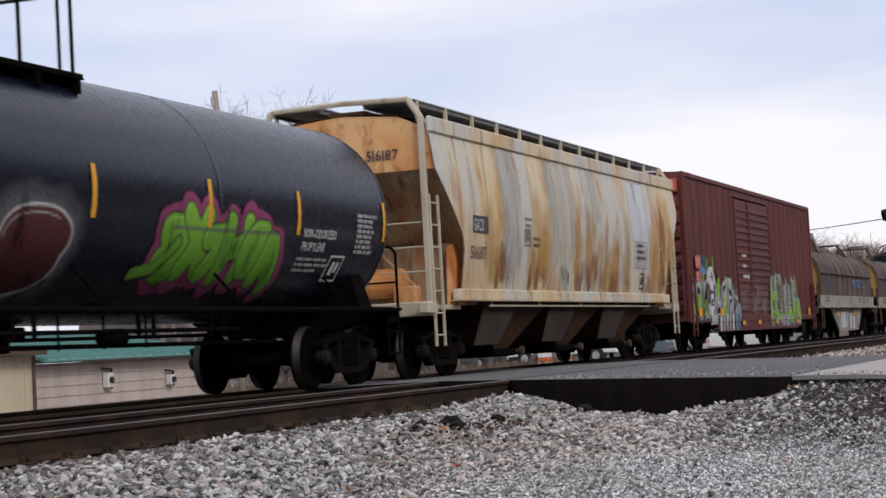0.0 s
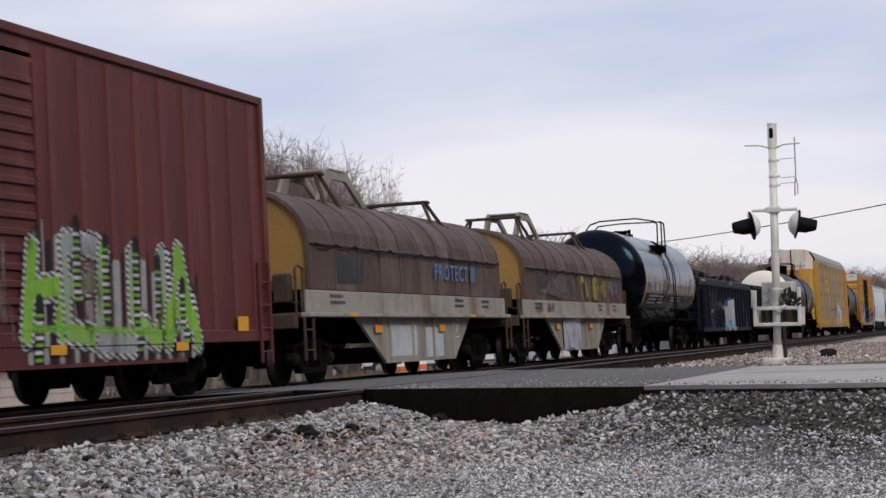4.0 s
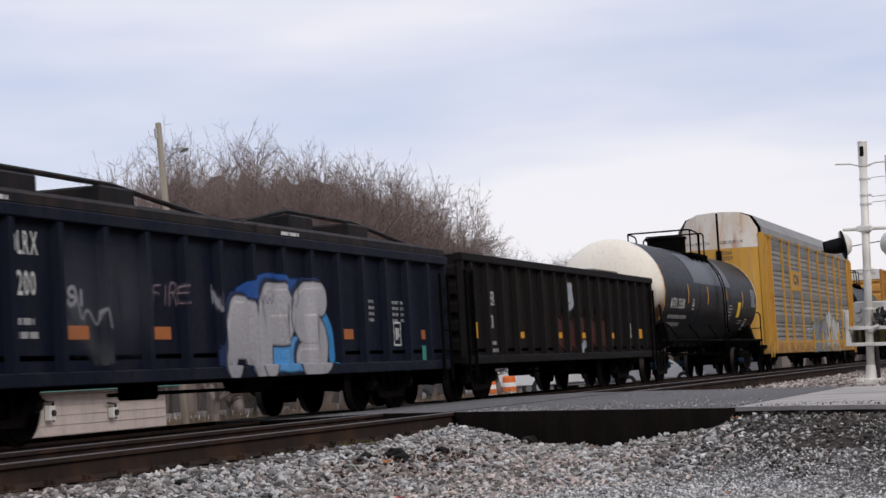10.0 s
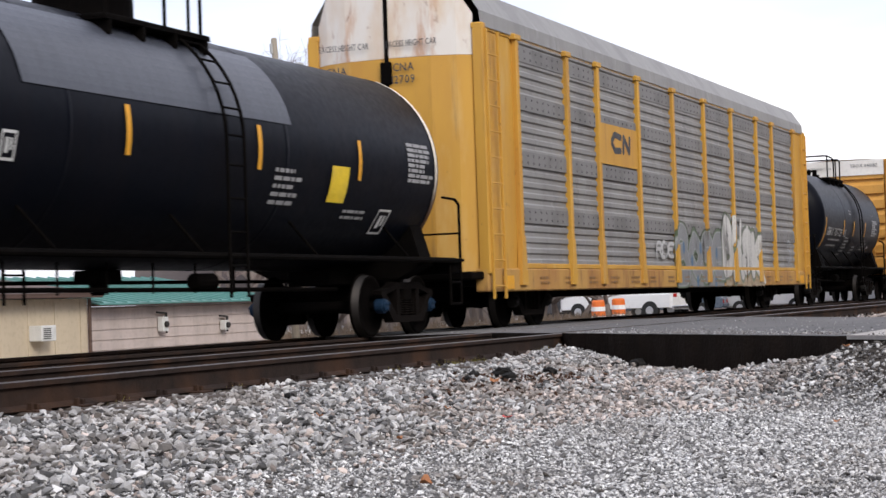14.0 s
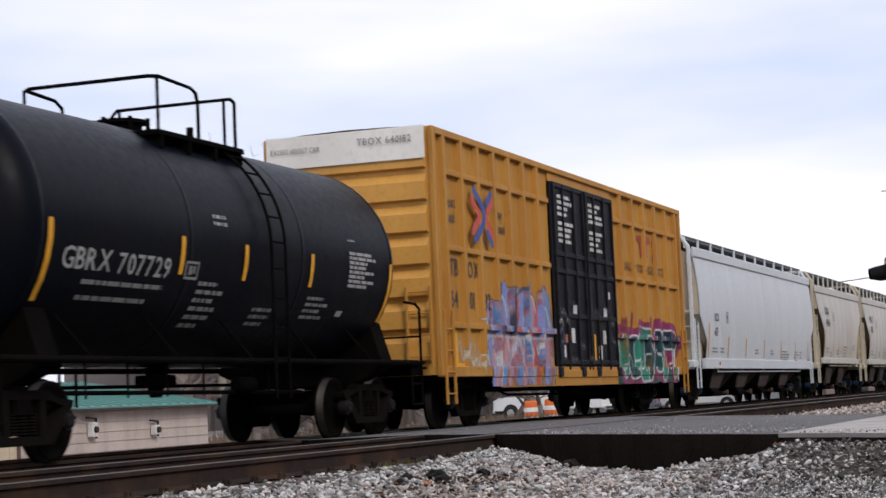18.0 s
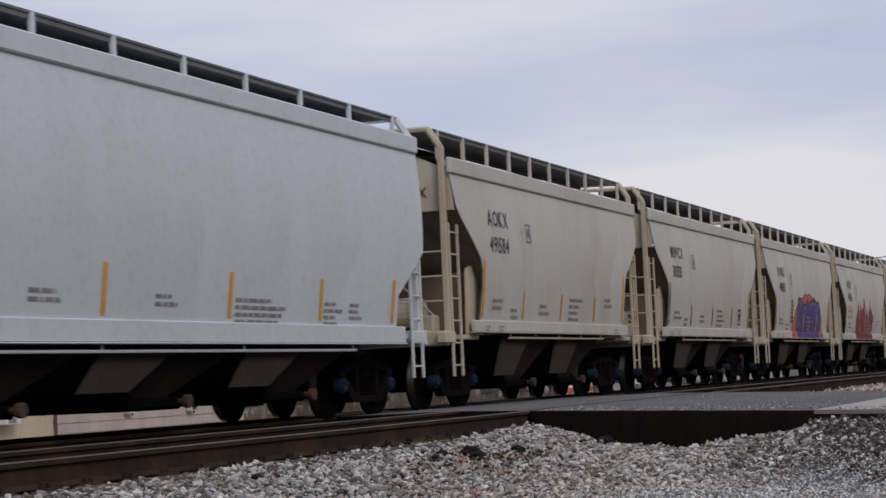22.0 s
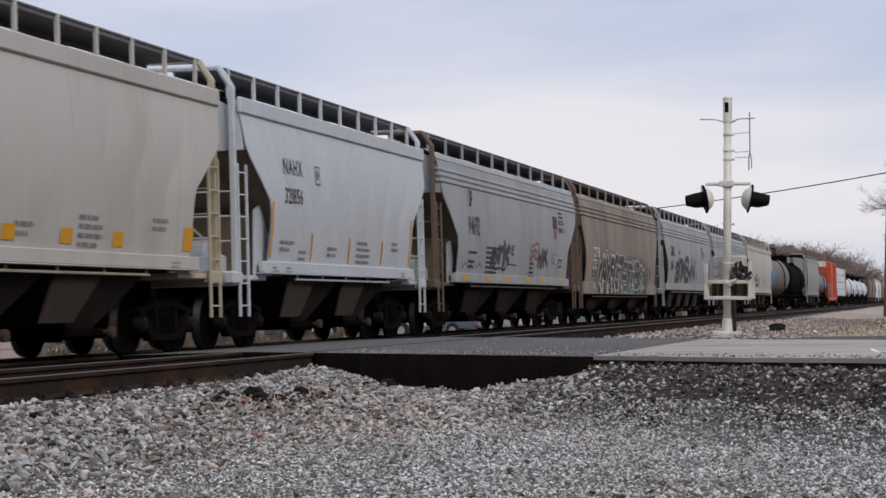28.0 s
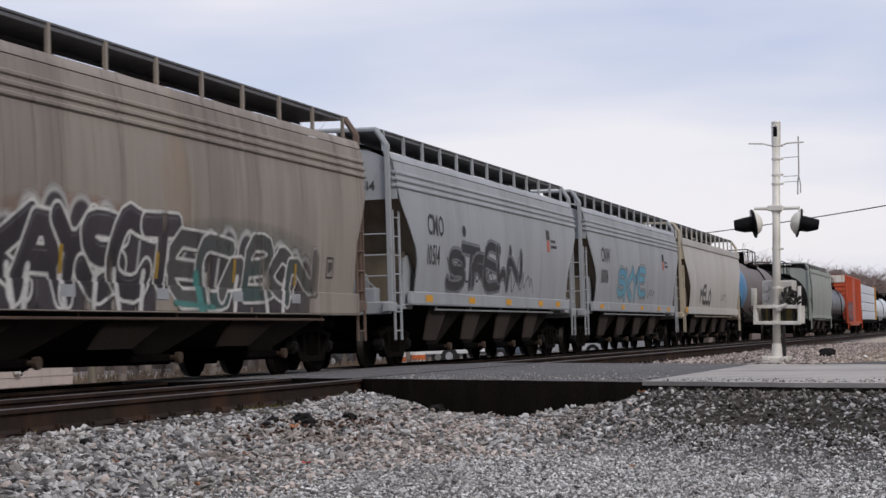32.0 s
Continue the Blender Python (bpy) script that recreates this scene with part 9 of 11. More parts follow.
p.line([(0.55, 1.5), (0.75, 1.0)], 0.2, (0.07, 0.24, 0.22))
p.line([(-0.2, 1.12), (1.2, 1.06)], 0.08, (0.07, 0.22, 0.20))
p.lay(0.8 * np.clip((p.U - 4.2) / 1.4, 0, 1) * (p.a > 0.3) * np.clip(1.1 + 0.5 * p.wob(3, 3, 9), 0, 1), (0.12, 0.10, 0.085))
p.hang(c, lambda u, v: f_tan(u, v) if v > 1.353 else (u, -1.562, v), "black graffiti letters with thick white outlines", 0.006)
mark(c, f, -6.78, -5.62, 2.18, 2.50, spray("panel_white", (0.66, 0.65, 0.61)), 0.006, 3, "number_panel")
mark(c, f, -6.85, -5.70, 1.80, 2.10, spray("panel_white", (0.66, 0.65, 0.61)), 0.006, 3, "number_panel")
lettering(c, "MQRX", -6.70, 2.23, 0.22, f, KL, 0.95, 0.010)
lettering(c, "80092", -6.80, 1.84, 0.22, f, KL, 0.9, 0.010)
small_print(c, f, -6.9, 1.66, 0.7, 2, 0.12, KL, 2)
mark(c, f, -7.28, -7.18, 1.40, 2.2, YELLOW, 0.008, 4, "reflector_stripe")
for u in (-4.1, -1.3, 1.45, 4.05):
    mark(c, f, u, u + 0.10, 1.44, 1.80, spray("dull_mustard", (0.36, 0.22, 0.02)), 0.012, 3, "reflector_stripe")
for u in (-6.3, -3.6, -0.8, 1.9, 4.4):
    mark(c, side_y(1.562), u, u + 0.40, 1.16, 1.31, spray("worn_silver", (0.36, 0.38, 0.40)), 0.009, name="reflector")
framed(c, f, 5.6, 1.6, 0.34, 0.36, KL)

for s, a_, b_, mm in ((366.75, "CMO", "10514", COOL_GREY), (384.5, "CNW", "10006", COOL_GREY), (402.3, "", "", WARM_GREY)):
    c, f = hopper_car("grey four-bay covered hopper car with sprayed tags" if a_ else "beige covered hopper car with faint tags", s, 8.85, mm, CREAM if not a_ else COOL_GREY, DARK_CHUTE, side=8.15, eave=3.95 if a_ else 3.8, sill=(1.22, 1.46), diag=((0.1, 3.2), (1.2, 2.2)), bays=4, trim="ribs" if a_ else "lip", walk_z=4.36, posts=12, frame=CREAM if not a_ else COOL_GREY)
    if a_:
        lettering(c, a_, -6.25, 2.62, 0.42, f, KL, 0.85)
        lettering(c, b_, -6.25, 2.02, 0.40, f, KL, 0.75)
        small_print(c, f, 4.9, 2.9, 0.8, 2, 0.14, KL, 3)
        mark(c, f, 4.4, 4.8, 2.95, 3.2, KL, 0.008, 2, "emblem")
        mark(c, f, 4.45, 4.75, 2.65, 2.93, CORAL_SPRAY, 0.008, 2, "emblem")
        for u in (-6.3, -3.0, 0.3, 3.6, 5.6):
            mark(c, side_y(1.562), u, u + 0.5, 1.27, 1.40, YELLOW, 0.005, name="reflector")
        end_lettering(c, -8.12, a_ + " " + b_, -0.05, 3.4, 0.18, KL)
    else:
        mark(c, side_y(1.562), -8.0, -7.5, 1.25, 1.43, YELLOW, 0.005, name="reflector")
    p = Canvas(-5.0, 3.4, 1.48, 2.95)
    if a_ == "CMO":
        p.throw("STREWN", -4.6, 1.5, 1.50, 2.72, 0.20, ((0.025, 0.025, 0.03),), (0.20, 0.21, 0.23), 0.05, low=((0.05, 0.05, 0.055),), wild=0.2, overlap=0.5, seed=373, edge_soft=0.05)
        p.blob(-3.5, 2.8, 0.14, 0.12, (0.03, 0.03, 0.035))
        p.scribble(-4.7, 1.6, 1.5, 2.3, 14, 0.035, (0.03, 0.03, 0.035), 375)
    elif a_:
        p.throw("SKYE", -3.6, 1.0, 1.52, 2.75, 0.18, ((0.09, 0.30, 0.46), (0.12, 0.36, 0.50)), (0.08, 0.12, 0.16), 0.03, low=((0.14, 0.38, 0.48),), cloud=(0.30, 0.34, 0.36), cloud_w=0.06, wild=0.14, seed=391)
    else:
        p.throw("MELO", -4.4, -1.5, 1.55, 2.35, 0.12, ((0.03, 0.03, 0.03),), (0.25, 0.24, 0.22), 0.03, wild=0.14, seed=409)
    p.scribble(1.4, 3.1, 1.6, 2.1, 7, 0.05, (0.22, 0.22, 0.23), int(s) + 1, 0.8)
    p.hang(c, f, "sprayed tags on the side of the hopper", 0.006)

# the tail of the train, far off
c, f = tank_car("grimed brown tank car with a light blue end", 419.7, 8.7, TANK_BROWN, TANK_BROWN, r=1.5, zc=2.45, cyl=7.2, near_end=SKY_BLUE, walk_at=0.5, walk_len=3.0)
mark(c, f, -7.1, -6.2, 1.3, 3.6, SKY_BLUE, 0.008, 12, "blue_band")
c, f = tank_car("dark grimy tank car", 437.0, 8.4, UNDER, UNDER, r=1.48, zc=2.4, cyl=7.0, walk_at=0.0)
c, f = hopper_car("sage grey covered hopper car", 453.8, 8.4, SAGE, SAGE, DARK_CHUTE, side=7.8, eave=4.1, sill=(1.2, 1.4), diag=((0.0, 2.4), (0.6, 1.8)), bays=3, walk_z=4.45)
c, f = tank_car("plain black tank car far down the train", 470.0, 7.5, NAVY_BLACK, NAVY_BLACK, r=1.45, zc=2.35, cyl=6.0, walk_at=0.0)
c, f = box_car("orange-red boxcar with rust stains and pale roof", 486.2, 9.2, ORANGE_RED, side=8.6, top=4.7, bottom=0.9, sill_drop=0.7, door=(-1.6, 1.6), roof_mat=ORANGE_RED)
for sgn in (-1, 1):
    part("door", boxes((-1.55, 1.55, *sorted((sgn * 1.41, sgn * 1.47)), 0.95, 4.4), c=0.012), ORANGE_RED, c)
    for x in (*np.linspace(-8.1, -2.0, 7), *np.linspace(2.0, 8.1, 7)):
        part("side_post", boxes((x - 0.05, x + 0.05, *sorted((sgn * 1.44, sgn * 1.51)), 1.0, 4.6), c=0.012), ORANGE_RED, c)
mark(c, lambda u, v: (-8.74, -u, v), -1.4, 1.4, 4.1, 4.68, RACK_WHITE, 0.0, name="white_panel")
p = Canvas(-7.6, -1.9, 0.95, 2.7, 0.06)
p.throw("ROCK", -7.5, -2.0, 1.0, 2.6, 0.4, ((0.14, 0.05, 0.05),), (0.30, 0.06, 0.04), 0.06, seed=91)
p.hang(c, side_y(1.515), "dull oxide graffiti on the orange side", 0.003)

c = start_car("lumber_car", "centre-beam flatcar loaded with white wrapped lumber", "flatcar", 508.5)
part("deck", boxes((-11.6, 11.6, -1.4, 1.4, 0.95, 1.2), c=0.02), UNDER, c)
part("center_beam", boxes((-11.4, 11.4, -0.08, 0.08, 1.2, 4.4), c=0.02), RACK_YELLOW, c)
for sgn in (-1, 1):
    part("bulkhead", boxes((*sorted((sgn * 11.4, sgn * 11.6)), -1.35, 1.35, 1.2, 4.5), c=0.02), RACK_YELLOW, c)
first = None
for ix in range(6):
    for iz in range(4):
        for q in (-1, 1):
            m = pose(-9.4 + ix * 3.75, q * 0.68, 1.24 + iz * 0.80)
            if first is None:
                bm = bmesh.new()
                cbox(bm, -1.83, 1.83, -0.55, 0.55, 0, 0.76, 0.03)
                first = part("lumber_bundle", fixed(bm), WRAP, c, "white plastic-wrapped lumber bundle")
                first.matrix_basis = m
            else:
                same("lumber_bundle", first, c, m)
trucks(c, 8.8, 12.0)
for s in (529.2, 546.5, 563.5, 580.5):
    tank_car("pale grey tank car far down the train", s, 8.4, PALE_GREY, PALE_GREY, r=1.42, zc=2.3, cyl=7.0, walk_at=0.0)
for i, s in enumerate((597.6, 614.5, 631.4, 648.3, 665.2, 682.1, 699.0, 715.9, 732.8, 749.7, 766.6, 783.5, 800.4)):
    m, lab = ((BROWN_FRAME, "dull brown covered hopper car far down the train"), (WARM_GREY, "dirty grey covered hopper car far down the train"), (PALE_GREY, "pale covered hopper car far down the train"))[(0, 0, 2, 1, 0, 1, 2, 0, 1, 1, 0, 2, 0)[i]]
    hopper_car(lab, s, 8.3, m, m, DARK_CHUTE, side=7.7, eave=3.8, bays=3, posts=6)

# ---- stones ----
COOL_STONE = material("cool_ballast_stone", (0.385, 0.378, 0.368), (0.175, 0.172, 0.168), rough=0.92, scale=10, amount=0.7, island=0.82, spec=0.2, dirt=(0.20, 0.155, 0.12), dirt_amount=0.6, dirt_scale=0.8)
WARM_STONE = material("warm_ballast_stone", (0.43, 0.37, 0.335), (0.235, 0.195, 0.168), rough=0.92, scale=10, amount=0.6, island=0.65, spec=0.2)
FINE_STONE = material("fine_grey_gravel", (0.56, 0.553, 0.54), (0.37, 0.366, 0.358), rough=0.92, scale=14, amount=0.6, island=0.66, spec=0.2, dirt=(0.21, 0.18, 0.15), dirt_amount=0.45, dirt_scale=0.9)
DARK_STONE = material("dark_dirty_stone", (0.11, 0.10, 0.09), (0.04, 0.035, 0.031), rough=0.95, scale=10, amount=0.6, island=0.7, spec=0.2)
DEBRIS = material("rotted_leaf_debris", (0.075, 0.042, 0.028), (0.035, 0.021, 0.015), rough=0.95, scale=12, island=0.5, spec=0.1)
TAR = material("black_asphalt_lump", (0.008, 0.0075, 0.007), (0.02, 0.017, 0.015), rough=0.85, scale=20, bump=0.01, bump_scale=40, spec=0.2)


def fast_mesh(name, verts, faces):
    """A mesh of triangles from arrays."""
    me = bpy.data.meshes.new(name)
    me.vertices.add(len(verts))
    me.vertices.foreach_set("co", np.asarray(verts, dtype=np.float32).ravel())
    me.loops.add(len(faces) * 3)
    me.loops.foreach_set("vertex_index", np.asarray(faces, dtype=np.int32).ravel())
    me.polygons.add(len(faces))
    me.polygons.foreach_set("loop_start", np.arange(0, len(faces) * 3, 3, dtype=np.int32))
    me.update(calc_edges=True)
    me.shade_flat()
    return me


def stone_shapes(rng, fine):
    """A few dozen broken-stone shapes."""
    bm = bmesh.new()
    bmesh.ops.create_icosphere(bm, subdivisions=1, radius=1.0)
    v = np.array([p.co[:] for p in bm.verts])
    f = np.array([[q.index for q in t.verts] for t in bm.faces])
    bm.free()
    if fine:
        v = np.array([(1, 0, 0), (-1, 0, 0), (0, 1, 0), (0, -1, 0), (0, 0, 1), (0, 0, -1)], dtype=float)
        f = np.array([(0, 2, 4), (2, 1, 4), (1, 3, 4), (3, 0, 4), (2, 0, 5), (1, 2, 5), (3, 1, 5), (0, 3, 5)])
    out = []
    for i in range(40):
        s = v * rng.uniform(0.62, 1.3, (len(v), 1)) + rng.normal(0, 0.1, v.shape)
        k = rng.normal(0, 1, 3)
        k /= np.linalg.norm(k)
        h = s @ k
        s = s - np.outer(np.clip(h - 0.45, 0, None), k)      # two broken flat faces
        k = rng.normal(0, 1, 3)
        k /= np.linalg.norm(k)
        s = s - np.outer(np.clip(s @ k - 0.5, 0, None), k)
        out.append(s * np.array([1.0, rng.uniform(0.5, 0.95), rng.uniform(0.35, 0.7)]))
    return np.array(out), f


def strew(name, label, pts, lo, hi, mat, seed, fine=False, sink=0.15, z_of=ground_z):
    """Loose stones lying on the ground at the points given."""
    rng = np.random.default_rng(seed)
    shapes, f = stone_shapes(rng, fine)
    n = len(pts)
    z = np.array([z_of(x, y) for x, y in pts])
    s = lo + (hi - lo) * rng.random(n) ** 1.9
    a = rng.random(n) * 6.283
    tilt = rng.normal(0, 0.45, n)
    p = shapes[rng.integers(0, 40, n)] * s[:, None, None] * 0.5
    ct, st = np.cos(tilt)[:, None], np.sin(tilt)[:, None]
    p = np.stack([p[..., 0] * ct - p[..., 2] * st, p[..., 1], p[..., 0] * st + p[..., 2] * ct], -1)
    c, d = np.cos(a)[:, None], np.sin(a)[:, None]
    p = np.stack([p[..., 0] * c - p[..., 1] * d, p[..., 0] * d + p[..., 1] * c, p[..., 2]], -1)
    lift = z + s * (0.30 - sink) + np.abs(rng.normal(0, 0.22, n)) * s
    p += np.stack([pts[:, 0], pts[:, 1], lift], -1)[:, None, :]
    m = p.shape[1]
    faces = (f[None] + (np.arange(n) * m)[:, None, None]).reshape(-1, 3)
    me = fast_mesh(name, p.reshape(-1, 3), faces)
    me.materials.append(mat)
    return tagged(new(name, me), label, "stones", kind="stuff")


def scatter(x0, x1, y0, y1, per, seed, keep):
    rng = np.random.default_rng(seed)
    n = int((x1 - x0) * (y1 - y0) * per)
    p = np.stack([rng.uniform(x0, x1, n), rng.uniform(y0, y1, n)], -1)
    q = rng.random(n)
    return p[keep(p[:, 0], p[:, 1], q)]


def ballast_edge(x):
    """Where the coarse ballast gives way to the fine gravel of the lot."""
    return np.interp(x, [0, 8.5, 12, 13.5, 16, 19, 26], [4.5, 4.45, 4.4, 4.1, 2.9, 1.9, 1.0])


def off_road(x, y):
    return x < 14.3 + y - np.interp(y, [2.4, 3.6], [1.30, 0.10]) - 0.1


def warmth(x, y):
    return np.exp(-((x - 15.5) / 3.6) ** 2 - ((y - 4.6) / 1.0) ** 2)


strew("ballast", "coarse pale grey crushed-stone ballast beside the rusty rail", scatter(6.5, 24, 1.2, 7.02, 700, 1, lambda x, y, q: off_road(x, y) & (q > 0.10 + 0.62 * warmth(x, y)) & (y > ballast_edge(x) + 0.5 * (q - 0.5)) & ((y < 6.85) | (q > 0.5))), 0.022, 0.085, COOL_STONE, 2)
strew("ballast", "warm pinkish-grey crushed-stone ballast beside the rusty rail", scatter(6.5, 24, 1.2, 7.02, 640, 3, lambda x, y, q: off_road(x, y) & (q < 0.10 + 0.62 * warmth(x, y)) & (y > ballast_edge(x) - 0.4)), 0.026, 0.07, WARM_STONE, 4)
strew("gravel", "fine blue-grey gravel of the lot", scatter(7.0, 19.5, -0.6, 5.0, 1500, 5, lambda x, y, q: off_road(x, y) & (y < ballast_edge(x) + 0.8 * (q - 0.35)) & (y > 0.04 * x - 0.9)), 0.014, 0.040, FINE_STONE, 6, fine=True)
strew("gravel", "scattered pale stones in the grey gravel", scatter(7.0, 19.5, -0.6, 5.0, 60, 7, lambda x, y, q: off_road(x, y) & (y < ballast_edge(x) + 0.3)), 0.03, 0.06, COOL_STONE, 8)
strew("bank_stones", "pale broken stones along the foot of the crossing", scatter(11, 22, -2.0, 7.0, 760, 9, lambda x, y, q: (x < 14.3 + y - 0.12) & (x > 14.3 + y - 1.7) & ((x > 14.3 + y - 1.25 - 0.9 * q) | (y < 3.4)) & (q < np.interp(y, [2.0, 3.0, 3.9], [0.42, 0.45, 0.62]))), 0.018, 0.058, COOL_STONE, 10)
strew("bank_stones", "dark dirty stones on the earth bank", scatter(11, 18, -2.0, 3.6, 380, 11, lambda x, y, q: (x < 14.3 + y - 0.06) & (x > 14.3 + y - 2.2 * (0.5 + 0.5 * q))), 0.02, 0.065, DARK_STONE, 12)
strew("debris", "dark brown rotted leaves and crumbs among the ballast", scatter(12.5, 18.5, 4.6, 6.6, 420, 63, lambda x, y, q: q < np.exp(-((x - 15.6) / 1.3) ** 2 - ((y - 5.6 - 0.12 * (x - 15.6)) / 0.45) ** 2)), 0.02, 0.07, DEBRIS, 64, fine=True, sink=-0.1)
strew("road_grit", "pale crumbs along the broken edge of the asphalt", scatter(17, 24, 3.1, 7.0, 700, 65, lambda x, y, q: (x > 14.3 + y + 0.06) & (x < 14.3 + y + 0.08 + 2.2 * q ** 4)), 0.010, 0.034, COOL_STONE, 66, fine=True, z_of=lambda x, y: 0.062)
strew("road_grit", "scattered crumbs on the asphalt of the crossing", scatter(17, 30, 3.2, 11.0, 12, 67, lambda x, y, q: (x > 14.5 + y) & (x < 21.4 + 1.3 * y) & (np.abs(np.abs(y - NEAR_Y) - 0.755) > 0.16)), 0.010, 0.030, COOL_STONE, 68, fine=True, z_of=lambda x, y: 0.066 if y < 8.7 else 0.066 - 0.026 * (y - 8.7))
edge_grit = strew("apron_grit", "pale loose grit along the edge of the concrete", scatter(12, 18.5, -2.0, 3.2, 520, 61, lambda x, y, q: (x > 14.3 + y + 0.07) & (x < 14.3 + y + 0.1 + 1.1 * q * q)), 0.012, 0.038, COOL_STONE, 62, fine=True)
edge_grit.location.z = 0.085
strew("far_ballast", "warm grey ballast on the bank beyond the road", scatter(27, 75, 2.4, 6.95, 110, 13, lambda x, y, q: (x > 22.2 + 1.3 * y) & (q < np.interp(x, [28, 50, 75], [1.0, 0.8, 0.35]) * np.interp(y, [2.4, 3.4, 7], [0.35, 1, 1]))), 0.05, 0.115, WARM_STONE, 14, fine=True)
strew("far_ballast", "pale ballast between the ties beyond the road", scatter(30, 70, 6.9, 11.0, 70, 15, lambda x, y, q: x > 22.2 + 1.3 * y), 0.05, 0.10, COOL_STONE, 16, fine=True)
strew("track_ballast", "dark oily ballast between the two tracks", scatter(7, 23, 7.1, 13.6, 170, 17, lambda x, y, q: (x < 14.0 + y) & (np.abs(np.abs(y - NEAR_Y) - 0.755) > 0.12) & (np.abs(np.abs(y - TRAIN_Y) - 0.755) > 0.12)), 0.03, 0.075, DARK_STONE, 18, fine=True, sink=0.3)


# ---- litter ----
LEAF_BROWN = material("dry_orange_leaf", (0.36, 0.15, 0.06), (0.22, 0.08, 0.03), rough=0.8, scale=20)
RED_BIT = material("red_plastic_scrap", (0.55, 0.06, 0.05), rough=0.5, scale=10)
LITTER = material("white_litter", (0.84, 0.83, 0.81), (0.74, 0.73, 0.71), rough=0.7, scale=10)


def lump(name, x, y, size, mat, label, category, seed, flat=0.6):
    rnd = random.Random(seed)
    bm = bmesh.new()
    bmesh.ops.create_icosphere(bm, subdivisions=2, radius=1.0)
    off = [rnd.uniform(0, 40) for _ in range(3)]
    for v in bm.verts:
        k = 1 + 0.55 * noise.noise((v.co.x * 1.6 + off[0], v.co.y * 1.6 + off[1], v.co.z * 1.6 + off[2]))
        v.co = Vector((v.co.x * k * size, v.co.y * k * size * 0.8, v.co.z * k * size * flat))
    ob = part(name, fixed(bm), mat, None)
    ob.matrix_basis = pose(x, y, ground_z(x, y) + 0.028 + size * flat * 0.4, 0, 0, rnd.uniform(0, 360))
    return tagged(ob, label, category, "lumps of asphalt" if mat is TAR else "")


for i, (x, y, s) in enumerate(((15.9, 5.85, 0.10), (15.5, 5.65, 0.075), (15.7, 6.05, 0.06), (16.6, 5.65, 0.07), (15.2, 5.5, 0.045), (19.6, 5.7, 0.10), (19.3, 5.85, 0.06), (15.15, 5.9, 0.05), (12.4, 6.2, 0.04))):
    lump("asphalt_lump", x, y, s, TAR, "broken black lump of asphalt on the ballast", "asphalt lump", 50 + i)


def leaf(x, y, size, mat, label, seed):
    rnd = random.Random(seed)
    bm = bmesh.new()
    top, low = [], []
    for i in range(10):
        a = i * 2 * math.pi / 10
        r = size * (0.75 + 0.35 * rnd.random()) * (1.0 if i % 2 else 0.75)
        p = (r * math.cos(a), 0.65 * r * math.sin(a), (0.3 if mat is LEAF_BROWN else 0.16) * size * (1 + math.cos(a * 2 + 0.6)))
        top.append(bm.verts.new((p[0], p[1], p[2] + 0.003)))
        low.append(bm.verts.new(p))
    c, d = bm.verts.new((0, 0, 0.004)), bm.verts.new((0, 0, 0))
    for i in range(10):
        j = (i + 1) % 10
        bm.faces.new((c, top[i], top[j])), bm.faces.new((d, low[j], low[i])), bm.faces.new((top[i], low[i], low[j], top[j]))
    ob = part("leaf" if mat is LEAF_BROWN else "scrap", fixed(bm), mat, None)
    ob.matrix_basis = pose(x, y, ground_z(x, y) + 0.045, *((rnd.uniform(-20, 20), rnd.uniform(-25, 10)) if mat is LEAF_BROWN else (4, -6)), rnd.uniform(0, 360))
    return tagged(ob, label, "leaf" if mat is LEAF_BROWN else "litter")


for i, (x, y, s) in enumerate(((8.4, 3.5, 0.055), (15.0, 5.6, 0.06), (12.2, 4.9, 0.03), (11.0, 5.3, 0.03), (16.8, 3.0, 0.035), (13.0, 2.4, 0.03), (18.0, 4.6, 0.04), (10.2, 4.4, 0.03))):
    leaf(x, y, s, LEAF_BROWN, "dry orange-brown leaf lying on the gravel", 70 + i)
leaf(12.0, 4.4, 0.045, RED_BIT, "crumpled red plastic scrap on the stones", 90)
for i, (x, y, s) in enumerate(((15.1, 0.45, 0.11), (43, 2.6, 0.16), (62, 2.0, 0.25), (52, 1.2, 0.3))):
    ob = leaf(x, y, s, LITTER, "crumpled white paper litter on the ground", 95 + i)
    if i == 0:
        ob.location.z = 0.09
ob = lump("asphalt_lump", 44, 3.6, 0.22, TAR, "broken black lump of asphalt on the far bank", "asphalt lump", 93)
ob.location.z = ground_z(44, 3.6) + 0.09


def blades(name, label, pts, h0, h1, mat, seed, w=0.01, lean=0.35, z_of=ground_z):
    """Many thin upright blades of grass."""
    rng = np.random.default_rng(seed)
    n = len(pts)
    z = np.array([z_of(x, y) for x, y in pts]) - 0.02
    h = rng.uniform(h0, h1, n)
    a = rng.random(n) * 6.283
    dx, dy = rng.normal(0, lean, n) * h, rng.normal(0, lean, n) * h
    base = np.stack([pts[:, 0], pts[:, 1], z], -1)
    u = np.stack([np.cos(a), np.sin(a), np.zeros(n)], -1) * w
    t = np.stack([-np.sin(a), np.cos(a), np.zeros(n)], -1) * w * 0.5
    v = np.stack([base - u, base + u, base + t, base + np.stack([dx, dy, h], -1)], 1)
    f = np.array([(0, 1, 3), (1, 2, 3), (2, 0, 3)])
    faces = (f[None] + (np.arange(n) * 4)[:, None, None]).reshape(-1, 3)
    me = fast_mesh(name, v.reshape(-1, 3), faces)
    me.materials.append(mat)
    return tagged(new(name, me), label, "grass", kind="stuff")


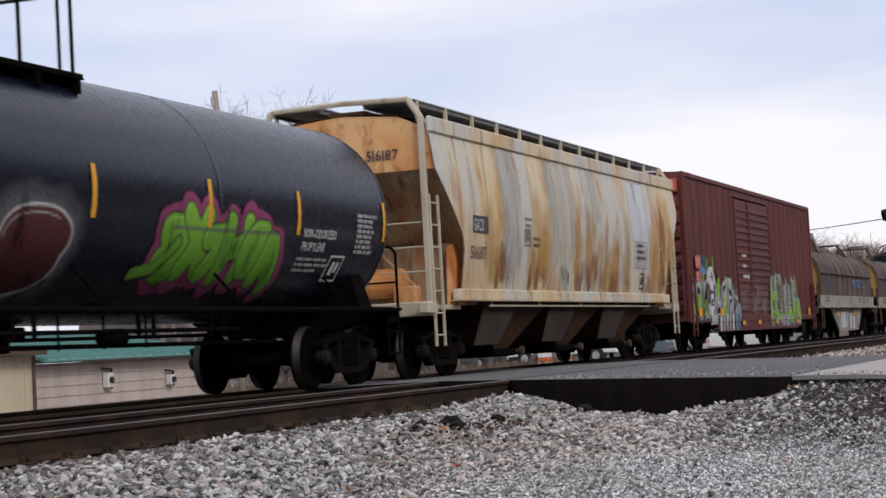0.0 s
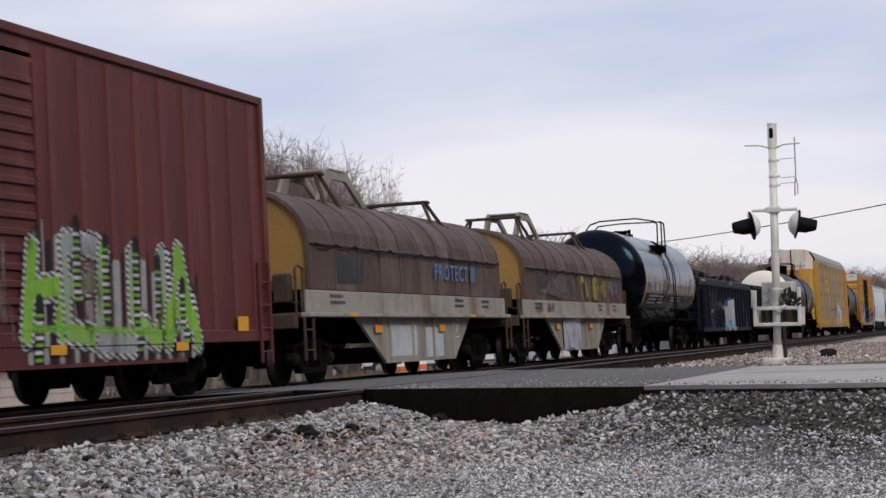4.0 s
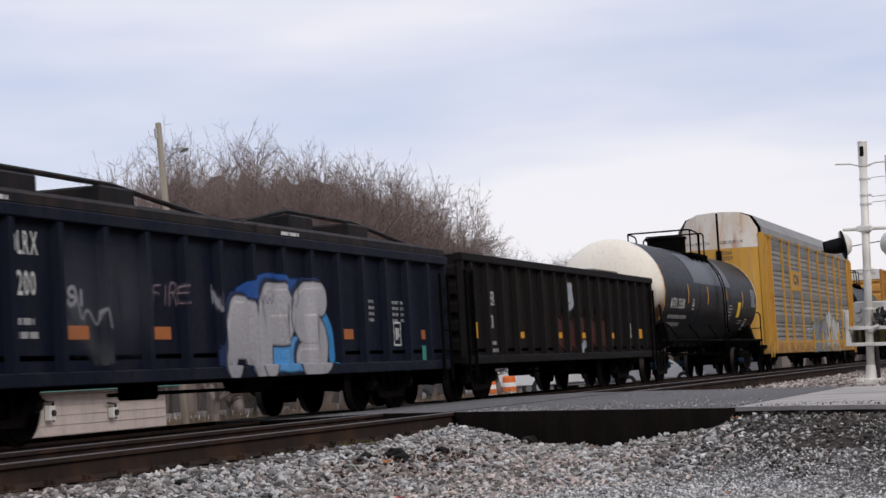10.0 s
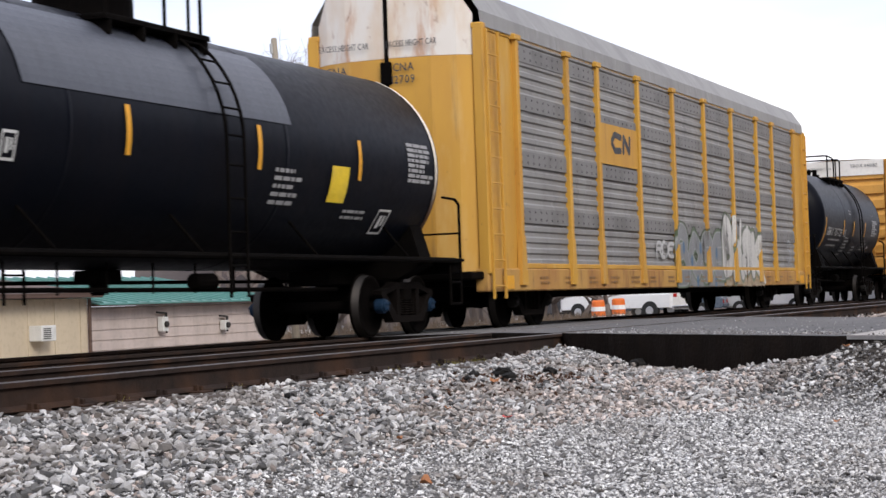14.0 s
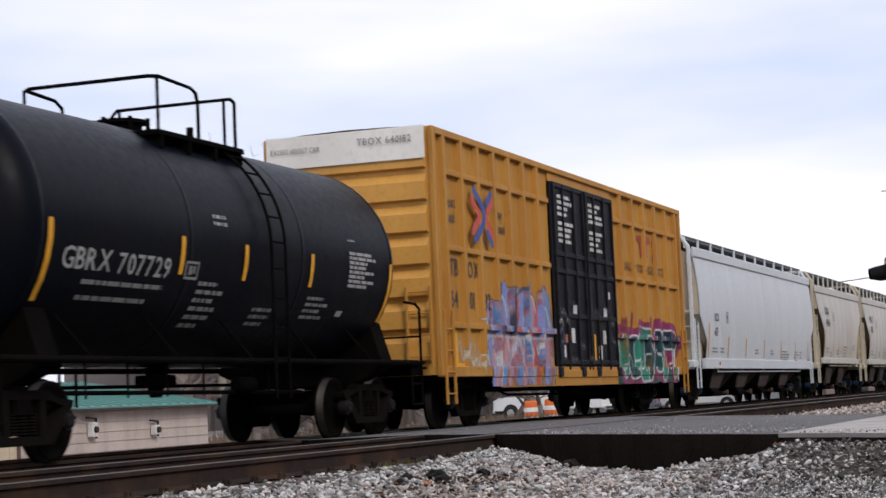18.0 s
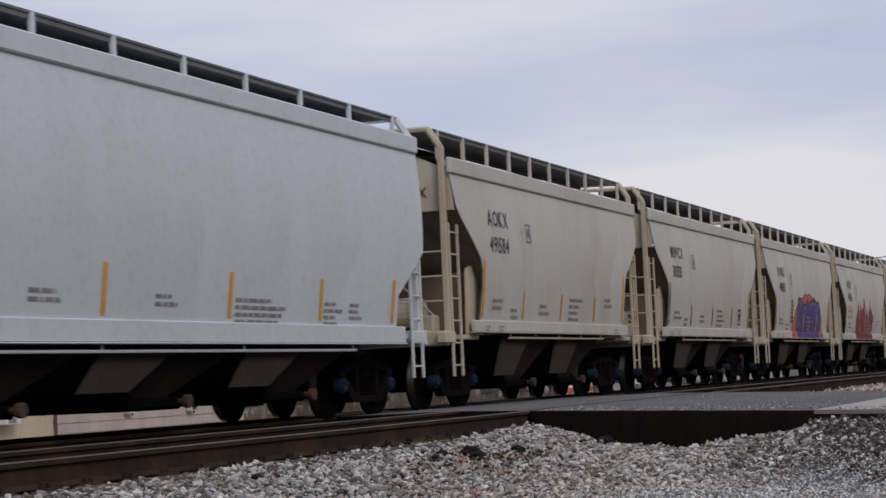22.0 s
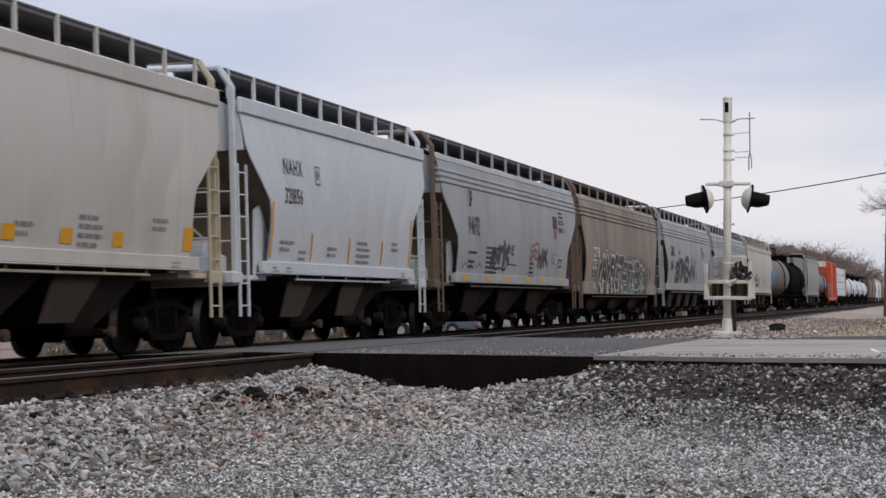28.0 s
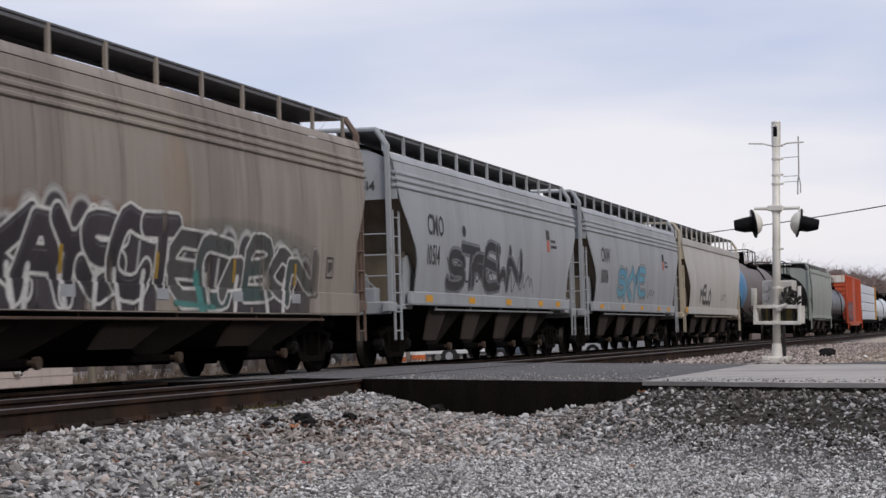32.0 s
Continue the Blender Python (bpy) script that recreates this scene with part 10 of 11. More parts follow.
rng = np.random.default_rng(21)
tuft = [np.stack([rng.normal(cx, 0.13, k), rng.normal(7.02, 0.02, k)], -1) for cx, k in ((17.6, 70), (18.3, 55), (18.0, 40), (13.2, 25), (16.2, 22), (20.3, 24), (11.4, 20))]
blades("grass_tufts", "yellow-green weeds at the foot of the rail", np.concatenate(tuft), 0.03, 0.11, material("yellow_green_weed", (0.25, 0.22, 0.05), (0.14, 0.13, 0.03), rough=0.9, scale=8, island=0.4), 22, 0.006)

# ---- bare trees ----
BARK = material("grey_brown_bark", (0.20, 0.165, 0.145), (0.115, 0.092, 0.082), rough=0.95, scale=4, stretch=(1, 1, 0.3), bump=0.02, bump_scale=8)
TWIG = material("bare_twigs", (0.22, 0.168, 0.150), (0.145, 0.112, 0.100), rough=0.95, scale=0.6, spec=0.1)


def sticks(name, segs, n, mat, parent, label=""):
    """Tapered sticks joined in one mesh; segs: (p, q, radius at p, radius at q)."""
    segs = np.array(segs)
    p, q, r1, r2 = segs[:, 0:3], segs[:, 3:6], segs[:, 6], segs[:, 7]
    w = q - p
    w /= np.linalg.norm(w, axis=1)[:, None] + 1e-9
    ref = np.where(np.abs(w[:, 2:3]) < 0.9, np.array([[0, 0, 1.0]]), np.array([[1.0, 0, 0]]))
    u = np.cross(w, ref)
    u /= np.linalg.norm(u, axis=1)[:, None]
    t = np.cross(w, u)
    rings = []
    for i in range(n):
        a = 2 * math.pi * i / n
        d = math.cos(a) * u + math.sin(a) * t
        rings.append((p + d * r1[:, None], q + d * r2[:, None]))
    v = np.stack([x for pair in rings for x in pair], 1)
    f = []
    for i in range(n):
        a, b, c, d = 2 * i, 2 * ((i + 1) % n), 2 * ((i + 1) % n) + 1, 2 * i + 1
        f += [(a, b, c), (a, c, d)]
    faces = (np.array(f)[None] + (np.arange(len(segs)) * 2 * n)[:, None, None]).reshape(-1, 3)
    me = fast_mesh(name, v.reshape(-1, 3), faces)
    me.materials.append(mat)
    ob = new(name, me)
    ob.parent = parent
    return tagged(ob, label) if label else ob


def bare_tree(seed, spread=0.5, levels=6, at=(0, 0, -200), low=0.25, fringe=0):
    """A bare tree about 10 m tall: trunk and limbs, and a crown of fine twigs."""
    rnd = random.Random(seed)
    limbs, twigs = [], []

    def grow(p, d, length, r, lv):
        q = p
        steps = 3 if lv < levels else 2
        for i in range(steps):
            d = (d + Vector((rnd.gauss(0, 0.12), rnd.gauss(0, 0.12), rnd.gauss(0.03, 0.06)))).normalized()
            n = q + d * length / steps
            ra, rb = r * (1 - 0.3 * i / steps), r * (1 - 0.3 * (i + 1) / steps)
            (limbs if lv < 3 else twigs).append((*q, *n, ra, rb))
            q = n
            if lv >= levels - 1 and fringe and i:
                fray(q, d, 0.28)
            if lv >= 1 and lv < levels and rnd.random() < 0.75:
                side(q, d, length * 0.6, rb * 0.6, lv + 1)
        if lv < levels:
            for _ in range(2 if lv else 4):
                side(q, d, length * rnd.uniform(0.62, 0.85), r * 0.62, lv + 1)

    def side(q, d, length, r, lv):
        a = rnd.uniform(0, 6.283)
        o = d.orthogonal().normalized()
        o = o * math.cos(a) + d.cross(o) * math.sin(a)
        nd = (d + o * rnd.uniform(0.6, 1.2) * (spread / 0.5) * 0.8).normalized()
        if nd.z < -0.15:
            nd.z *= 0.3
        grow(q, nd, length, max(r * 0.8, 0.0055), lv)

    def fray(q, d, length):
        """Single fine twigs at the tips."""
        for _ in range(fringe):
            e = (d + Vector((rnd.gauss(0, 0.8), rnd.gauss(0, 0.8), rnd.gauss(0.0, 0.65)))).normalized()
            twigs.append((*q, *(q + e * length * rnd.uniform(0.5, 1.3)), 0.0045, 0.0025))

    grow(Vector((0, 0, -0.3)), Vector((rnd.gauss(0, 0.04), rnd.gauss(0, 0.04), 1)).normalized(), 10 * low, 0.17, 0)
    tree = empty("bare_tree", "bare grey-brown winter tree with fine twigs", "tree", "bare trees behind the railway", at)
    sticks("trunk", limbs, 6, BARK, tree)
    sticks("crown", twigs, 3, TWIG, tree, "leafless crown of thin brown twigs")
    top = max(s[5] for s in twigs)
    return tree, top, len(twigs)


TREES = []


def plant(k, az, d, el, sink=0.0, wide=1.0, rnd=random.Random(5), kinds=None):
    """A tree whose top stands at the elevation given, seen from the origin."""
    x, y = d * math.cos(radians(az)), -d * math.sin(radians(az))
    z = ground_z(x, y) - sink
    h = EYE[2] + math.hypot(x, y) * math.tan(radians(el)) - z
    kinds = kinds or TREES
    tree, top = kinds[k % len(kinds)]
    s = h / top
    m = pose(x, y, z, 0, 0, rnd.uniform(0, 360)) @ Matrix.Diagonal((s * wide, s * wide, s, 1))
    k = tree.scale
    if tree.location.z < -100:
        tree.matrix_basis = m
        return tree
    return copy_thing(tree, m @ Matrix.Diagonal((1 / k.x, 1 / k.y, 1 / k.z, 1)))


FINE_TREES = []
for sd, sp, lv, lo, fr in ((11, 0.5, 4, 0.20, 2), (23, 0.62, 4, 0.18, 2), (37, 0.42, 4, 0.22, 2), (41, 0.7, 5, 0.16, 0), (11, 0.46, 5, 0.24, 3), (59, 0.42, 5, 0.22, 3), (73, 0.40, 5, 0.25, 3)):
    tr, tp, _ = bare_tree(sd, sp, lv, low=lo, fringe=fr)
    (FINE_TREES if lv == 5 and fr else TREES).append((tr, tp))


def plant_all():
    rnd = random.Random(8)
    outline = lambda az: float(np.interp(az, [-36, -29, -27.6, -25.6, -24.8, -22.7, -20.7, -18.7, -17.3, -16.4, -15.3, -12.5, -10, -7.3, -5.8, -4.65, -3.8, -3.0, -2.3, -1.7, 0], [3.0, 5.6, 6.7, 8.1, 8.0, 7.5, 6.8, 5.9, 4.9, 4.5, 3.6, 3.3, 3.0, 2.4, 2.22, 2.08, 1.92, 1.65, 1.05, 0.75, 0.6]))
    k = 0
    for az in (-28.6, -27.3, -26.3, -25.5, -24.7, -23.9, -23.1, -22.4, -21.7, -21.0, -20.3, -19.6, -19.0, -18.3):      # first row
        plant(k, az, rnd.uniform(84, 98), outline(az) * rnd.uniform(0.95, 1.02), rnd=rnd, wide=0.72, kinds=FINE_TREES)
        k += 1
    for az in (-27.6, -26.6, -25.8, -25.0, -24.2, -23.4, -22.6, -21.9, -21.2, -20.5, -19.8, -19.1, -18.5, -17.9, -16.4, -15.6):      # the row behind
        plant(k, az, rnd.uniform(104, 112), outline(az) * rnd.uniform(0.88, 0.97), rnd=rnd, wide=0.75, kinds=FINE_TREES)
        k += 1
    az = -28.5
    while az < -17:                                                                                   # lower growth under it
        plant(k, az, rnd.uniform(78, 104), outline(az) * rnd.uniform(0.45, 0.72), wide=1.35, rnd=rnd)
        k += 1
        az += rnd.uniform(0.6, 0.95)
    az = -14.8
    while az < -6.4:                                                                                  # second wood
        plant(k, az, rnd.uniform(125, 150), outline(az) * rnd.uniform(0.8, 1.05), wide=1.6, rnd=rnd, kinds=FINE_TREES if k % 4 == 0 else TREES)
        k += 1
        az += rnd.uniform(0.35, 0.6)
    x = 170.0
    while x < 760:                                                                                    # woods that line the track far off
        for row in (24, 31):
            y = row + rnd.uniform(-2, 2)
            q = -math.degrees(math.atan2(y, x))
            plant(k, q, math.hypot(x, y), outline(q) * rnd.uniform(0.78, 1.0), wide=1.5, rnd=rnd)
            k += 1
        x += x * 0.035
    plant(2, 0.80, 70, 5.5, rnd=rnd, wide=0.90, kinds=FINE_TREES)
    for az, d, el in ((0.05, 105, 3.0), (0.55, 98, 3.6), (1.3, 112, 3.4)):                            # its smaller neighbours
        plant(1, az, d, el, rnd=rnd, wide=0.9, kinds=FINE_TREES)
    az = -25.5
    while az < -17.0:                                                                                 # scrub by the lot
        plant(k, az, rnd.uniform(66, 76), rnd.uniform(0.5, 1.7), wide=1.7, rnd=rnd)
        k += 1
        az += rnd.uniform(0.4, 0.7)


plant_all()


def polar(az, d):
    return d * math.cos(radians(az)), -d * math.sin(radians(az))


def ridge():
    """A low wooded rise and blue hills at the end of the line."""
    hill = material("winter_woods_far", (0.17, 0.14, 0.125), (0.11, 0.095, 0.09), rough=1.0, scale=0.05, amount=0.8, bump=0.8, bump_scale=0.4, spec=0.0)
    # the blue of distance haze is put into the hills' base colour
    blue = material("haze_blue_hill", (0.28, 0.33, 0.42), (0.24, 0.28, 0.37), rough=1.0, scale=0.004, spec=0.0)
    for name, label, mat, d, depth, azs, els in (("wooded_bank", "dense bare brown undergrowth on a bank", hill, 118, 14, (-31, -28, -25, -22, -19, -16.5, -14.5, -13), (2.6, 4.6, 6.3, 5.9, 4.6, 3.0, 1.7, 0.6)), ("wooded_bank", "dense bare brown woods on a low bank", hill, 165, 14, (-16, -14.5, -12.5, -10.5, -9, -7.5, -6.5, -5.5), (0.8, 2.0, 2.5, 2.4, 2.2, 1.9, 1.6, 0.6)),
                                                 ("distant_hills", "hazy blue hills on the horizon", blue, 2600, 500, (-16, -9, -5, -3, -1.5, 0, 3, 8), (0.3, 0.4, 0.35, 0.5, 0.38, 0.3, 0.42, 0.2))):
        bm = bmesh.new()
        rows = [[], [], []]
        rnd = random.Random(3)
        for i in range(60):
            az = azs[0] + (azs[-1] - azs[0]) * i / 59
            h = EYE[2] + d * math.tan(radians(float(np.interp(az, azs, els)))) * rnd.uniform(0.93, 1.05)
            for row, dd, z in zip(rows, (d - depth, d, d + depth), (-2.0, h, -2.0)):
                row.append((*polar(az, dd), z))
        loft(bm, rows, closed=False)
        ob = part(name, fixed(bm), mat, None, smooth=True)
        tagged(ob, label, "hill", kind="structure")


ridge()


def far_woods():
    """The thicket inside the woods along the track."""
    bm = bmesh.new()
    rnd = random.Random(6)
    rows = [[], [], []]
    for i in range(80):
        x = 150 * (1100 / 150) ** (i / 79)
        for row, y, z in zip(rows, (28, 34, 44), (-1.0, 0.49 + math.hypot(x, 34) * math.tan(radians(float(np.interp(x, [150, 258, 330, 420, 515, 640, 840, 1100], [1.9, 1.95, 1.93, 1.74, 1.60, 1.38, 0.86, 0.6])))) * rnd.uniform(0.93, 1.04), -1.0)):
            row.append((x, y + rnd.uniform(-1, 1), z))
    loft(bm, rows, closed=False)
    mat = material("winter_thicket", (0.17, 0.14, 0.125), (0.11, 0.095, 0.09), rough=1.0, scale=0.05, amount=0.8, bump=0.8, bump_scale=0.4, spec=0.0)
    tagged(part("wooded_bank", fixed(bm), mat, None), "bare brown woods that line the track", "woods", kind="structure")


far_woods()


def unseen_belt():
    """An unseen belt added behind the camera: it darkens reflections and closes the place."""
    bm = bmesh.new()
    rnd = random.Random(12)
    rows = [[], [], []]
    for i in range(70):
        x = -110 + 370 * i / 69
        h = 13 + 3 * math.sin(i * 0.7) + rnd.uniform(-1.5, 1.5) + 3 * smoothstep(40, 110, x)
        for row, y, z in zip(rows, (-36, -42, -60), (-0.8, h, -0.8)):
            row.append((x, y + 29 * smoothstep(-5, 55, x) - 0.10 * max(0.0, x - 60) + rnd.uniform(-1, 1), z))
    loft(bm, rows, closed=False)
    mat = material("unseen_belt_brown", (0.19, 0.148, 0.13), (0.11, 0.086, 0.076), rough=1.0, scale=0.15, amount=0.8, bump=0.6, bump_scale=0.6, spec=0.0)
    tagged(part("wooded_bank", fixed(bm), mat, None), "unseen brown belt added to shape reflections and light", "woods", kind="structure")


unseen_belt()
lot = [np.stack([polar(a, d)[0:2] for a, d in zip(np.random.default_rng(31).uniform(-27, -16.5, 9000), np.random.default_rng(32).uniform(60, 74, 9000))])]
blades("dry_grass", "dry tan grass along the edge of the woods", lot[0], 0.2, 0.7, material("dry_tan_grass", (0.17, 0.125, 0.085), (0.10, 0.07, 0.05), rough=0.95, scale=0.5, island=0.35), 33, 0.03)
far_grass = scatter(38, 80, -6, 3.2, 26, 34, lambda x, y, q: q > 0.3)
blades("dry_grass", "short tan winter grass on the far verge", far_grass, 0.03, 0.13, material("short_tan_grass", (0.36, 0.29, 0.21), (0.26, 0.21, 0.15), rough=0.95, scale=0.5, island=0.3), 35, 0.03, 0.8)

# ---- crossing signal ----
MAST = material("brushed_aluminium_mast", (0.80, 0.77, 0.70), (0.68, 0.65, 0.58), rough=0.5, metal=0.1, scale=2, stretch=(1, 1, 0.2), dirt=(0.35, 0.30, 0.22), dirt_amount=0.35, dirt_scale=1.5)
HOOD = material("black_signal_hood", (0.004, 0.004, 0.0045), rough=0.6, scale=4, spec=0.12)
SIGNAL_WHITE = material("white_painted_bracket", (0.74, 0.72, 0.67), (0.6, 0.58, 0.52), rough=0.6, scale=4, dirt=(0.30, 0.24, 0.16), dirt_amount=0.4, dirt_scale=3)
BOX_GREY = material("grey_signal_case", (0.42, 0.42, 0.41), (0.33, 0.33, 0.32), rough=0.55, scale=3, dirt=(0.2, 0.17, 0.13), dirt_amount=0.3)
CASE_PALE = material("pale_signal_case", (0.58, 0.56, 0.52), (0.46, 0.44, 0.40), rough=0.55, scale=3, dirt=(0.22, 0.18, 0.13), dirt_amount=0.4, dirt_scale=2)
LENS = material("dark_red_lens", (0.10, 0.004, 0.004), rough=0.15, scale=3)
OLIVE = material("olive_brass", (0.20, 0.16, 0.04), (0.08, 0.07, 0.03), rough=0.55, scale=6)
DARK_STEEL = material("dark_greased_steel", (0.03, 0.028, 0.026), (0.06, 0.05, 0.045), rough=0.6, metal=0.4, scale=8)


def crossing_signal(x, y):
    z = ground_z(x, y)
    base = -0.05 - z
    sg = empty("crossing_signal", "silver level-crossing signal mast with two black-hooded lights", "crossing signal")
    sg.matrix_basis = pose(x, y, z, 0, 0, -6.3) @ pose(0, 0, 0, 2.0, 0, 0)      # it leans a little

    def up(h):
        return base + h

    part("foundation", boxes((-0.24, 0.24, -0.24, 0.24, -0.4, base), c=0.03), CONCRETE, sg, "worn concrete foundation")
    bm = bmesh.new()
    lathe(bm, [(base + 0.0, 0.16), (base + 0.05, 0.16), (base + 0.07, 0.095), (base + 0.30, 0.085)], 20, "z")
    for sx in (-1, 1):
        for sy in (-1, 1):
            cbox(bm, sx * 0.16 - 0.06, sx * 0.16 + 0.06, sy * 0.16 - 0.06, sy * 0.16 + 0.06, base + 0.001, base + 0.07, 0.01)
    part("base_casting", fixed(bm), MAST, sg)
    bm = bmesh.new()
    lathe(bm, [(base + 0.06, 0.072), (up(3.86), 0.070)], 20, "z")
    part("mast", fixed(bm), MAST, sg, "silver aluminium mast", smooth=True)
    bm = bmesh.new()      # junction top, open on one side
    lathe(bm, [(up(3.86), 0.078), (up(3.98), 0.082), (up(4.26), 0.084), (up(4.28), 0.088), (up(4.30), 0.075), (up(4.10), 0.07)], 20, "z")
    top = part("mast_top", fixed(bm), MAST, sg)
    part("opening", boxes((-0.092, -0.06, -0.035, 0.035, up(4.02), up(4.20)), c=0.012), HOOD, top, "dark opening in the mast top")
    for h in (3.86, 3.62, 3.33, 3.17, 2.0, 1.30):
        bm = bmesh.new()
        lathe(bm, [(up(h) - 0.02, 0.074), (up(h) - 0.018, 0.082), (up(h) + 0.018, 0.082), (up(h) + 0.02, 0.074)], 16, "z")
        cbox(bm, -0.02, 0.02, -0.13, -0.075, up(h) - 0.018, up(h) + 0.018, 0.004)
        part("clamp", fixed(bm), MAST, sg)
    for s in (-1, 1):
        bm = bmesh.new()
        rail_bar(bm, [(-0.02, s * 0.06, up(3.85)), (-0.02, s * 0.22, up(3.90)), (-0.02, s * 0.50, up(3.91))], 0.014)
        part("step_rod", fixed(bm), MAST, sg)
    bm = bmesh.new()
    rail_bar(bm, [(0, -0.40, up(4.02)), (0, -0.41, up(3.35)), (0, -0.39, up(3.18)), (0, -0.39, up(2.97))], 0.012)
    rail_bar(bm, [(0, -0.41, up(3.30)), (0, -0.44, up(3.16)), (0, -0.44, up(3.0))], 0.010)
    ant = part("loose_bracket", fixed(bm), BOX_GREY, sg, "bent grey bracket hanging from thin arms")
    for h in (3.64, 3.30, 3.20):
        bm = bmesh.new()
        rod(bm, (0, -0.13, up(h)), (0, -0.41, up(h) + 0.01), 0.006, 6)
        part("arm", bm, BOX_GREY, ant)
    bm = bmesh.new()
    rod(bm, (0, -0.42, up(2.73)), (0, 0.40, up(2.73)), 0.032, 10)
    lathe(bm, [(up(2.66), 0.074), (up(2.67), 0.10), (up(2.79), 0.10), (up(2.80), 0.074)], 16, "z")
    cbox(bm, -0.11, -0.06, -0.14, 0.14, up(2.68), up(2.78), 0.012)
    part("crossarm", fixed(bm), MAST, sg, "silver crossarm for the lights")
    for s, turn in ((1, 113), (-1, -71)):
        # each light looks along its own x
        m = pose(0, s * 0.41, up(2.46), 0, 0, turn) @ pose(0, 0, 0, 0, 10, 0)
        lt = part("flasher", boxes((-0.04, 0.04, -0.03, 0.03, 0.05, 0.24), c=0.01), MAST, sg, "signal light with black backing and visor")
        lt.matrix_basis = m
        bm = bmesh.new()
        lathe(bm, [(-0.15, 0.05), (-0.145, 0.08), (-0.11, 0.15), (-0.04, 0.205), (-0.01, 0.22)], 22, "x")
        part("rear_housing", fixed(bm), MAST, lt, "silver domed housing", smooth=True)
        bm = bmesh.new()
        lathe(bm, [(-0.012, 0.245), (-0.006, 0.26), (0.012, 0.26), (0.016, 0.245)], 26, "x")
        part("backing", fixed(bm), HOOD, lt, "round black backing plate")
        bm = bmesh.new()
        rings = []
        for x0, k in ((0.016, 1.0), (0.18, 0.95), (0.34, 0.84)):
            a0 = 0.0 if x0 < 0.1 else (0.35 if x0 < 0.3 else 1.0)
            ring = [(x0, 0.145 * k * math.cos(a), 0.145 * k * math.sin(a)) for a in [(-math.pi / 2 + a0) + (2 * math.pi - 2 * a0) * i / 20 for i in range(21)]]
            ring += [(p[0], p[1] * 0.95, p[2] * 0.95) for p in ring[::-1]]
            rings.append(ring)
        loft(bm, rings)
        part("visor", fixed(bm), HOOD, lt, "black tubular visor")
        bm = bmesh.new()
        lathe(bm, [(0.014, 0.135), (0.03, 0.11), (0.042, 0.05)], 20, "x")
        part("lens", fixed(bm), LENS, lt, "dark red lens")
    # gate mechanism on the far side of the mast, in a white bracket
    case = part("case", boxes((0.10, 0.42, -0.28, 0.29, up(0.96), up(1.44)), c=0.025), CASE_PALE, sg, "pale grey gate mechanism case")
    for h in (1.12, 1.29):
        bm = bmesh.new()
        lathe(bm, [(0.098, 0.065), (0.075, 0.065), (0.07, 0.055), (0.055, 0.05)], 16, "x", (0, 0.21, up(h)))
        part("round_cover", fixed(bm), BOX_GREY, case)
    for yy, h0, h1 in ((0.37, 0.64, 1.29), (-0.43, 0.64, 1.33)):
        part("bracket_upright", boxes((-0.12, -0.06, yy - 0.03, yy + 0.03, up(h0), up(h1)), c=0.008), SIGNAL_WHITE, sg)
    for h in (0.64, 0.93):
        part("bracket_bar", boxes((-0.115, -0.05, -0.40, 0.34, up(h), up(h) + 0.065), c=0.008), SIGNAL_WHITE, sg, "white steel bracket bar")
    for yy in (-0.42, 0.36):
        part("bracket_side", boxes((-0.05, 0.30, yy - 0.03, yy + 0.03, up(0.66), up(0.98)), c=0.008), SIGNAL_WHITE, sg)
    part("guard_strip", boxes((-0.05, -0.03, 0.42, 0.45, up(0.98), up(1.30)), c=0.004), SIGNAL_WHITE, sg)
    part("back_plate", boxes((0.16, 0.18, -0.38, 0.32, up(0.70), up(0.94)), c=0.004), OLIVE, sg, "olive brass back plate")
    for yy in (-0.30, -0.12, 0.14, 0.26):
        part("gear_rib", boxes((0.02, 0.15, yy - 0.02, yy + 0.02, up(0.71), up(0.93)), c=0.008), DARK_STEEL, sg)
    bm = bmesh.new()
    lathe(bm, [(-0.14, 0.03), (-0.13, 0.05), (-0.02, 0.05), (0.10, 0.05)], 14, "x", (0, -0.06, up(0.93)))
    rod(bm, (-0.12, -0.02, up(0.93)), (-0.12, -0.20, up(1.0)), 0.035, 8)
    part("gate_hub", fixed(bm), SIGNAL_WHITE, sg)
    bm = bmesh.new()
    rnd = random.Random(4)
    for _ in range(26):
        a = Vector((rnd.uniform(-0.14, 0.05), rnd.uniform(-0.42, -0.14), up(rnd.uniform(0.97, 1.20))))
        rod(bm, a, a + Vector((rnd.uniform(-0.05, 0.05), rnd.uniform(-0.08, 0.08), rnd.uniform(0.04, 0.14))), rnd.uniform(0.014, 0.032), 8)
    part("gate_crank", fixed(bm), DARK_STEEL, sg, "dark greasy crank and bolts")
    return sg


crossing_signal(*polar(-6.14, 35.0))
bm = bmesh.new()
cbox(bm, -0.03, 0.03, -0.03, 0.03, -0.3, 0.95, 0.01)
post = part("rail_post", fixed(bm), DARK_STEEL, None)
px, py = polar(-5.9, 36.5)
post.matrix_basis = pose(px, py, ground_z(px, py))
tagged(post, "short dark steel post behind the signal", "post")

# ---- poles and wire ----
POLE_WOOD = material("brown_pole_wood", (0.22, 0.13, 0.075), (0.13, 0.08, 0.05), rough=0.9, scale=2, stretch=(4, 4, 0.3), bump=0.01, bump_scale=10)
POLE_GREY = material("weathered_pole_wood", (0.33, 0.29, 0.23), (0.22, 0.19, 0.15), rough=0.9, scale=2, stretch=(4, 4, 0.3), bump=0.01, bump_scale=10)
WIRE = material("black_cable", (0.015, 0.015, 0.016), rough=0.6, scale=2)


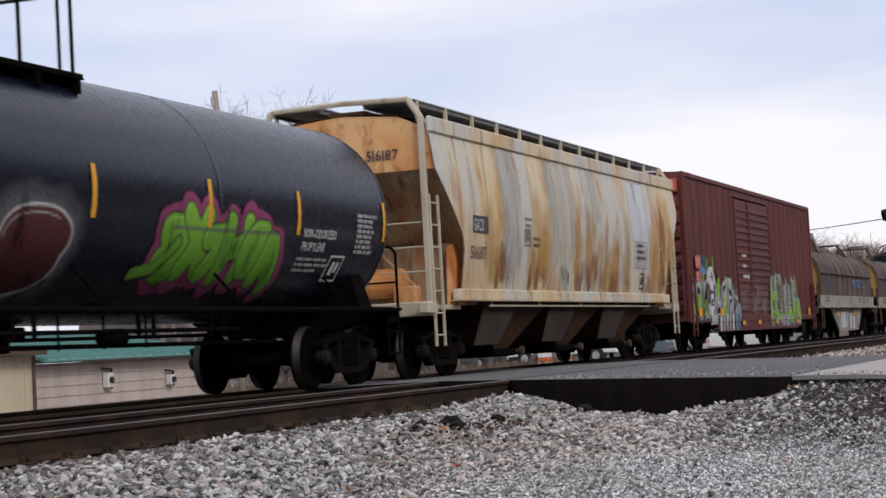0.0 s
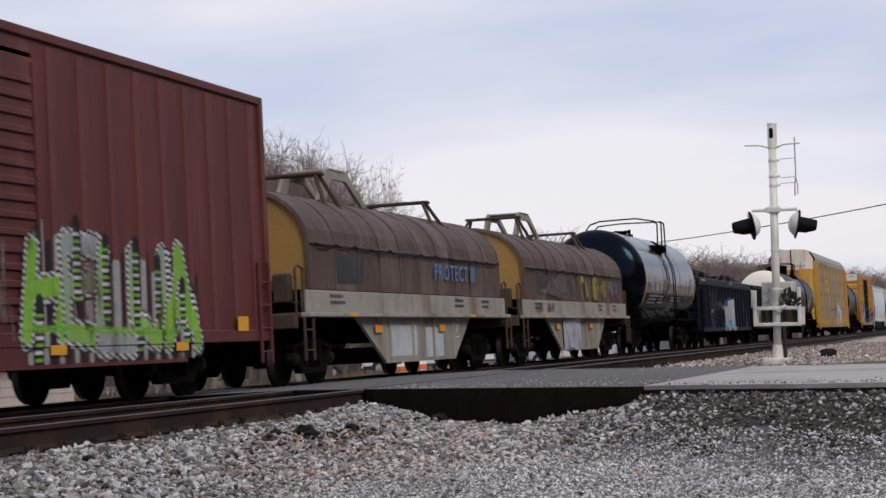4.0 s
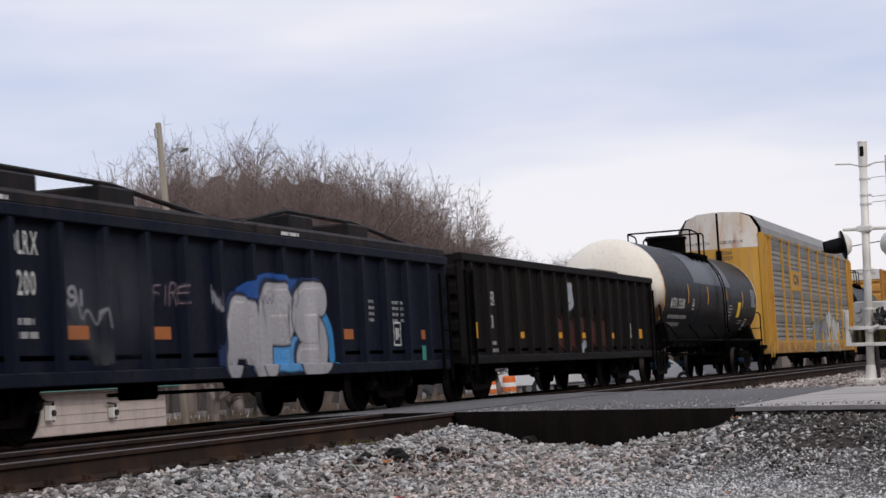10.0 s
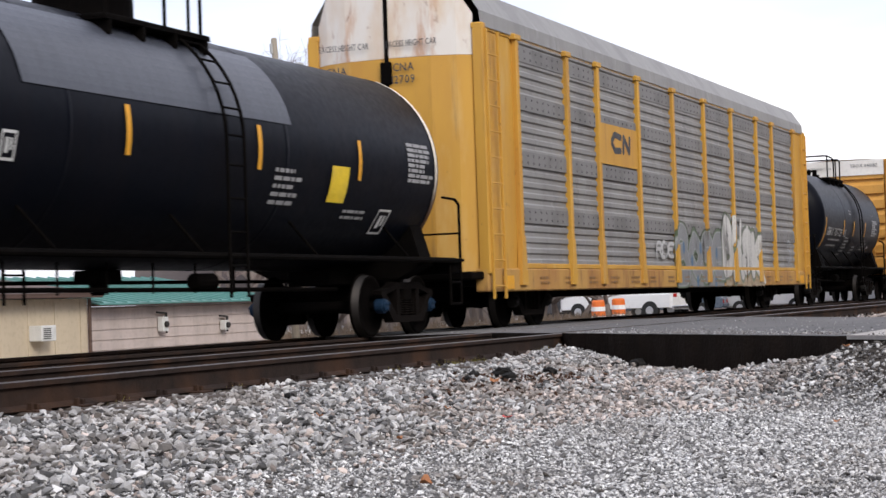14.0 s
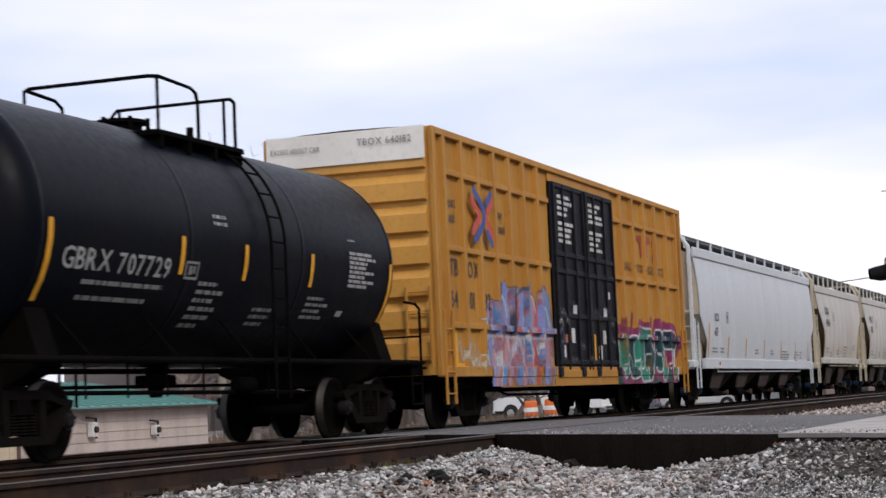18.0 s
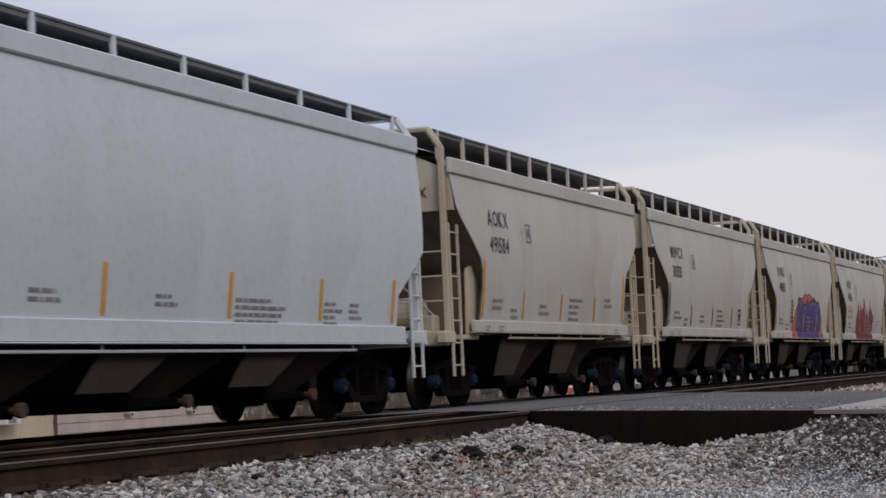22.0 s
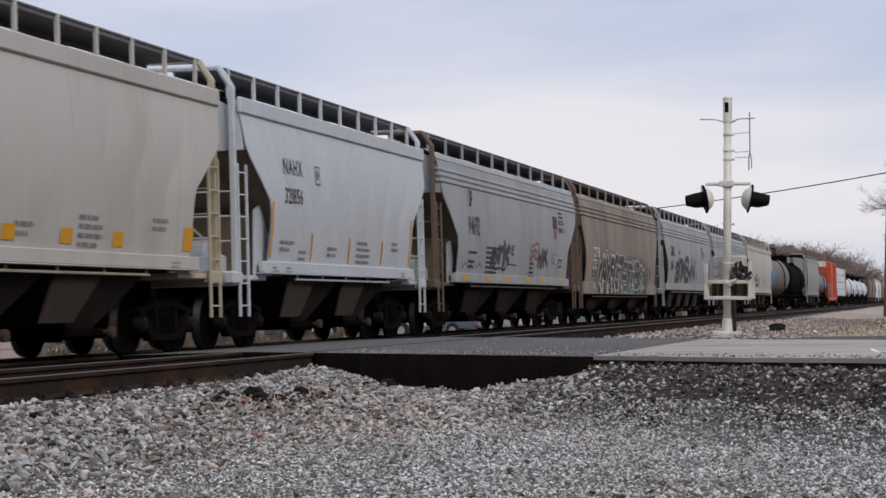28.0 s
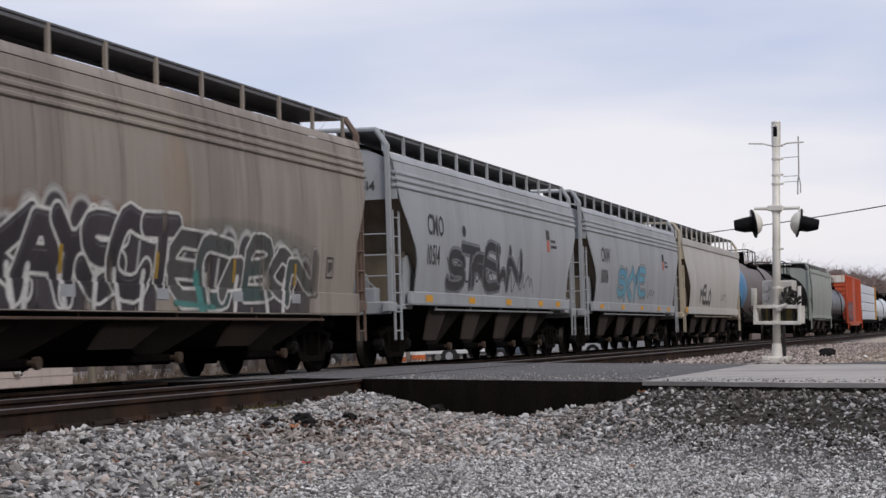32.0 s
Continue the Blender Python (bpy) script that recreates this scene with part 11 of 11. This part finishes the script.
def utility_pole(az, d, el_top, mat, r, label, lean=0.0, lamp=None, cross=False):
    x, y = polar(az, d)
    z = ground_z(x, y)
    h = EYE[2] + d * math.tan(radians(el_top)) - z
    th = empty("utility_pole", label, "utility pole", "utility poles")
    th.matrix_basis = pose(x, y, z, 0, 0, az) @ pose(0, 0, 0, lean, 0, 0)
    bm = bmesh.new()
    lathe(bm, [(-0.8, r * 1.15), (h * 0.5, r), (h - 0.05, r * 0.85), (h, r * 0.7)], 14, "z")
    part("pole", fixed(bm), mat, th, smooth=True)
    if lamp:
        dy, dz = lamp
        bm = bmesh.new()
        rail_bar(bm, [(0, 0, h + dz - 0.35), (0, dy * 0.5, h + dz - 0.08), (0, dy, h + dz)], 0.028)
        arm = part("lamp_arm", fixed(bm), BOX_GREY, th)
        bm = bmesh.new()
        s = 1 if dy > 0 else -1
        prism(bm, [(dy - 0.05 * s, h + dz + 0.05), (dy + 0.34 * s, h + dz + 0.06), (dy + 0.42 * s, h + dz), (dy + 0.22 * s, h + dz - 0.09), (dy, h + dz - 0.04)], -0.12, 0.12, "x")
        part("lamp_head", fixed(bm), BOX_GREY, arm, "grey street lamp head")
    bm = bmesh.new()
    cbox(bm, -r - 0.05, -r + 0.02, -0.05, 0.05, h - 0.55, h - 0.2, 0.01)
    part("insulator_bracket", fixed(bm), BOX_GREY, th)
    return x, y, z + h


utility_pole(-26.3, 65, 8.06, POLE_GREY, 0.125, "weathered grey wooden pole behind the trees' edge", lean=-4.0, lamp=(-1.0, -1.15))
utility_pole(-19.26, 100, 5.07, POLE_GREY, 0.15, "slim grey pole with a street lamp", lamp=(-1.4, -0.6))
rx, ry, rz = utility_pole(-0.77, 67, 4.72, POLE_WOOD, 0.09, "leaning brown wooden utility pole on the verge", lean=6.2)
utility_pole(-1.55, 110, 3.05, POLE_WOOD, 0.12, "slim brown wooden utility pole on the verge", lean=3.0)


def wire():
    ax, ay = polar(-14.5, 125)
    a = Vector((ax, ay, EYE[2] + 125 * math.tan(radians(2.72))))
    rnd_x, rnd_y = polar(-0.30, 67)
    b = Vector((rnd_x, rnd_y, EYE[2] + 67 * math.tan(radians(3.88))))
    pts = []
    for i in range(25):
        k = i / 24
        p = a.lerp(b, k)
        p.z -= 4 * 0.55 * k * (1 - k)
        pts.append(p)
    bm = bmesh.new()
    rail_bar(bm, pts, 0.022, 5)
    tagged(part("overhead_wire", fixed(bm), WIRE, None), "black overhead cable sagging across the railway", "cable")


wire()

# ---- building behind the train ----
BEIGE = material("beige_wall_panel", (0.55, 0.46, 0.33), (0.47, 0.39, 0.28), rough=0.8, scale=0.5, stretch=(1, 1, 0.4), dirt=(0.25, 0.2, 0.14), dirt_amount=0.3, dirt_scale=0.8, dirt_stretch=(2, 1, 0.3))
PINK = material("pinkish_grey_siding", (0.52, 0.44, 0.40), (0.45, 0.38, 0.345), rough=0.8, scale=0.5, stretch=(1, 1, 0.4), dirt=(0.2, 0.17, 0.14), dirt_amount=0.3, dirt_scale=0.8, dirt_stretch=(2, 1, 0.3))
EAVE_BROWN = material("brown_eave_trim", (0.10, 0.06, 0.045), rough=0.7, scale=2)
TEAL = material("teal_metal_roof", (0.10, 0.26, 0.23), (0.07, 0.19, 0.17), rough=0.5, scale=0.8, dirt=(0.16, 0.15, 0.12), dirt_amount=0.3)
AC_WHITE = material("white_case", (0.66, 0.66, 0.63), rough=0.6, scale=2)


def building():
    yb = 28.0
    base = -1.75
    b = empty("low_building", "low beige and pinkish shop building with a teal roof", "building", at=(0, yb, base))

    def at_az(az):
        return yb / math.tan(radians(-az))

    x0, xm, x1 = at_az(-40), at_az(-32.4), at_az(-26.8)
    hz = lambda z: z - base
    part("wall", boxes((x0, xm - 0.02, 0, 0.25, -0.4, hz(0.90)), c=0.01), BEIGE, b, "beige panelled wall")
    part("wall", boxes((xm + 0.02, x1, 0.10, 0.35, -0.4, hz(0.66)), c=0.01), PINK, b, "pinkish-grey siding wall")
    part("wall", boxes((x1 - 0.25, x1, 0.36, 9.0, -0.4, hz(0.66)), c=0.01), PINK, b)
    part("wall", boxes((x0, x1, 9.0, 9.25, -0.4, hz(0.66)), c=0.01), PINK, b)
    part("wall", boxes((x0, x0 + 0.25, 0.26, 9.0, -0.4, hz(0.66)), c=0.01), BEIGE, b)
    for z in np.arange(0.1, hz(0.6), 0.28):
        part("siding_lap", boxes((xm + 0.04, x1 - 0.02, 0.075, 0.099, z, z + 0.02), c=0.004), PINK, b)
    for x in np.arange(x0 + 0.6, xm - 0.3, 1.22):
        part("panel_batten", boxes((x, x + 0.05, -0.02, -0.002, 0.0, hz(0.85)), c=0.004), BEIGE, b)
    part("eave", boxes((x0 - 0.2, xm + 0.1, -0.45, 0.2, hz(0.91), hz(1.03)), c=0.02), EAVE_BROWN, b, "brown eave board")
    part("eave", boxes((xm + 0.11, x1 + 0.25, -0.30, 0.2, hz(0.67), hz(0.74)), c=0.02), EAVE_BROWN, b, "brown eave board")
    bm = bmesh.new()
    prism(bm, [(-0.32, hz(0.745)), (4.6, hz(1.60)), (9.5, hz(0.745)), (9.5, hz(0.70)), (4.6, hz(1.50)), (-0.32, hz(0.70))], xm + 0.11, x1 + 0.25, "x")
    roof = part("roof", fixed(bm), TEAL, b, "teal ribbed metal roof")
    x = xm + 0.3
    rib = None
    while x < x1:
        if rib is None:
            bm = bmesh.new()
            prism(bm, [(-0.32, hz(0.75)), (-0.32, hz(0.79)), (4.6, hz(1.645)), (4.6, hz(1.605))], -0.02, 0.02, "x")
            rib = part("roof_rib", fixed(bm), TEAL, roof)
            rib.matrix_basis = pose(x, 0, 0)
        else:
            same("roof_rib", rib, roof, pose(x, 0, 0))
        x += 0.6
    bm = bmesh.new()
    prism(bm, [(-0.45, hz(1.035)), (4.6, hz(1.75)), (9.5, hz(1.035)), (9.5, hz(0.98)), (4.6, hz(1.66)), (-0.45, hz(1.0))], x0 - 0.2, xm + 0.1, "x")
    part("roof", fixed(bm), EAVE_BROWN, b, "brown shingle roof")
    bm = bmesh.new()
    rod(bm, (xm, -0.06, 0.0), (xm, -0.06, hz(0.9)), 0.05, 8)
    part("drainpipe", fixed(bm), EAVE_BROWN, b)
    xa = at_az(-33.9)
    ac = part("air_conditioner", boxes((xa - 0.33, xa + 0.33, -0.40, -0.004, hz(-0.18) , hz(0.22)), c=0.02), AC_WHITE, b, "white window air conditioner")
    for i in range(6):
        z = hz(-0.12) + i * 0.05
        part("louvre", boxes((xa - 0.26, xa + 0.08, -0.415, -0.402, z, z + 0.02), c=0.003), DARK_STEEL, ac)
    for az, w, h0, h1 in ((-30.2, 0.24, -0.10, 0.32), (-28.4, 0.22, -0.15, 0.15)):
        xc = at_az(az)
        m = part("meter_box", boxes((xc - w, xc + w * 0.3, -0.12, 0.07, hz(h0), hz(h1)), c=0.02), AC_WHITE, b, "white utility meter box")
        bm = bmesh.new()
        lathe(bm, [(-0.20, 0.07), (-0.19, 0.09), (-0.125, 0.09)], 14, "y", (xc - w * 0.4, 0, hz((h0 + h1) / 2)))
        part("meter_dial", fixed(bm), DARK_STEEL, m)
        bm = bmesh.new()
        rail_bar(bm, [(xc + w * 0.6, 0.0, hz(h0) - 0.05), (xc + w * 0.6, 0.0, hz(h1) + 0.1), (xc - w * 1.6, 0.0, hz(h1) + 0.14)], 0.03)
        part("conduit", fixed(bm), DARK_STEEL, m)
    return b


building()
YELLOW_STEEL = material("yellow_guard_steel", (0.72, 0.46, 0.03), (0.6, 0.36, 0.02), rough=0.5, scale=4)
GREEN_TARP = material("green_tarpaulin", (0.03, 0.20, 0.13), (0.02, 0.13, 0.09), rough=0.6, scale=3)


def yard():
    for i, az in enumerate((-27.35, -26.85)):
        x, y = polar(az, 57)
        z = ground_z(x, y)
        bm = bmesh.new()
        rail_bar(bm, [(0, -0.30, -0.2), (0, -0.30, 0.75), (0, -0.22, 0.85), (0, 0.22, 0.85), (0, 0.30, 0.75), (0, 0.30, -0.2)], 0.055, 10)
        ob = part("guard_hoop", fixed(bm), YELLOW_STEEL, None)
        ob.matrix_basis = pose(x, y, z, 0, 0, az + 10)
        tagged(ob, "yellow steel guard hoop beside the building", "guard rail", "guard hoops")
    x, y = polar(-26.2, 58)
    ob = lump("tarp_heap", x, y, 0.62, GREEN_TARP, "green tarpaulin over a low heap", "tarpaulin", 120, 0.7)
    x, y = polar(-25.4, 58)
    bx = part("crate", boxes((-0.5, 0.5, -0.35, 0.35, 0, 0.5), c=0.02), AC_WHITE, None)
    part("lid", boxes((-0.53, 0.53, -0.38, 0.38, 0.503, 0.56), c=0.02), AC_WHITE, bx)
    bx.matrix_basis = pose(x, y, ground_z(x, y), 0, 0, 12)
    tagged(bx, "pale plastic crate on the gravel lot", "crate")
    for az, d, s in ((-24.6, 57, 0.5), (-23.9, 58, 0.35), (-26.6, 56.5, 0.4)):
        x, y = polar(az, d)
        lump("gravel_heap", x, y, s, STONE, "small pale heap of gravel in the lot", "gravel heap", int(s * 100), 0.45)


yard()

# ---- vehicles ----
GLASS = material("dark_car_glass", (0.02, 0.024, 0.028), rough=0.08, scale=2)
TYRE = material("black_tyre", (0.015, 0.015, 0.015), rough=0.85, scale=5)
RIM = material("silver_rim", (0.5, 0.5, 0.5), rough=0.35, metal=0.8, scale=5)
CHROME = material("chrome_trim", (0.6, 0.6, 0.6), rough=0.2, metal=1.0, scale=5)
LAMP_CLEAR = material("clear_headlight", (0.75, 0.75, 0.73), rough=0.15, scale=5)
LAMP_RED = material("red_tail_light", (0.45, 0.02, 0.02), rough=0.2, scale=5)


def vehicle(name, label, category, kind, color, x, y, turn):
    """A parked car; its front looks along +x before it is turned."""
    body = material(name + "_paint", color, tuple(c * 0.85 for c in color), rough=0.28, scale=0.8, amount=0.4)
    th = empty(name, label, category, "parked cars")
    th.matrix_basis = pose(x, y, ground_z(x, y), 0, 0, turn)
    low = {"sedan": [(-2.3, 0.35), (-2.35, 0.75), (-2.2, 0.95), (-1.5, 1.0), (0.9, 0.98), (2.0, 0.85), (2.3, 0.68), (2.32, 0.35)],
           "pickup": [(-2.8, 0.5), (-2.82, 1.1), (-0.7, 1.12), (1.0, 1.14), (2.35, 1.08), (2.65, 0.95), (2.68, 0.5)],
           "suv": [(-2.4, 0.45), (-2.45, 0.95), (-2.35, 1.15), (1.0, 1.15), (2.1, 1.05), (2.4, 0.9), (2.42, 0.45)]}[kind]
    cab = {"sedan": [(-1.75, 0.99), (-1.05, 1.42), (0.25, 1.45), (1.05, 0.98)],
           "pickup": [(-0.75, 1.12), (-0.6, 1.80), (0.55, 1.82), (1.3, 1.13)],
           "suv": [(-2.3, 1.15), (-2.1, 1.75), (0.3, 1.80), (1.15, 1.15)]}[kind]
    w = {"sedan": 0.88, "pickup": 0.98, "suv": 0.95}[kind]
    wx = {"sedan": (-1.4, 1.4), "pickup": (-1.75, 1.75), "suv": (-1.45, 1.45)}[kind]
    wr = {"sedan": 0.32, "pickup": 0.40, "suv": 0.38}[kind]
    bm = bmesh.new()
    cx, cz = 0.0, 0.7
    loft(bm, [[(cx + (px - cx) * k, yy, cz + (pz - cz) * k2) for px, pz in low] for yy, k, k2 in ((-w, 0.96, 0.86), (-w + 0.07, 1, 1), (w - 0.07, 1, 1), (w, 0.96, 0.86))])
    for yy, k, k2 in ((-w, 0.96, 0.86), (w, 0.96, 0.86)):
        bm.faces.new([bm.verts.new((px * k, yy, cz + (pz - cz) * k2)) for px, pz in low])
    part("body", fixed(bm), body, th)
    bm = bmesh.new()
    top_z = max(p[1] for p in cab)
    loft(bm, [[(px, yy * (1 if pz < top_z - 0.2 else 0.84), pz) for px, pz in cab] for yy in (-w + 0.06, w - 0.06)])
    for yy in (-w + 0.06, w - 0.06):
        bm.faces.new([bm.verts.new((px, yy * (1 if pz < top_z - 0.2 else 0.84), pz)) for px, pz in cab])
    part("glasshouse", fixed(bm), GLASS, th, "dark tinted windows")
    bm = bmesh.new()
    tx = [p[0] for p in cab if p[1] > top_z - 0.2]
    cbox(bm, min(tx) - 0.03, max(tx) + 0.03, -w * 0.82, w * 0.82, top_z - 0.02, top_z + 0.035, 0.02)
    for s in (-1, 1):
        for (p, q) in (((cab[0][0], cab[0][1]), (cab[1][0], cab[1][1])), ((cab[3][0], cab[3][1]), (cab[2][0], cab[2][1])), ((-0.2, cab[0][1]), (-0.15, top_z))):
            rod(bm, (p[0], s * (w - 0.05), p[1]), (q[0], s * (w - 0.05) * 0.85, q[1]), 0.035, 6)
    part("roof", fixed(bm), body, th)
    if kind == "pickup":
        part("cargo_bed", boxes((-2.7, -0.85, -0.80, 0.80, 1.121, 1.135), c=0.004), TYRE, th)
    for sx, m, lab, nm in ((1, LAMP_CLEAR, "clear headlight", "headlight"), (-1, LAMP_RED, "red tail light", "tail_light")):
        for s in (-1, 1):
            z = low[-2][1] if sx > 0 else low[1][1]
            xe = max(p[0] for p in low) if sx > 0 else min(p[0] for p in low)
            part(nm, boxes((*sorted((xe - sx * 0.06, xe + sx * 0.015)), *sorted((s * (w - 0.40), s * (w - 0.10))), z - 0.17, z - 0.02), c=0.01), m, th, lab)
        part("bumper", boxes((*sorted((xe - sx * 0.1, xe + sx * 0.06)), -w + 0.05, w - 0.05, 0.42, 0.58), c=0.03), CHROME if kind == "pickup" else body, th)
    for ax in wx:
        for s in (-1, 1):
            bm = bmesh.new()
            lathe(bm, [(-0.11, wr * 0.6), (-0.11, wr * 0.93), (-0.07, wr), (0.07, wr), (0.11, wr * 0.93), (0.11, wr * 0.6)], 22, "y")
            t = part("tyre", fixed(bm), TYRE, th)
            t.matrix_basis = pose(ax, s * (w - 0.08), wr)
            bm = bmesh.new()
            lathe(bm, [(-0.112, wr * 0.1), (-0.114, wr * 0.35), (-0.105, wr * 0.58), (0.105, wr * 0.58), (0.114, wr * 0.35), (0.112, wr * 0.1)], 18, "y")
            part("rim", fixed(bm), RIM, t, "silver wheel rim")
    return th


for name, label, cat, kind, col, az, d, turn in (
        ("pickup_truck", "white pickup truck parked in the lot behind the train", "pickup truck", "pickup", (0.75, 0.75, 0.74), -16.5, 82, 76),
        ("parked_car", "dark grey car parked in the lot behind the train", "car", "sedan", (0.06, 0.06, 0.065), -18.2, 84, 95),
        ("parked_car", "pale grey car parked in the lot behind the train", "car", "sedan", (0.55, 0.55, 0.54), -10.6, 92, 100),
        ("parked_car", "silver car parked in the lot behind the train", "car", "sedan", (0.45, 0.46, 0.47), -14.0, 88, 98),
        ("parked_car", "white car parked in the lot behind the train", "car", "sedan", (0.7, 0.7, 0.69), -12.4, 90, -80),
        ("parked_car", "blue-grey car parked in the lot behind the train", "car", "sedan", (0.10, 0.13, 0.17), -15.1, 86, 96),
        ("sport_utility_car", "dark sport utility car on the verge road", "car", "suv", (0.02, 0.02, 0.024), 0.55, 60, 175)):
    vehicle(name, label, cat, kind, col, *polar(az, d), turn)


def barrel(az, d, label, seed):
    x, y = polar(az, d)
    th = empty("traffic_barrel", label, "traffic barrel", "traffic barrels")
    th.matrix_basis = pose(x, y, ground_z(x, y))
    orange = spray("barrel_orange", (0.80, 0.17, 0.02))
    bm = bmesh.new()
    lathe(bm, [(0.0, 0.36), (0.05, 0.36), (0.06, 0.28), (0.95, 0.22), (1.0, 0.18)], 18, "z")
    part("barrel", fixed(bm), orange, th)
    for z in (0.30, 0.62):
        bm = bmesh.new()
        r = 0.28 - (z - 0.06) * 0.0674 + 0.006
        lathe(bm, [(z, r), (z + 0.15, r - 0.009)], 18, "z")
        part("white_band", fixed(bm), LITTER, th, "white reflective band")


barrel(-17.3, 66, "orange traffic barrel with white bands in the lot", 1)
barrel(-16.7, 67, "orange traffic barrel with white bands in the lot", 2)


def run(t):
    """Metres that the train has come since the start; it gathers speed slowly."""
    return 9.4417 * t + 0.021078 * t * t


def motions():
    for car, s in CARS:
        walk(car, [(t, pose(s - run(t), TRAIN_Y, 0)) for t in range(0, 33, 2)])
    start = {car: s for car, s in CARS}
    for axle, x, car in WHEELSETS:
        s = start[car] + x
        near = [i / FPS for i in range(0, 32 * FPS + 1) if 12 < s - run(i / FPS) < 62]
        if not near:
            walk(axle, [(t, pose(x, 0, AXLE_R)) for t in (0, 32)])
            continue
        turn = {t: pose(x, 0, AXLE_R) @ Matrix.Rotation(-(run(t) - run(near[0])) / AXLE_R, 4, "Y") for t in near}
        rows = [(0.0, turn[near[0]])] if near[0] > 0 else []
        rows += [(t, turn[t]) for t in near]
        if near[-1] < 32:
            rows.append((32.0, turn[near[-1]]))
        walk(axle, rows)


motions()
